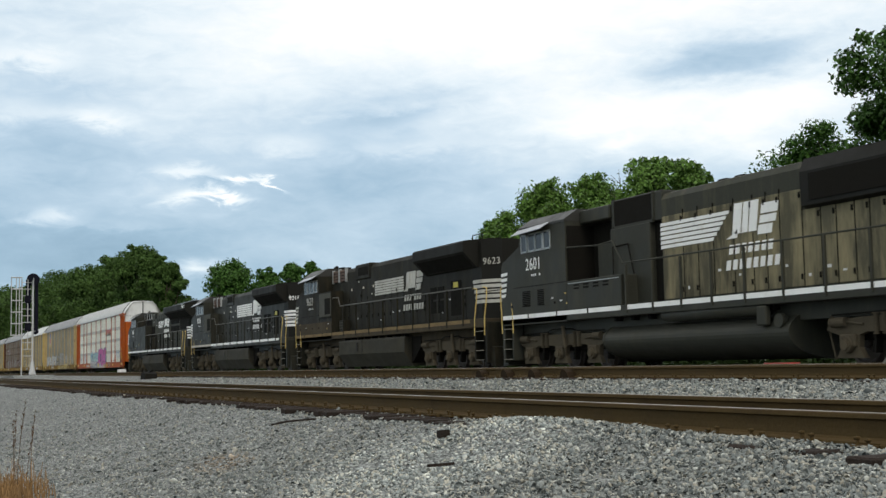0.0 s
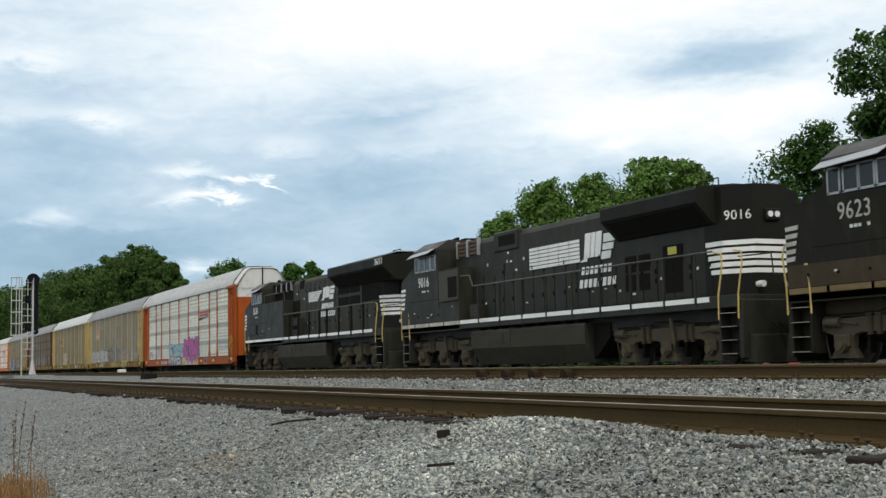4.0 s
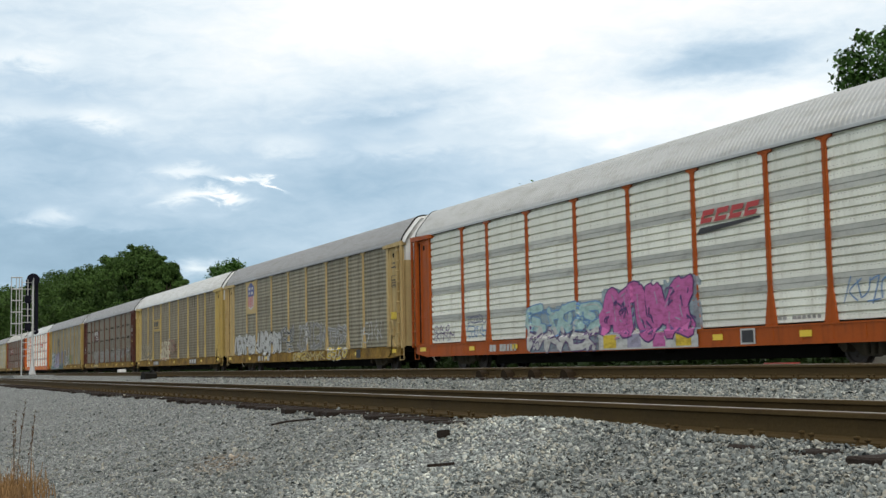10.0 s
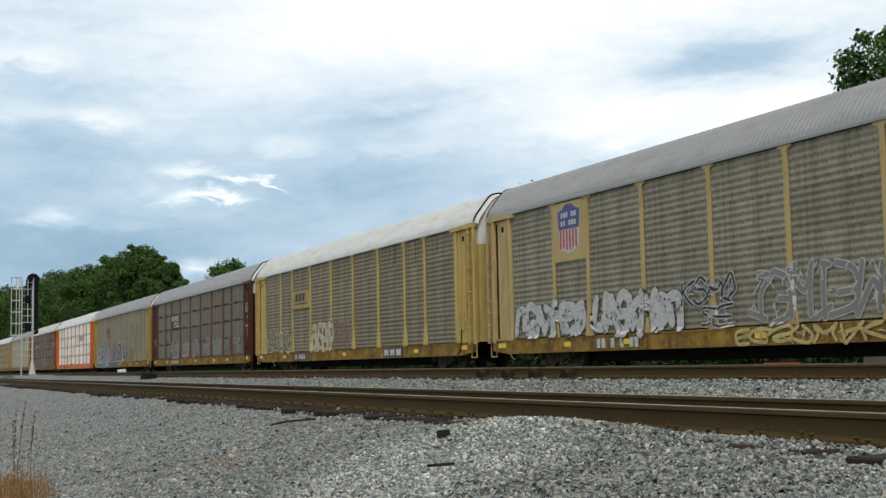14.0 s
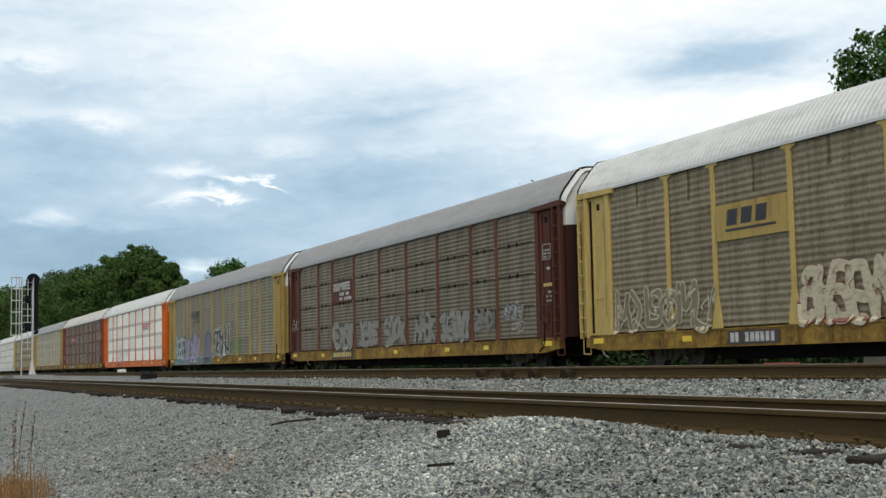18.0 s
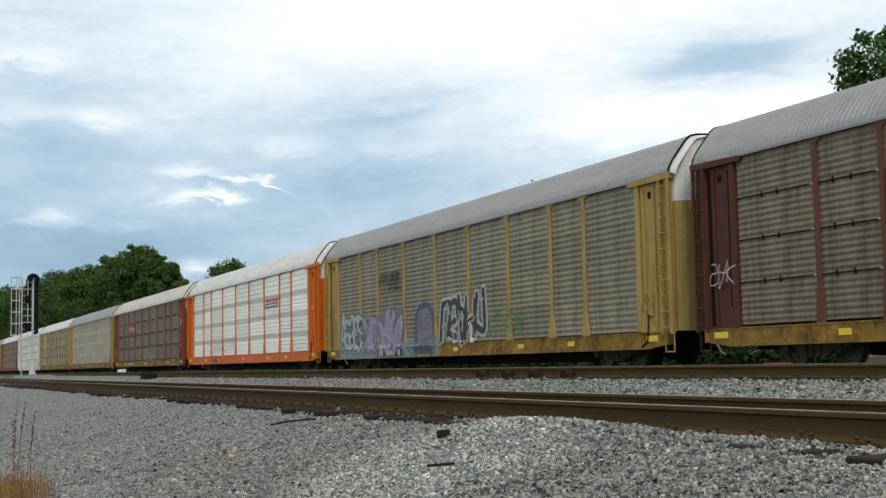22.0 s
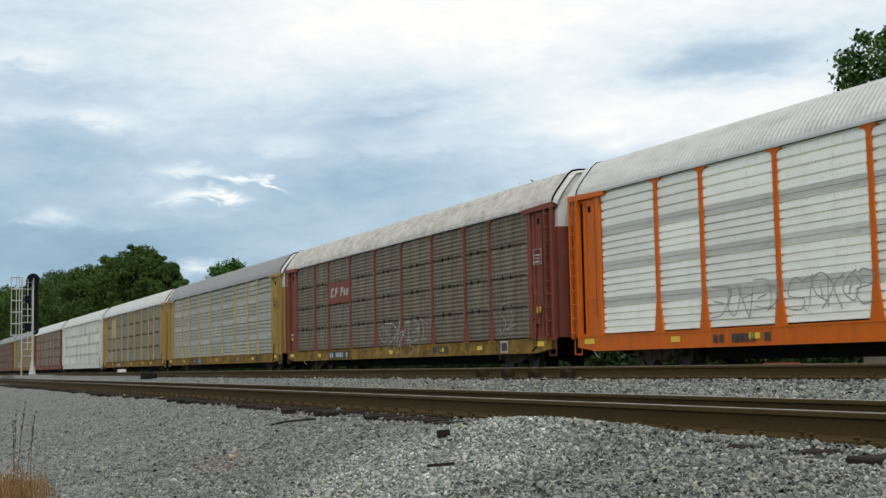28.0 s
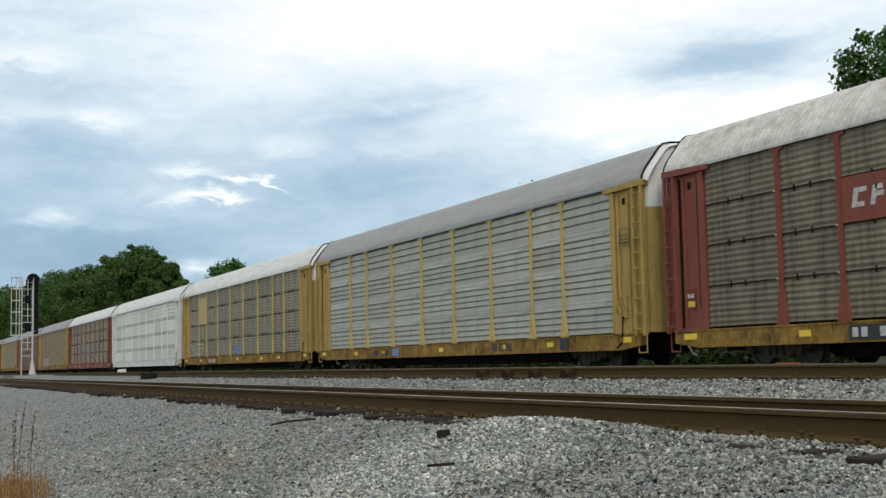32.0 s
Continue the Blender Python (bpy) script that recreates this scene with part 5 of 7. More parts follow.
    for k in range(3):
        part("emblem_bar", Shape().box(-5.35, -4.95, f - 0.006, f, 3.50 + 0.13 * k, 3.58 + 0.13 * k), P_WHITE, c[3])
    bars(c[3], -6.3, -4.85, 3.27, 3.41, P_WHITE, 7, 5, f - 0.006)
    bars(c[3], -6.3, -4.7, 3.06, 3.20, P_WHITE, 8, 6, f - 0.006)
    for k, (p, q) in enumerate(((-7.15, -4.6), (-3.9, -1.65), (-0.85, 1.35), (2.4, 4.2), (4.75, 7.3))):
        graffiti(c[3], p, q, 1.05, 2.0, P_SILVER, P_GREYLINE, 40 + k, 4 if k < 4 else 5, w=0.016, fat=1.25)
    graffiti(c[3], 7.55, 9.2, 1.25, 2.0, P_GREYLINE, P_SILVER, 46, 3, w=0.02, fat=0.7)
    graffiti(c[3], 9.9, 11.2, 1.6, 2.05, P_BLACK, P_WHITE, 47, 4, w=0.035, fat=0.5)
    graffiti(c[3], 10.4, 11.2, 1.2, 1.5, None, P_WHITE, 48, 2, w=0.03)
    graffiti(c[3], -13.2, -12.3, 1.9, 2.5, None, P_WHITE, 49, 3, w=0.03)
    stencil(c[3], 12.72, 3.3, P_WHITE, f - 0.03, 3, 63)
    bars(c[3], 12.95, 13.15, 2.98, 3.06, P_WHITE, 2, 5, f - 0.03)
    bars(c[3], 12.72, 13.3, 2.48, 2.58, SAFETY_YEL, 3, 5, f - 0.03)
    for k in range(3):
        bars(c[3], 12.9, 13.25, 2.02 + 0.13 * k, 2.08 + 0.13 * k, P_GREY, 3, 70 + k, f - 0.03)
    part("lettering_plate", Shape().box(-7.3, -4.5, low - 0.002, low + 0.002, 0.56, 0.88), P_BLACK, c[3])
    bars(c[3], -7.1, -4.7, 0.62, 0.82, SAFETY_YEL, 10, 10, -SIDE - 0.056)
    # graffiti car
    for k in range(4):
        part("emblem_bar", Shape().box(-7.15, -6.2 + 0.06 * k, f, f + 0.004, 3.5 + 0.09 * k, 3.54 + 0.09 * k), P_BLACK, c[4])
    slanted(c[4], ((-5.95, -5.8), (-5.7, -5.55), (-5.4, -5.0)), 3.48, 3.84, 0.08, P_BLACK, f)
    bars(c[4], -6.1, -4.9, 3.33, 3.43, P_BLACK, 7, 7, f)
    bars(c[4], -6.1, -4.7, 3.15, 3.27, P_BLACK, 8, 8, f)
    part("graffiti_cloud", sprayed(-12.2, -3.6, 0.52, 1.35, -0.001, 0.5, 50), F_BLUE, c[4])
    part("graffiti_cloud", sprayed(-4.6, -0.8, 0.52, 1.25, 0.0, 0.5, 57), F_TEAL, c[4])
    graffiti(c[4], -11.9, -9.2, 0.85, 2.25, P_GREYW, P_BLACK, 51, 5, F_TEAL, w=0.03, fat=1.25)
    graffiti(c[4], -9.0, -6.9, 0.85, 2.1, P_LILAC, P_PURPLE, 52, 3, F_LILAC, w=0.03, fat=1.5, shine=P_WHITE)
    graffiti(c[4], -6.8, -4.7, 0.85, 2.3, P_LILAC, P_PURPLE, 58, 3, F_LILAC, w=0.03, fat=1.5, shine=P_WHITE)
    tomb = [(-3.35, 0.62), (-3.35, 1.75), (-3.2, 2.15), (-2.85, 2.38), (-2.2, 2.38), (-1.8, 2.1), (-1.68, 1.7), (-1.68, 0.62)]
    part("graffiti_cloud", sprayed(-3.3, -1.7, 0.62, 2.35, 0.0, 0.12, 53), F_LILAC, c[4])
    rim = Shape()
    stroke(rim, smooth_line(tomb, 4), 0.20, 0.003)
    part("graffiti_outline", rim, P_NAVY, c[4])
    graffiti(c[4], -3.1, -1.95, 1.5, 2.1, None, P_NAVY, 59, 3, w=0.035)
    graffiti(c[4], -3.1, -1.95, 0.75, 1.25, None, P_NAVY, 60, 3, w=0.035)
    graffiti(c[4], -0.95, 2.7, 1.0, 2.6, P_BLACK, P_WHITE, 54, 5, w=0.05, fat=0.95, halo=P_WHITE)
    part("graffiti_cloud", sprayed(2.3, 3.2, 1.1, 1.75, -0.001, 0.2, 61), F_GREEN, c[4])
    graffiti(c[4], 3.3, 5.6, 1.1, 1.9, None, P_GREEN, 55, 5, w=0.06)
    graffiti(c[4], -13.4, -12.5, 1.6, 3.0, None, P_BLACK, 56, 2, w=0.025)
    graffiti(c[4], -13.4, -12.5, 1.0, 2.2, None, P_BLACK, 62, 3, w=0.02)
    part("lettering_plate", Shape().box(-7.3, -4.6, low - 0.012, low - 0.008, 0.56, 0.86), P_BLACK, c[4])
    bars(c[4], -7.1, -4.8, 0.6, 0.82, P_WHITE, 9, 4, low - 0.018)
    # bright orange car
    for k in range(4):
        x = 4.75 + 0.6 * k
        part("emblem_bar", Shape().prism([(x, 3.44), (x + 0.46, 3.44), (x + 0.52, 3.54), (x + 0.06, 3.54)], "y", f, f + 0.004), MARK_RED, c[5])
        part("emblem_bar", Shape().prism([(x + 0.08, 3.60), (x + 0.54, 3.60), (x + 0.62, 3.72), (x + 0.16, 3.72)], "y", f, f + 0.004), MARK_RED, c[5])
    part("emblem_line", Shape().box(4.7, 7.1, f, f + 0.004, 3.30, 3.36), P_BLACK, c[5])
    graffiti(c[5], -7.0, -4.4, 1.2, 2.0, None, P_GREY, 61, 5, w=0.03)
    graffiti(c[5], -4.2, -1.5, 1.2, 2.0, None, P_GREY, 67, 6, w=0.03)
    bars(c[5], -7.0, -4.8, 0.60, 0.80, DARKBAND, 9, 4, low)
    part("notice_plate", Shape().box(12.85, 13.1, f - 0.04, f - 0.036, 2.9, 3.02), P_WHITE, c[5])
    # red-brown car
    part("emblem_plate", Shape().box(-7.29, -4.58, f, f + 0.006, 2.97, 3.92), CPRED, c[6])
    slanted(c[6], ((-7.0, -6.86), (-6.45, -6.31), (-5.72, -5.58)), 3.26, 3.66, 0.1, P_WHITE, f - 0.006)
    for x, z in ((-6.84, 3.26), (-6.76, 3.56), (-6.29, 3.56), (-6.27, 3.42), (-5.54, 3.56), (-5.56, 3.42)):
        part("emblem_bar", Shape().box(x, x + 0.22, f - 0.006, f, z, z + 0.10), P_WHITE, c[6])
    slanted(c[6], ((-5.28, -5.1), (-4.98, -4.88), (-4.80, -4.70)), 3.26, 3.56, 0.06, P_WHITE, f - 0.006)
    graffiti(c[6], -0.9, 3.8, 1.05, 1.95, None, P_WHITE, 71, 7, w=0.035)
    graffiti(c[6], -0.6, 3.4, 0.6, 1.3, None, P_GREY, 73, 6, w=0.025)
    graffiti(c[6], 10.0, 11.1, 1.2, 2.2, None, P_GREY, 72, 2, w=0.04)
    part("lettering_plate", Shape().box(-7.2, -4.6, low - 0.002, low + 0.002, 0.56, 0.86), P_BLACK, c[6])
    bars(c[6], -7.1, -4.7, 0.61, 0.81, P_WHITE, 9, 4, -SIDE - 0.056)
    for x in (4.6, 5.1, 5.6):
        part("emblem_bar", Shape().box(x, x + 0.36, low, low + 0.004, 0.60, 0.84), DARKBAND, c[6])
    part("notice_plate", Shape().box(10.2, 10.75, low - 0.004, low, 0.54, 0.92), P_WHITE, c[6])
    part("notice_mark", Shape().box(10.28, 10.67, low - 0.009, low - 0.005, 0.60, 0.86), P_BLACK, c[6])
    stencil(c[6], 12.62, 3.2, P_WHITE, f - 0.03, 3, 80)
    part("notice_plate", Shape().box(12.75, 13.05, f - 0.04, f - 0.036, 1.72, 1.9), P_YELLOW, c[6])
    part("notice_plate", Shape().box(-12.95, -12.65, f - 0.04, f - 0.036, 1.5, 1.64), P_YELLOW, c[6])
    bars(c[6], -12.95, -12.65, 1.72, 1.82, P_WHITE, 3, 81, f - 0.04)
    # pale plate and tags on the cars that stay farther back
    stencil(c[7], 12.7, 3.3, P_BLACK, f - 0.03, 3, 82)
    for x in (4.6, 5.1, 5.6):
        part("emblem_bar", Shape().box(x, x + 0.36, low, low + 0.004, 0.60, 0.84), DARKBAND, c[7])
    part("lettering_plate", Shape().box(-4.4, -3.7, low - 0.002, low + 0.002, 0.58, 0.86), P_BLUE, c[7])
    part("notice_mark", Shape().box(9.2, 9.7, low - 0.004, low, 0.56, 0.90), P_BLACK, c[7])
    part("emblem_plate", Shape().box(-9.3, -7.46, f, f + 0.006, 2.97, 4.6), CREAM, c[8])
    graffiti(c[8], -11.8, -8.6, 1.05, 1.8, None, P_WHITE, 81, 4, w=0.06)
    graffiti(c[8], -0.8, 1.2, 1.05, 1.5, P_BLUE, P_LILAC, 82, 3)
    bars(c[7], -6.6, -4.8, 0.60, 0.80, P_BLACK, 8, 3, low)
    bars(c[8], -6.6, -4.8, 0.60, 0.80, P_WHITE, 8, 3, low)
    graffiti(c[11], -8, -3, 1.0, 1.8, P_GREY, P_WHITE, 83, 5)


dress_cars()

# ================= locomotives =================
def lp(name, shape, material, loco, label="", smooth=False):
    return part(name, shape, material, loco, label, at=(-10.65, 0, 0), smooth=smooth)


def loco_truck_frame():
    """Side frame of a three-axle truck: three hanging pedestals under a long beam."""
    s = Shape()
    pts = [(-2.65, 0.78), (-2.55, 1.0), (-1.2, 1.04), (1.2, 1.04), (2.55, 1.0), (2.65, 0.78)]
    low = []
    for c in (1.95, 0, -1.95):
        low += [(c + 0.50, 0.72), (c + 0.30, 0.66), (c + 0.27, 0.40), (c + 0.42, 0.18), (c - 0.42, 0.18), (c - 0.27, 0.40), (c - 0.30, 0.66), (c - 0.50, 0.72)]
    s.prism(pts + low, "y", -0.07, 0.07)
    return s


def axle_box_shape():
    s = Shape().tube((0, -0.12, 0), (0, 0.12, 0), 0.17, 16).tube((0, -0.16, 0), (0, -0.12, 0), 0.11, 12).box(-0.24, 0.24, -0.08, 0.08, -0.05, 0.22, 0.03)
    for k in range(6):
        q = math.pi / 3 * k
        s.tube((0.14 * math.cos(q), -0.135, 0.14 * math.sin(q)), (0.14 * math.cos(q), -0.12, 0.14 * math.sin(q)), 0.018, 6)
    return s


def coil_shape():
    s = Shape()
    for k in range(7):
        s.tube((0, 0, 0.66 + 0.06 * k), (0, 0, 0.69 + 0.06 * k), 0.075, 12)
        s.tube((0, 0, 0.69 + 0.06 * k), (0, 0, 0.72 + 0.06 * k), 0.055, 10)
    return s.tube((0, 0, 1.07), (0, 0, 1.10), 0.095, 12)


def loco_truck(loco, x):
    base = part("truck", cached("loco_truck_core", lambda: Shape().box(-2.4, 2.4, -0.95, 0.95, 0.55, 1.0, 0.04), DARKSTEEL), DARKSTEEL, loco, "dusty three-axle truck", at=(x - 10.65, 0, 0))
    for sy in (-1, 1):
        part("side_frame", cached("loco_side_frame", loco_truck_frame, TRUCK), TRUCK, base, at=(0, sy * 1.16, 0))
        for c in (-1.95, 0, 1.95):
            part("axle_box", cached("axle_box", axle_box_shape, TRUCK), TRUCK, base, at=(c, sy * 1.24, 0.46), turn=(0, 0, 0 if sy < 0 else math.pi))
            part("brake_shoe", cached("brake_shoe", lambda: Shape().prism([(0.56, 0.30), (0.66, 0.28), (0.70, 0.55), (0.66, 0.80), (0.58, 0.78), (0.62, 0.55)], "y", -0.09, 0.09).tube((0.64, 0, 0.55), (0.64, 0, 1.0), 0.03, 6), DARKSTEEL), DARKSTEEL, base, at=(c, sy * 1.05, 0))
        for c in (-1.12, -0.86, 0.86, 1.12):
            part("coil_spring", cached("coil_spring", coil_shape, TRUCK), TRUCK, base, at=(c, sy * 1.24, 0))
        part("damper", cached("damper", lambda: Shape().tube((0.42, 0, 0.62), (0.30, 0, 1.28), 0.055, 10).tube((0.44, 0, 0.52), (0.42, 0, 0.62), 0.03, 6), TRUCK), TRUCK, base, at=(0, sy * 1.32, 0))
        for c in (-2.2, 2.2):
            part("brake_cylinder", cached("brake_cylinder", lambda: Shape().tube((-0.2, 0, 0.94), (0.2, 0, 0.94), 0.105, 12).tube((0.2, 0, 0.94), (0.7, 0, 0.88), 0.025, 6).tube((-0.24, 0, 0.94), (-0.2, 0, 0.94), 0.12, 12), TRUCK), TRUCK, base, at=(c, sy * 1.26, 0), turn=(0, 0, 0 if c < 0 else math.pi))
        part("sand_pipe", cached("sand_pipe", lambda: Shape().path([(2.62, 0, 1.1), (2.66, 0, 0.7), (2.52, 0, 0.16)], 0.022, 6).path([(-2.62, 0, 1.1), (-2.66, 0, 0.7), (-2.52, 0, 0.16)], 0.022, 6), TRUCK), TRUCK, base, at=(0, sy * 1.12, 0))
        part("air_pipe", cached("air_pipe", lambda: Shape().path([(-2.5, 0, 1.10), (-0.9, 0, 1.12), (-0.6, 0, 1.2), (0.6, 0, 1.2), (0.9, 0, 1.12), (2.5, 0, 1.10)], 0.02, 6), DARKSTEEL), DARKSTEEL, base, at=(0, sy * 1.2, 0))
    for c in (-1.95, 0, 1.95):
        w = part("wheelset", cached("loco_wheelset", lambda: wheelset_shape(0.52), WHEEL), WHEEL, base, at=(c, 0, 0.52))
        WHEELS.append((w, c, 0.52))


def extrude_x(profile, x0, x1):
    return Shape().prism(profile, "x", x0, x1)


def hood_profile(w, top, r=0.22):
    return [(-w, 1.72), (-w, top - r), (-w + 0.10, top - 0.06), (-w + 0.32, top), (w - 0.32, top), (w - 0.10, top - 0.06), (w, top - r), (w, 1.72)]


def slant(x0, x1, z0, z1, lean=0.0):
    return [(x0, z0), (x1, z0), (x1 + lean, z1), (x0 + lean, z1)]


def locomotive(cfg):
    B = cfg["paint"]
    loco = thing("diesel_locomotive", cfg["label"], "locomotive", group="locomotives of the train")
    emd = cfg["emd"]
    MARK = MARK_DIRTY if cfg["dirty"] else LOCO_WHITE
    LOW = DUSTED if cfg["dirty"] else B
    END = 21.3
    # frame with walkway, pilots, couplers
    sill = lp("underframe", Shape().box(0.0, END, -1.5, 1.5, 1.42, 1.72, 0.015).box(0.5, END - 0.5, -1.1, 1.1, 1.05, 1.42), LOW, loco)
    cab_end = cfg["cab_end"]
    stops = [0.02] + [cab_end * k / 4 for k in (1, 2, 3, 4)] + list(cfg["posts"]) + [20.2]
    for a, b in zip(stops, stops[1:]):
        m = STRIPE_BROWN if cfg["dirty"] else (WHITE_DIRTY if cfg["kind"] == "old" and b < 5.9 else MARK)
        if b - a > 0.3:
            part("sill_stripe", Shape().box(a + 0.05, b - 0.05, -1.508, -1.498, 1.585, 1.71), m, sill, "brown-stained stripe along the sill" if cfg["dirty"] else "white stripe along the sill")
    part("sill_stripe", Shape().box(0.1, 20.2, 1.498, 1.508, 1.585, 1.71), WHITE, sill)
    for e, x in ((0, 0.0), (1, END)):
        sgn = -1 if e == 0 else 1
        pil = lp("pilot", Shape().box(x - 0.08, x + 0.08, -1.45, 1.45, 0.22, 1.6, 0.02).prism([(x, 0.15), (x + sgn * 0.38, 0.12), (x + sgn * 0.30, 0.75), (x, 0.8)], "y", -1.3, 1.3), B, loco)
        part("coupler", Shape().box(min(x, x + sgn * 0.75), max(x, x + sgn * 0.75), -0.13, 0.13, 0.74, 1.0, 0.02).box(min(x + sgn * 0.7, x + sgn * 1.02), max(x + sgn * 0.7, x + sgn * 1.02), -0.18, 0.18, 0.68, 1.04, 0.05), DARKSTEEL, pil)
        for h in (-0.6, -0.4, 0.4, 0.6):
            part("air_hose", Shape().path([(x + sgn * 0.05, h, 1.05), (x + sgn * 0.35, h, 0.9), (x + sgn * 0.5, h, 0.5), (x + sgn * 0.75, h * 0.8, 0.4)], 0.025, 6), DARKSTEEL, pil)
        for sy in (-1, 1):
            st = part("stepwell", Shape().box(min(x - sgn * 0.75, x - sgn * 0.02), max(x - sgn * 0.75, x - sgn * 0.02), sy * 1.18 - 0.02, sy * 1.18 + 0.02, 0.30, 1.5).box(min(x - sgn * 0.78, x - sgn * 0.72), max(x - sgn * 0.78, x - sgn * 0.72), min(sy * 1.5, sy * 1.15), max(sy * 1.5, sy * 1.15), 0.30, 1.5), B, pil)
            for z in (0.34, 0.66, 0.98, 1.30):
                part("step", Shape().box(min(x - sgn * 0.72, x - sgn * 0.06), max(x - sgn * 0.72, x - sgn * 0.06), min(sy * 1.2, sy * 1.5), max(sy * 1.2, sy * 1.5), z - 0.02, z, 0.004), B, st)
                if sy < 0:
                    part("step_edge", Shape().box(min(x - sgn * 0.70, x - sgn * 0.10), max(x - sgn * 0.70, x - sgn * 0.10), -1.51, -1.50, z - 0.016, z + 0.002), STEP_EDGE, st, "pale step edge")
            for x2, zt, z_lo in ((x - sgn * 0.78, 2.72, 1.15), (x + sgn * 0.0, 2.72, 1.15)):
                part("end_handrail", Shape().path([(x2, sy * 1.5, z_lo), (x2 + sgn * 0.02, sy * 1.5, 1.75), (x2 + sgn * 0.16, sy * 1.47, 2.45), (x2 + sgn * 0.10, sy * 1.44, zt), (x2 - sgn * 0.25, sy * 1.40, zt + 0.05)], 0.02, 6), SAFETY_YEL, pil, "faded yellow grab rail")
        part("end_handrail", Shape().path([(x, -1.45, 2.6), (x, -0.5, 2.7), (x, -0.45, 2.2), (x, 0.45, 2.2), (x, 0.5, 2.7), (x, 1.45, 2.6)], 0.018, 6), B, pil)
    # fuel tank
    if emd:
        pr = [(1.42 * math.cos(a) * (1.0 if abs(math.cos(a)) < 0.9 else 1.0), 0.78 + 0.60 * math.sin(a)) for a in [math.pi * k / 24 for k in range(48)]]
        tank = lp("fuel_tank", extrude_x(pr, 6.2, 14.2), B, loco, "round black fuel tank", smooth=False)
        for xr in (6.2, 14.2):
            part("tank_rim", extrude_x([(y * 1.012, 0.78 + (z - 0.78) * 1.02) for y, z in pr], xr - 0.03, xr + 0.03), B, tank)
        part("tank_fitting", Shape().box(13.2, 13.55, -1.52, -1.36, 0.95, 1.4, 0.03).tube((13.9, -1.44, 1.05), (13.9, -1.30, 1.05), 0.16, 14), B, tank, "black filler fitting")
        part("air_reservoir", Shape().tube((9.2, -1.30, 1.36), (13.4, -1.30, 1.36), 0.17, 14), B, tank, smooth=True)
    else:
        pr = [(-1.42, 1.32), (-1.46, 1.25), (-1.46, 0.72), (-1.10, 0.18), (1.10, 0.18), (1.46, 0.72), (1.46, 1.25), (1.42, 1.32)]
        tank = lp("fuel_tank", extrude_x(pr, 6.25, 14.0), TANK, loco, "dusty black fuel tank")
        part("tank_strap", Shape().box(9.2, 9.26, -1.475, -1.455, 0.75, 1.3), B, tank)
        part("fuel_gauge", Shape().box(8.55, 8.75, -1.49, -1.455, 0.85, 1.2, 0.01), B, tank)
        part("tank_end", Shape().prism([(14.0, 0.3), (14.3, 0.45), (14.9, 0.9), (14.9, 1.3), (14.0, 1.3)], "y", -1.15, 1.15), DARKSTEEL, tank)
    for k in range(9):
        lp("underframe_bracket", Shape().box(6.6 + 0.85 * k, 6.75 + 0.85 * k, -1.3, 1.3, 1.3, 1.45, 0.02), DARKSTEEL, loco)
    loco_truck(loco, 3.4)
    loco_truck(loco, 17.9)
    # nose and cab
    cz = 4.35
    nose = [(0.02, 1.40), (0.02, 3.30), (0.12, 3.42), (1.30, 3.84), (1.42, 4.30), (4.3 if emd else 3.6, cz), (4.3 if emd else 3.6, 1.40)]
    cab = lp("cab", Shape().prism(nose, "y", -1.5, 1.5), B, loco, cfg.get("cab_label", ""))
    cr = 4.3 if emd else 3.6
    if cfg["dirty"]:
        part("dusty_skirt", Shape().box(0.03, cab_end - 0.02, -1.508, -1.5, 1.73, 2.22), DUSTED, cab, "lower cab plating browned by road dust")
    if not emd:
        lp("equipment_cabinet", Shape().prism([(3.6, 1.40), (cab_end, 1.40), (cab_end, 3.57), (3.6, 3.55)], "y", -1.5, 1.5), B, loco)
    roof_m = ROOFCAB
    part("cab_roof", extrude_x([(-1.52, cz - 0.02), (-1.52, cz + 0.05), (-1.05, cz + 0.36), (1.05, cz + 0.36), (1.52, cz + 0.05), (1.52, cz - 0.02)], 1.30, cr), roof_m, cab)
    part("sun_visor", Shape().add([(1.30, -1.50, 4.36), (3.35, -1.50, 4.42), (3.35, -1.82, 4.22), (1.36, -1.82, 4.16), (1.30, -1.50, 4.34), (3.35, -1.50, 4.40), (3.35, -1.82, 4.20), (1.36, -1.82, 4.14)], [(0, 1, 2, 3), (7, 6, 5, 4), (0, 3, 7, 4), (3, 2, 6, 7), (2, 1, 5, 6), (1, 0, 4, 5)]), VISOR, cab, "pale grey sun visor")
    for a, b in ((1.50, 1.86), (1.98, 2.42), (2.46, 2.90), (2.98, 3.38)):
        part("side_window", Shape().box(a, b, -1.512, -1.49, 3.66, 4.14), GLASS, cab)
        fr = Shape()
        for q in ((a - 0.03, a + 0.02), (b - 0.02, b + 0.03)):
            fr.box(q[0], q[1], -1.525, -1.50, 3.62, 4.18)
        fr.box(a - 0.03, b + 0.03, -1.525, -1.50, 3.61, 3.66)
        fr.box(a - 0.03, b + 0.03, -1.525, -1.50, 4.14, 4.18)
        part("window_frame", fr, FRAME, cab, "light aluminium window frame")
    part("windscreen", Shape().prism([(1.285, 3.88), (1.405, 4.28), (1.395, 4.29), (1.275, 3.89)], "y", -1.3, -0.15).prism([(1.285, 3.88), (1.405, 4.28), (1.395, 4.29), (1.275, 3.89)], "y", 0.15, 1.3), GLASS, cab)
    for k in range(5):
        z = 2.30 + 0.17 * k
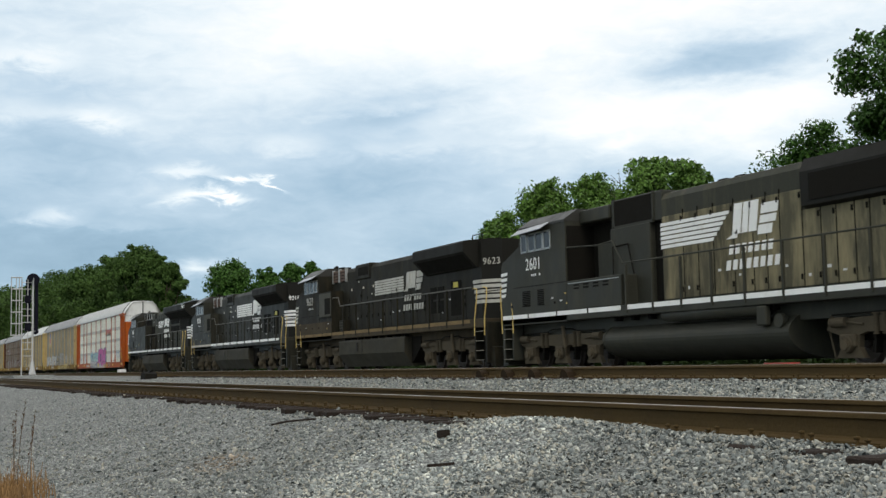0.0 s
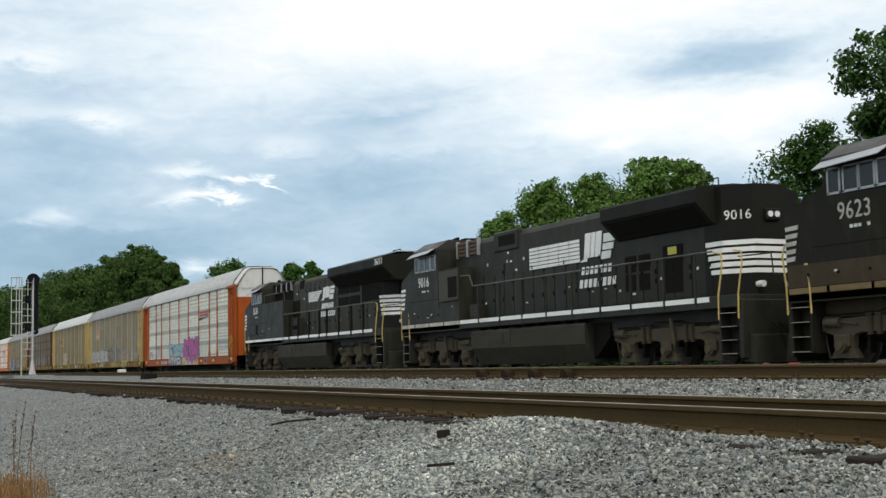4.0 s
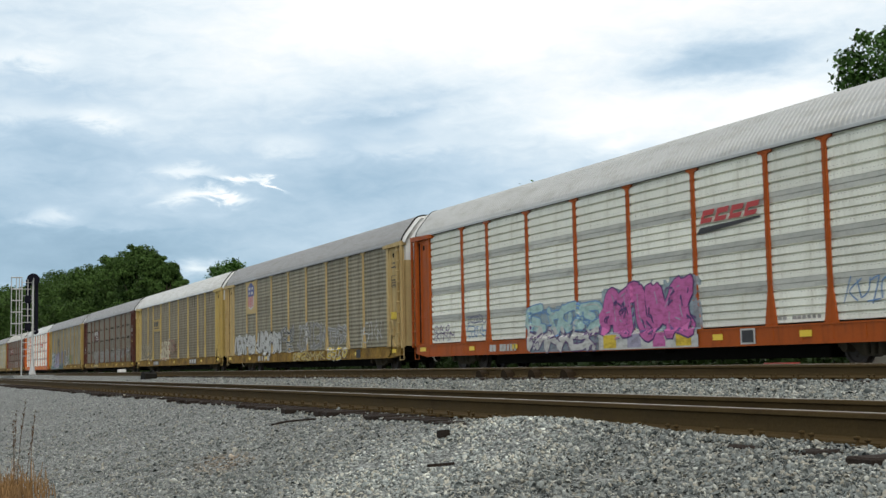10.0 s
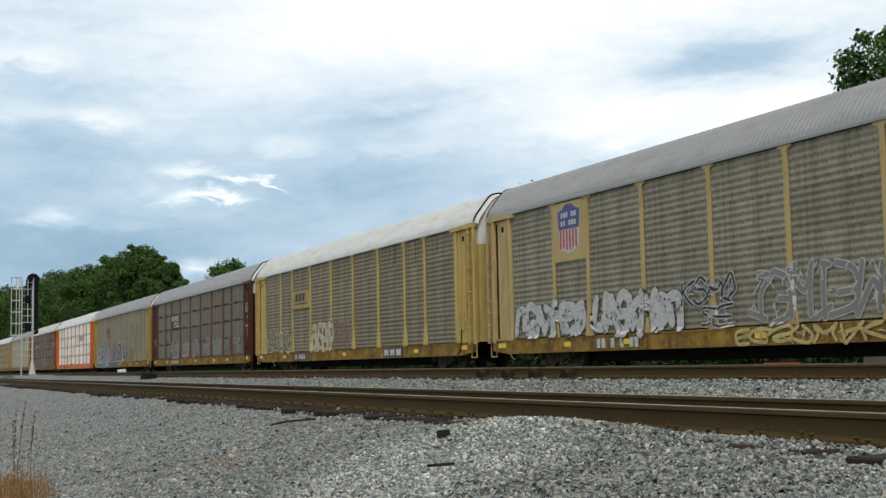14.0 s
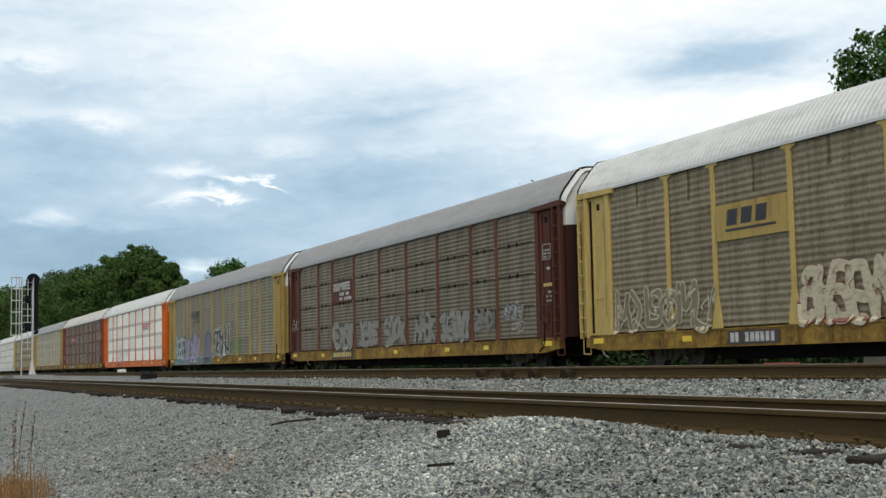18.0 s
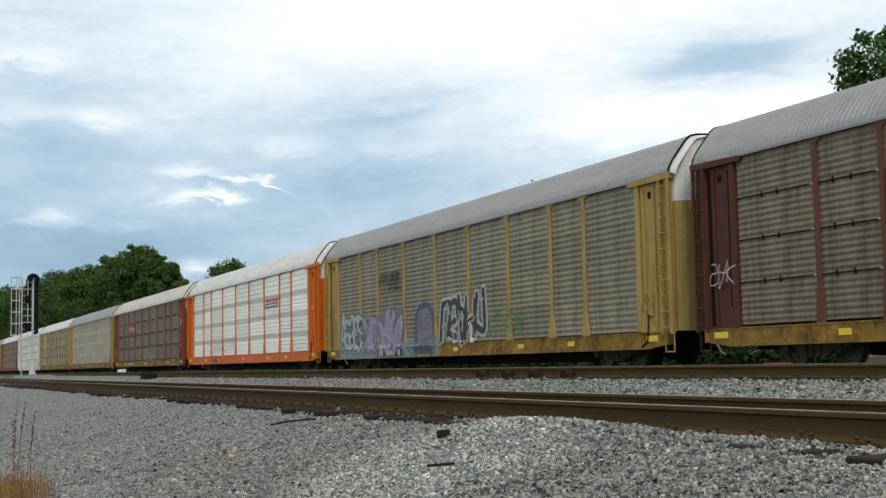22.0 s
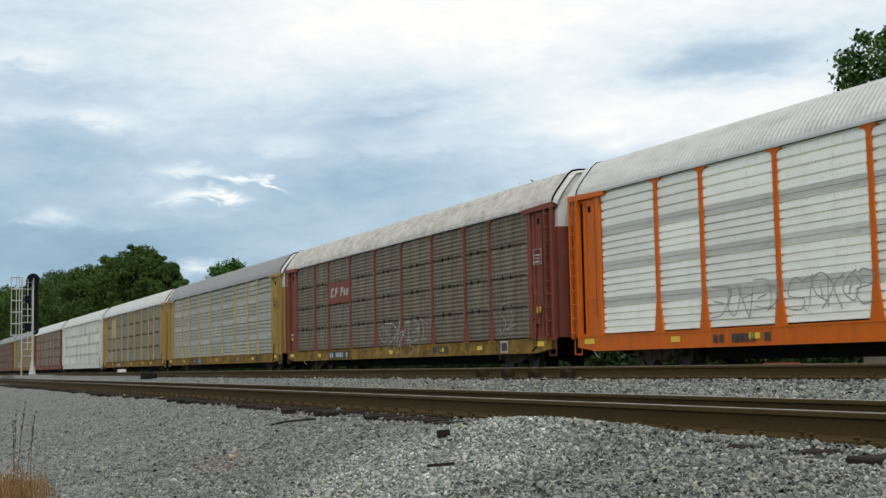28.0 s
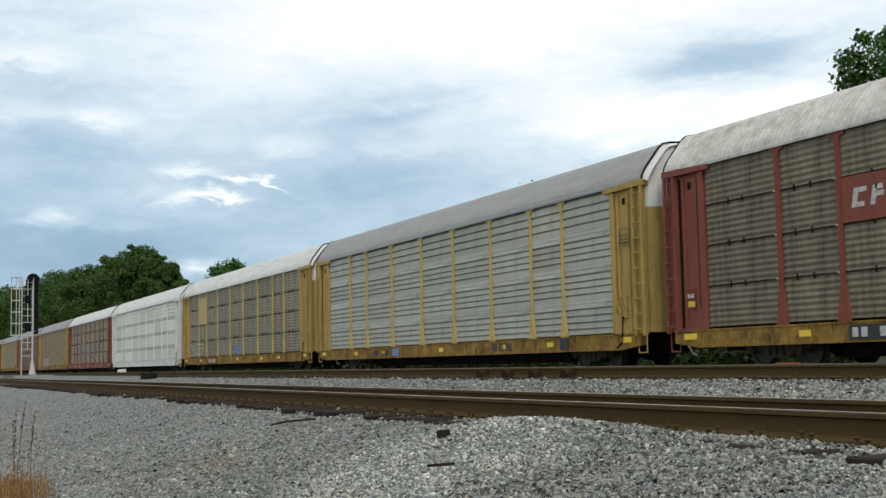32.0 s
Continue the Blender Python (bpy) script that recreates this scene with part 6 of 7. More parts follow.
        part("nose_stripe", Shape().prism([(0.025, z), (0.30 + 0.035 * k, z + 0.015), (0.33 + 0.035 * k, z + 0.115), (0.025, z + 0.095)], "y", -1.512, -1.5), MARK, cab, "white speed stripe")
        part("nose_stripe", Shape().box(0.008, 0.02, -1.45, 1.45, z, z + 0.095), WHITE, cab)
    words(cfg["number"], 0.52, MARK, cab, (2.25, -1.508, 3.22), stretch=0.92, name="road_number", bold=0.0)
    bars(cab, 2.1, 2.75, 2.86, 2.93, WHITE, 5, 3, -1.508)
    # small markings, latches, seams of the side plating
    rng = random.Random(int(cfg["number"]))
    for k in range(4):
        x = rng.uniform(0.6, 5.0)
        part("small_label", Shape().box(x, x + rng.uniform(0.05, 0.16), -1.510, -1.5, 1.9 + 0.1 * k, 1.94 + 0.1 * k), WHITE if k % 3 else SAFETY_YEL, cab)
    for z in (2.55,):
        part("plate_seam", Shape().box(0.9, 4.6, -1.506, -1.5, z, z + 0.015), DARKSTEEL, cab)
    if cfg["kind"] == "new":
        part("louvre", Shape().box(2.25, 2.62, -1.515, -1.5, 2.0, 2.5, 0.004), DARKSTEEL, cab)
        part("plate_seam", Shape().box(3.48, 3.5, -1.506, -1.5, 2.2, 4.2), DARKSTEEL, cab)
    elif cfg["kind"] == "old":
        door = part("cab_door", Shape().box(3.68, 5.34, -1.518, -1.5, 2.47, 3.50, 0.006), GREYDOOR, cab, "grey equipment door")
        part("door_window", Shape().box(4.50, 5.27, -1.53, -1.515, 2.55, 3.27, 0.004), DARKSTEEL, door, "dark door screen")
        part("plate_seam", Shape().box(3.60, 3.63, -1.508, -1.5, 2.2, 3.55), DARKSTEEL, cab)
        part("door_sill", Shape().box(3.68, 5.34, -1.56, -1.5, 2.42, 2.47, 0.01), B, door)
    else:
        for k in range(9):
            part("louvre", Shape().box(1.5, 2.0, -1.52, -1.5, 1.95 + 0.055 * k, 1.98 + 0.055 * k), DARKSTEEL, cab)
            part("louvre", Shape().box(2.5, 2.9, -1.52, -1.5, 1.95 + 0.055 * k, 1.98 + 0.055 * k), DARKSTEEL, cab)
    for k in range(4):
        part("lifting_eye", Shape().tube((0.75 + 0.95 * k, -1.5, 1.98), (0.75 + 0.95 * k, -1.53, 1.98), 0.035, 8), DARKSTEEL, cab)
    # long hood
    x0 = cab_end
    hood_end = 19.4
    top = cfg["top"]
    HW = 0.95
    HP = cfg.get("hood_paint", B)
    hood_start = {"new": 7.42, "old": 4.0, "emd": 8.6}[cfg["kind"]]
    hood = lp("long_hood", extrude_x(hood_profile(HW, top), hood_start, hood_end), cfg.get("hood_top", HP), loco)
    seams = {"new": (7.45, 8.35, 9.58, 10.3, 11.0, 11.75, 12.5, 13.2, 14.0, 14.4, 15.85, 17.3, 18.2, 19.2, 20.0),
             "old": (5.5, 6.3, 7.2, 7.9, 8.6, 9.3, 10.0, 10.7, 11.4, 12.1, 12.8, 13.5, 14.2, 15.0, 15.7, 16.4, 17.1, 17.9, 18.7, 19.6),
             "emd": (8.62, 9.59, 10.24, 10.9, 11.74, 12.48, 12.99, 13.49, 14.28, 14.9, 15.4, 15.98, 16.44, 16.95, 17.5, 18.0, 18.6, 19.2)}[cfg["kind"]]
    for k, (a, b) in enumerate(zip(seams, seams[1:])):
        if emd:
            zt = 3.98 if a < 14.2 else 3.50
        else:
            zt = 4.1 if cfg["kind"] == "new" and a < 14.2 else (3.05, 3.05, 3.4)[k % 3] if a < 14.2 else 2.75
        d = part("hood_door", Shape().box(a + 0.012, b - 0.012, -HW - 0.016, -HW, 1.80, zt, 0.006), HP, hood)
        for z in (1.95, zt - 0.2) if emd else (2.25, zt - 0.25):
            part("latch", Shape().box(b - 0.10, b - 0.045, -HW - 0.04, -HW - 0.012, z, z + 0.13, 0.004), DARKSTEEL, d)
        part("door_seam", Shape().box(b - 0.014, b + 0.014, -HW - 0.022, -HW, 1.80, zt + 0.1), DARKSTEEL, hood)
        if rng.random() < 0.5:
            z = rng.uniform(1.95, 2.6)
            part("small_label", Shape().box(a + 0.15, a + 0.15 + rng.uniform(0.06, 0.16), -HW - 0.022, -HW - 0.015, z, z + rng.uniform(0.03, 0.08)), WHITE, d)
    if emd:
        sb = lp("cab_side_box", Shape().box(4.3, 7.35, -1.5, 1.5, 1.72, 2.56, 0.02), B, loco)
        for k in range(4):
            for j in range(2):
                part("slot", Shape().box(4.75 + 0.55 * k, 5.05 + 0.55 * k, -1.508, -1.5, 2.30 + 0.09 * j, 2.35 + 0.09 * j), DARKSTEEL, sb)
        part("hinge_strip", Shape().box(4.4, 7.25, -1.508, -1.5, 2.47, 2.49), FRAME, sb)
        # near-black wall and core: the recess's shade is put into their colour
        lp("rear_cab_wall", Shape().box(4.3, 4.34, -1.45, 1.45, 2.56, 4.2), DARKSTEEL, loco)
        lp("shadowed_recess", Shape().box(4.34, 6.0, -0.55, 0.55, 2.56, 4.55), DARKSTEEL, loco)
        lp("recess_roof", Shape().box(4.3, 6.0, -1.0, 1.0, 4.25, 4.64, 0.03), B, loco)
        lp("recess_panel", Shape().box(5.2, 5.95, -0.92, -0.6, 2.56, 3.55, 0.01), BLACK_OLIVE, loco)
        ec = lp("electrical_cabinet", Shape().box(6.0, 8.05, -0.98, 0.98, 1.72, 3.92, 0.02).box(6.0, 8.6, -0.93, 0.93, 3.92, 4.72, 0.02), B, loco)
        part("dark_grille", Shape().box(6.22, 8.15, -0.955, -0.92, 3.98, 4.68, 0.005), DARKSTEEL, ec, "dark air intake grille")
        fr = Shape().box(6.14, 6.22, -0.97, -0.92, 3.93, 4.74).box(8.15, 8.22, -0.97, -0.92, 3.93, 4.74).box(6.14, 8.22, -0.97, -0.92, 3.90, 3.98)
        part("grille_frame", fr, B, ec)
        part("cabinet_rail", Shape().path([(6.2, -1.03, 2.5), (6.2, -1.03, 3.4), (7.0, -1.03, 3.42), (7.3, -1.03, 2.5)], 0.02, 6), DARKSTEEL, ec)
        # solid near-black block, painted for the shade in the gap before the hood
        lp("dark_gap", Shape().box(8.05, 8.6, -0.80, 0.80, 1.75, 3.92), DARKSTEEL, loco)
        for k in range(2):
            lp("exhaust_stack", Shape().box(10.2 + 0.7 * k, 10.6 + 0.7 * k, -0.3, 0.3, top - 0.05, top + 0.12, 0.03), DARKSTEEL, loco)
        r0, r1, rt, rb = 14.45, 20.4, 4.62, 3.56
    else:
        r0, r1, rt, rb = cfg["rad"]
        new_kind = cfg["kind"] == "new"
        if new_kind:
            # near-black core carries the shade behind the cab in its colour
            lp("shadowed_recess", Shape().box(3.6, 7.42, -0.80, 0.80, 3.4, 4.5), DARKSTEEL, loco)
            lp("recess_roof", Shape().box(3.6, 7.42, -0.92, 0.92, 4.5, 4.58, 0.02), B, loco)
            lp("recess_rail", Shape().path([(3.65, -1.42, 3.57), (3.65, -1.42, 3.98), (7.3, -1.42, 3.98), (7.35, -1.42, 3.57)], 0.018, 6), RAILGREY, loco)
        for a, b in ((4.2, 5.0), (5.2, 6.0), (6.1, 6.8)) if new_kind else ((4.3, 5.1), (5.22, 6.0)):
            z0, z1 = (4.12, 4.48) if new_kind else (4.0, 4.5)
            y0 = -0.90 if new_kind else -1.02
            g = part("brake_grid", Shape().box(a, b, y0, y0 + 0.12, z0, z1, 0.01), DARKSTEEL if new_kind else GRID, hood, "dark brake resistor grid" if new_kind else "rusty brake resistor grid")
            for j in range(3):
                z = z0 + (0.09 + 0.12 * j) * (z1 - z0) / 0.45
                part("slat", Shape().box(a + 0.05, b - 0.05, y0 - 0.015, y0, z, z + 0.03), DARKSTEEL, g)
            for e in (a - 0.05, b):
                part("grid_frame", Shape().box(e, e + 0.05, y0 - 0.03, y0 + 0.1, z0 - 0.05, z1 + 0.05), FRAME, g, "pale metal frame")
        if new_kind:
            part("air_intake", Shape().box(8.55, 9.2, -0.97, -0.9, 4.02, 4.45, 0.01), DARKSTEEL, hood, "dark air intake grille")
            part("control_box", Shape().box(7.46, 8.5, -1.02, -0.95, 2.70, 3.50, 0.01), DARKSTEEL, hood)
            part("sand_box", Shape().box(8.35, 9.2, -1.30, -0.95, 1.75, 2.62, 0.02), B, hood)
            part("box_slot", Shape().box(8.4, 9.15, -1.312, -1.3, 2.05, 2.25, 0.003), DARKSTEEL, hood)
            for k, x in enumerate((14.45, 15.9)):
                for z in (3.42, 2.92):
                    part("engine_screen", Shape().box(x, x + 1.3, -HW - 0.024, -HW, z, z + 0.36, 0.004), DARKSTEEL, hood, "dark engine room screen")
            part("engine_screen", Shape().box(17.5, 20.0, -HW - 0.024, -HW, 2.95, 3.95, 0.004), DARKSTEEL, hood, "dark engine room screen")
        else:
            part("blower_duct", Shape().box(7.2, 9.0, -1.0, 1.0, 3.9, top + 0.02, 0.05), B, hood)
            part("intake_screen", Shape().box(7.6, 8.8, -1.012, -1.0, 4.08, top - 0.12, 0.004), DARKSTEEL, hood)
            sb = part("sand_box", Shape().box(5.7, 6.4, -1.25, -0.95, 1.75, 2.25, 0.02), B, hood)
            for k in range(3):
                part("step_slot", Shape().box(5.76, 6.34, -1.262, -1.25, 1.86 + 0.12 * k, 1.92 + 0.12 * k), GREYDOOR, sb)
            for k, x in enumerate((15.5, 16.2)):
                for z in (2.10, 2.62):
                    part("engine_screen", Shape().box(x, x + 0.55, -HW - 0.024, -HW, z, z + 0.45, 0.004), DARKSTEEL, hood, "dark engine room screen")
            part("hood_opening", Shape().box(17.4, 18.3, -HW - 0.024, -HW, 1.95, 3.2, 0.004), DARKSTEEL, hood, "dark open engine door")
            part("warning_label", Shape().box(17.65, 18.05, -HW - 0.032, -HW - 0.02, 2.95, 3.15), LABEL_YEL, hood, "yellow warning label")
            for x in (6.6, 8.1, 9.3):
                part("small_label", Shape().box(x, x + 0.08, -HW - 0.022, -HW, 3.50, 3.60), WHITE_DIRTY, hood)
        for k in range(3):
            x = rng.uniform(7.5, 9.5)
            part("small_label", Shape().box(x, x + 0.10, -HW - 0.03, -HW - 0.012, 3.2 + 0.3 * k, 3.26 + 0.3 * k), MARK, hood)
    wing = [(-0.94, rb - 0.5), (-1.05, rb - 0.46), (-1.50, rb), (-1.55, rb + 0.05), (-1.55, rt - 0.06), (-1.50, rt), (-0.4, rt + 0.12), (0.4, rt + 0.12), (1.50, rt), (1.55, rt - 0.06), (1.55, rb + 0.05), (1.50, rb), (1.05, rb - 0.46), (0.94, rb - 0.5)]
    if emd:
        wing = [(-0.95, rb - 0.06), (-1.12, rb), (-1.14, rt - 0.3), (-1.0, rt), (-0.4, rt + 0.08), (0.4, rt + 0.08), (1.0, rt), (1.14, rt - 0.3), (1.12, rb), (0.95, rb - 0.06)]
    rad = lp("radiator_housing", extrude_x(wing, r0, r1), BLACKTOP, loco, "dark flared radiator housing")
    if not emd:
        part("radiator_screen", Shape().add([(r0 + 0.2, -1.09, rb - 0.43), (r1 - 0.2, -1.09, rb - 0.43), (r1 - 0.2, -1.48, rb - 0.03), (r0 + 0.2, -1.48, rb - 0.03)], [(0, 1, 2, 3)]), DARKSTEEL, rad)
    else:
        part("radiator_screen", Shape().box(r0 + 0.3, r1 - 0.3, -1.15, -1.13, rb + 0.1, rt - 0.36, 0.004), DARKSTEEL, rad)
    if cfg["kind"] == "new":
        part("roof_walk", Shape().prism([(r0 + 0.1, rt + 0.12), (r1, rt + 0.16), (r1, rt + 0.2), (r0 + 0.1, rt + 0.16)], "y", -0.9, 0.9), VISOR, rad, "pale roof screens")
        part("nose_slope", Shape().prism([(r0 - 1.2, top), (r0, top), (r0, rt)], "y", -0.9, 0.9), BLACKTOP, rad)
    # chamfered rear end with stripes, number and lights
    re = lp("rear_wall", Shape().prism([(19.3, -0.97), (20.05, -0.97), (20.72, -0.50), (20.72, 0.50), (20.05, 0.97), (19.3, 0.97)], "z", 1.72, cfg["rear_top"]), BLACKTOP, loco)
    for k in range(5):
        z = 2.28 + 0.175 * k
        part("rear_stripe", Shape().box((19.86 if cfg["kind"] == "new" else 19.55) - 0.05 * k, 20.05, -0.984, -0.97, z, z + 0.115), MARK, re, "white speed stripe")
        part("rear_stripe", Shape().prism([(20.05, -0.984), (20.732, -0.506), (20.722, -0.496), (20.045, -0.972)], "z", z, z + 0.115), MARK, re)
        part("rear_stripe", Shape().box(20.72, 20.732, -0.5, 0.5, z, z + 0.115), MARK, re)
    if not emd:
        if cfg["kind"] == "old":
            words(cfg["number"], 0.33, MARK, re, (20.395, -0.752, 3.70), (radians(90), 0, math.atan2(0.47, 0.67)), stretch=1.0, name="road_number")
        else:
            words(cfg["number"], 0.36, MARK, re, (21.12, -1.562, 4.38), stretch=1.25, name="road_number")
            words(cfg["number"], 0.36, MARK, re, (21.61, 0.85, 4.27), (radians(90), 0, radians(90)), name="road_number")
    hl = part("headlight", Shape().box(20.71, 20.82, -0.22, 0.22, 3.55, 3.85, 0.03), BLACKTOP, re)
    for dy in (-0.1, 0.1):
        part("lens", Shape().tube((20.82, dy, 3.7), (20.84, dy, 3.7), 0.075, 12), LENS, hl, "clear headlight lens")
    for dy in (-0.45, 0.45):
        part("marker_light", Shape().tube((20.71, dy, 2.0), (20.92, dy, 2.0), 0.08, 12), LENS, re)
    # speed stripes and emblem on the hood
    y = -HW - 0.03
    sx0, sx1, sz0, sz1 = cfg["logo"]
    rows = 6
    for k in range(rows):
        z = sz0 + (sz1 - sz0) * k / rows
        if cfg["kind"] == "old":
            for j in range(5):
                a = sx0 + (sx1 - sx0) * j / 5
                part("speed_stripe", Shape().box(a + 0.02, a + (sx1 - sx0) / 5 - 0.025, y, y + 0.02, z, z + (sz1 - sz0) / rows * 0.78), MARK, hood, "white speed stripe")
        else:
            part("speed_stripe", Shape().prism(slant(sx0, sx1 - 0.55 + 0.13 * k, z, z + (sz1 - sz0) / rows * 0.72, 0.04), "y", y, y + 0.02), MARK, hood, "white speed stripe")
    ex = sx1 + 0.12
    zz0, zz1 = sz0 - 0.02, sz1 + 0.10
    part("emblem_shape", Shape().prism([(ex - 0.12, zz0), (ex + 0.30, zz0), (ex + 0.34, zz0 + 0.22), (ex + 0.20, zz0 + 0.12)], "y", y, y + 0.02), MARK, hood, "white emblem")
    for q0, q1 in ((0.12, 0.44), (0.49, 0.71), (0.76, 1.06)):
        part("emblem_shape", Shape().prism(slant(ex + q0, ex + q1, zz0 + 0.1, zz1, 0.12), "y", y, y + 0.02), MARK, hood, "white emblem")
    for z0, z1, q0, q1 in ((0.0, 0.22, 1.10, 1.62), (0.26, 0.44, 1.18, 1.78), (0.48, 0.72, 1.24, 1.86)):
        part("emblem_shape", Shape().prism(slant(ex + q0, ex + q1, zz0 + z0, min(zz0 + z1, zz1), 0.05), "y", y, y + 0.02), MARK, hood)
    for n, q0, q1, z0, z1 in ((7, -0.05, 1.72, -0.40, -0.17), (8, -0.18, 1.95, -0.78, -0.54)):
        step = (q1 - q0) / n
        for k in range(n):
            a = ex + q0 + step * k
            part("lettering_bar", Shape().prism(slant(a, a + step * 0.62, sz0 + z0, sz0 + z1, 0.05), "y", y, y + 0.02), MARK, hood)
    # walkway handrail with stanchions
    pw = 0.07 if cfg["kind"] == "new" else 0.03
    part("handrail", Shape().path([(cab_end + 0.1, -1.47, 3.25), (cab_end + 0.85, -1.47, 3.22), (cab_end + 1.1, -1.47, 2.84), (20.3, -1.47, 2.80)] if cfg["kind"] == "old" else [(cab_end, -1.47, 2.84), (20.3, -1.47, 2.80)] if not emd else [(4.35, -1.47, 3.55), (6.1, -1.47, 3.45), (6.9, -1.47, 3.5), (7.4, -1.47, 2.85), (20.3, -1.47, 2.80)], 0.022, 6), B if emd else RAILGREY, sill)
    for x in cfg["posts"]:
        part("stanchion", Shape().box(x - pw, x + pw, -1.53, -1.46, 1.5, 2.8, 0.008), DARKSTEEL if cfg["kind"] == "new" else B, sill)
    part("handrail", Shape().path([(cab_end, 1.47, 2.8), (20.3, 1.47, 2.8)], 0.022, 6), B, sill)
    for x in cfg["posts"]:
        part("stanchion", Shape().tube((x, 1.48, 1.6), (x, 1.48, 2.8), 0.022, 6), B, sill)
    # roof fittings
    lp("horn", Shape().tube((2.6, -0.3, 4.72), (2.6, -0.3, 4.84), 0.03, 6).tube((2.3, -0.3, 4.84), (2.75, -0.3, 4.84), 0.035, 8, 0.07), DARKSTEEL, loco)
    lp("antenna_dome", Shape().box(3.2, 3.6, -0.4, 0.1, 4.70, 4.78, 0.02), DARKSTEEL, loco)
    lp("lifting_rail", Shape().path([(r1 - 1.0, -0.7, rt + 0.05), (r1 - 1.0, -0.7, rt + 0.28), (r1 - 0.2, -0.7, rt + 0.28), (r1 - 0.2, -0.7, rt + 0.05)], 0.018, 6), B, loco)
    return loco


MARK_DIRTY = mat("grimy_white_marking", (0.46, 0.45, 0.40), 0.6, var=0.2, scale=2, fine=20, grime=(0.22, 0.20, 0.15), grime_amt=0.45)
LOCO_WHITE = mat("clean_white_marking", (0.82, 0.82, 0.79), 0.55, var=0.10, scale=2, fine=20, grime=(0.5, 0.47, 0.40), grime_amt=0.25)
DUSTED = mat("dust_browned_black_paint", (0.052, 0.041, 0.026), 0.75, var=0.35, scale=1.5, fine=25, grime=(0.085, 0.066, 0.040), grime_amt=0.5, streak=(1.5, 1.5, 0.5), spec=0.1)
TANK = mat("dusty_tank_paint", (0.0315, 0.02925, 0.02025), 0.75, var=0.25, scale=1.0, fine=20, grime=(0.051, 0.045, 0.03), grime_amt=0.6, streak=(0.7, 1.5, 1.0), spec=0.2)
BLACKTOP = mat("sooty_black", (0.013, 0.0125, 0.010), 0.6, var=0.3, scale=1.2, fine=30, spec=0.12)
STRIPE_BROWN = mat("brown_stained_stripe", (0.19, 0.135, 0.066), 0.75, var=0.3, scale=2, fine=20, grime=(0.09, 0.066, 0.036), grime_amt=0.5, streak=(0.8, 1, 2), spec=0.1)
STEP_EDGE = mat("worn_step_edge", (0.24, 0.22, 0.17), 0.7, var=0.3, scale=4)
LABEL_YEL = mat("yellow_label", (0.55, 0.47, 0.06), 0.5, var=0.1)
VISOR = mat("pale_grey_visor", (0.33, 0.34, 0.36), 0.4, 0.3, var=0.12)
ROOFCAB = mat("cab_roof_paint", (0.034, 0.033, 0.029), 0.5, var=0.25, scale=2, fine=30, spec=0.25)
FRAME = mat("aluminium_frame", (0.38, 0.39, 0.38), 0.4, 0.5, var=0.15)
GREYDOOR = mat("grey_door_paint", (0.060, 0.058, 0.044), 0.6, var=0.2, scale=2, spec=0.15)
GRID = mat("rusty_grid", (0.10, 0.055, 0.035), 0.7, var=0.4, scale=4)
RAILGREY = mat("worn_handrail", (0.075, 0.073, 0.062), 0.5, var=0.3)
LENS = mat("clear_lens", (0.75, 0.76, 0.74), 0.1, var=0.05)

POSTS_NEW = (8.44, 9.92, 11.65, 13.21, 14.29, 15.95, 17.6, 19.1)
POSTS_OLD = (7.0, 8.6, 10.2, 11.8, 13.4, 15.0, 16.6, 18.2, 19.6)
LOCO_KINDS = [
    (dict(number="3651", kind="new", emd=False, dirty=False, paint=BLACK_DULL, hood_paint=HOOD_OLIVE, cab_end=7.42, posts=POSTS_NEW, top=4.55, rad=(14.6, 21.6, 4.60, 4.17), rear_top=4.1, logo=(9.95, 11.9, 3.32, 3.80),
          label="clean black diesel locomotive with a huge flared radiator and white stripes"), -24.0),
    (dict(number="9016", kind="old", emd=False, dirty=False, paint=BLACK_DULL, cab_end=5.4, posts=POSTS_OLD, top=4.55, rad=(15.2, 19.8, 4.45, 4.02), rear_top=4.45, logo=(9.75, 13.0, 3.14, 3.84),
          label="black diesel locomotive with white stripe grid on its hood"), -0.55),
    (dict(number="9623", kind="old", emd=False, dirty=True, paint=BLACK, cab_end=5.4, posts=POSTS_OLD, top=4.55, rad=(15.2, 19.8, 4.45, 4.02), rear_top=4.45, logo=(9.55, 12.8, 3.12, 3.74),
          label="dusty black diesel locomotive with brown-stained sill stripe"), 22.55),
    (dict(number="2601", kind="emd", emd=True, dirty=False, paint=BLACK_OLIVE, hood_paint=BLACK_TAN, hood_top=HOOD_OLIVE, cab_end=7.35, posts=(7.6, 8.9, 10.2, 11.5, 12.8, 14.2, 15.6, 17.0, 18.4, 19.7), top=4.66, rear_top=4.5, logo=(8.55, 11.45, 3.13, 3.84),
          label="black diesel locomotive with a sun-bleached tan hood and round tank"), 45.2),
]
LOCOS = [(locomotive(cfg), x + 10.65) for cfg, x in LOCO_KINDS]


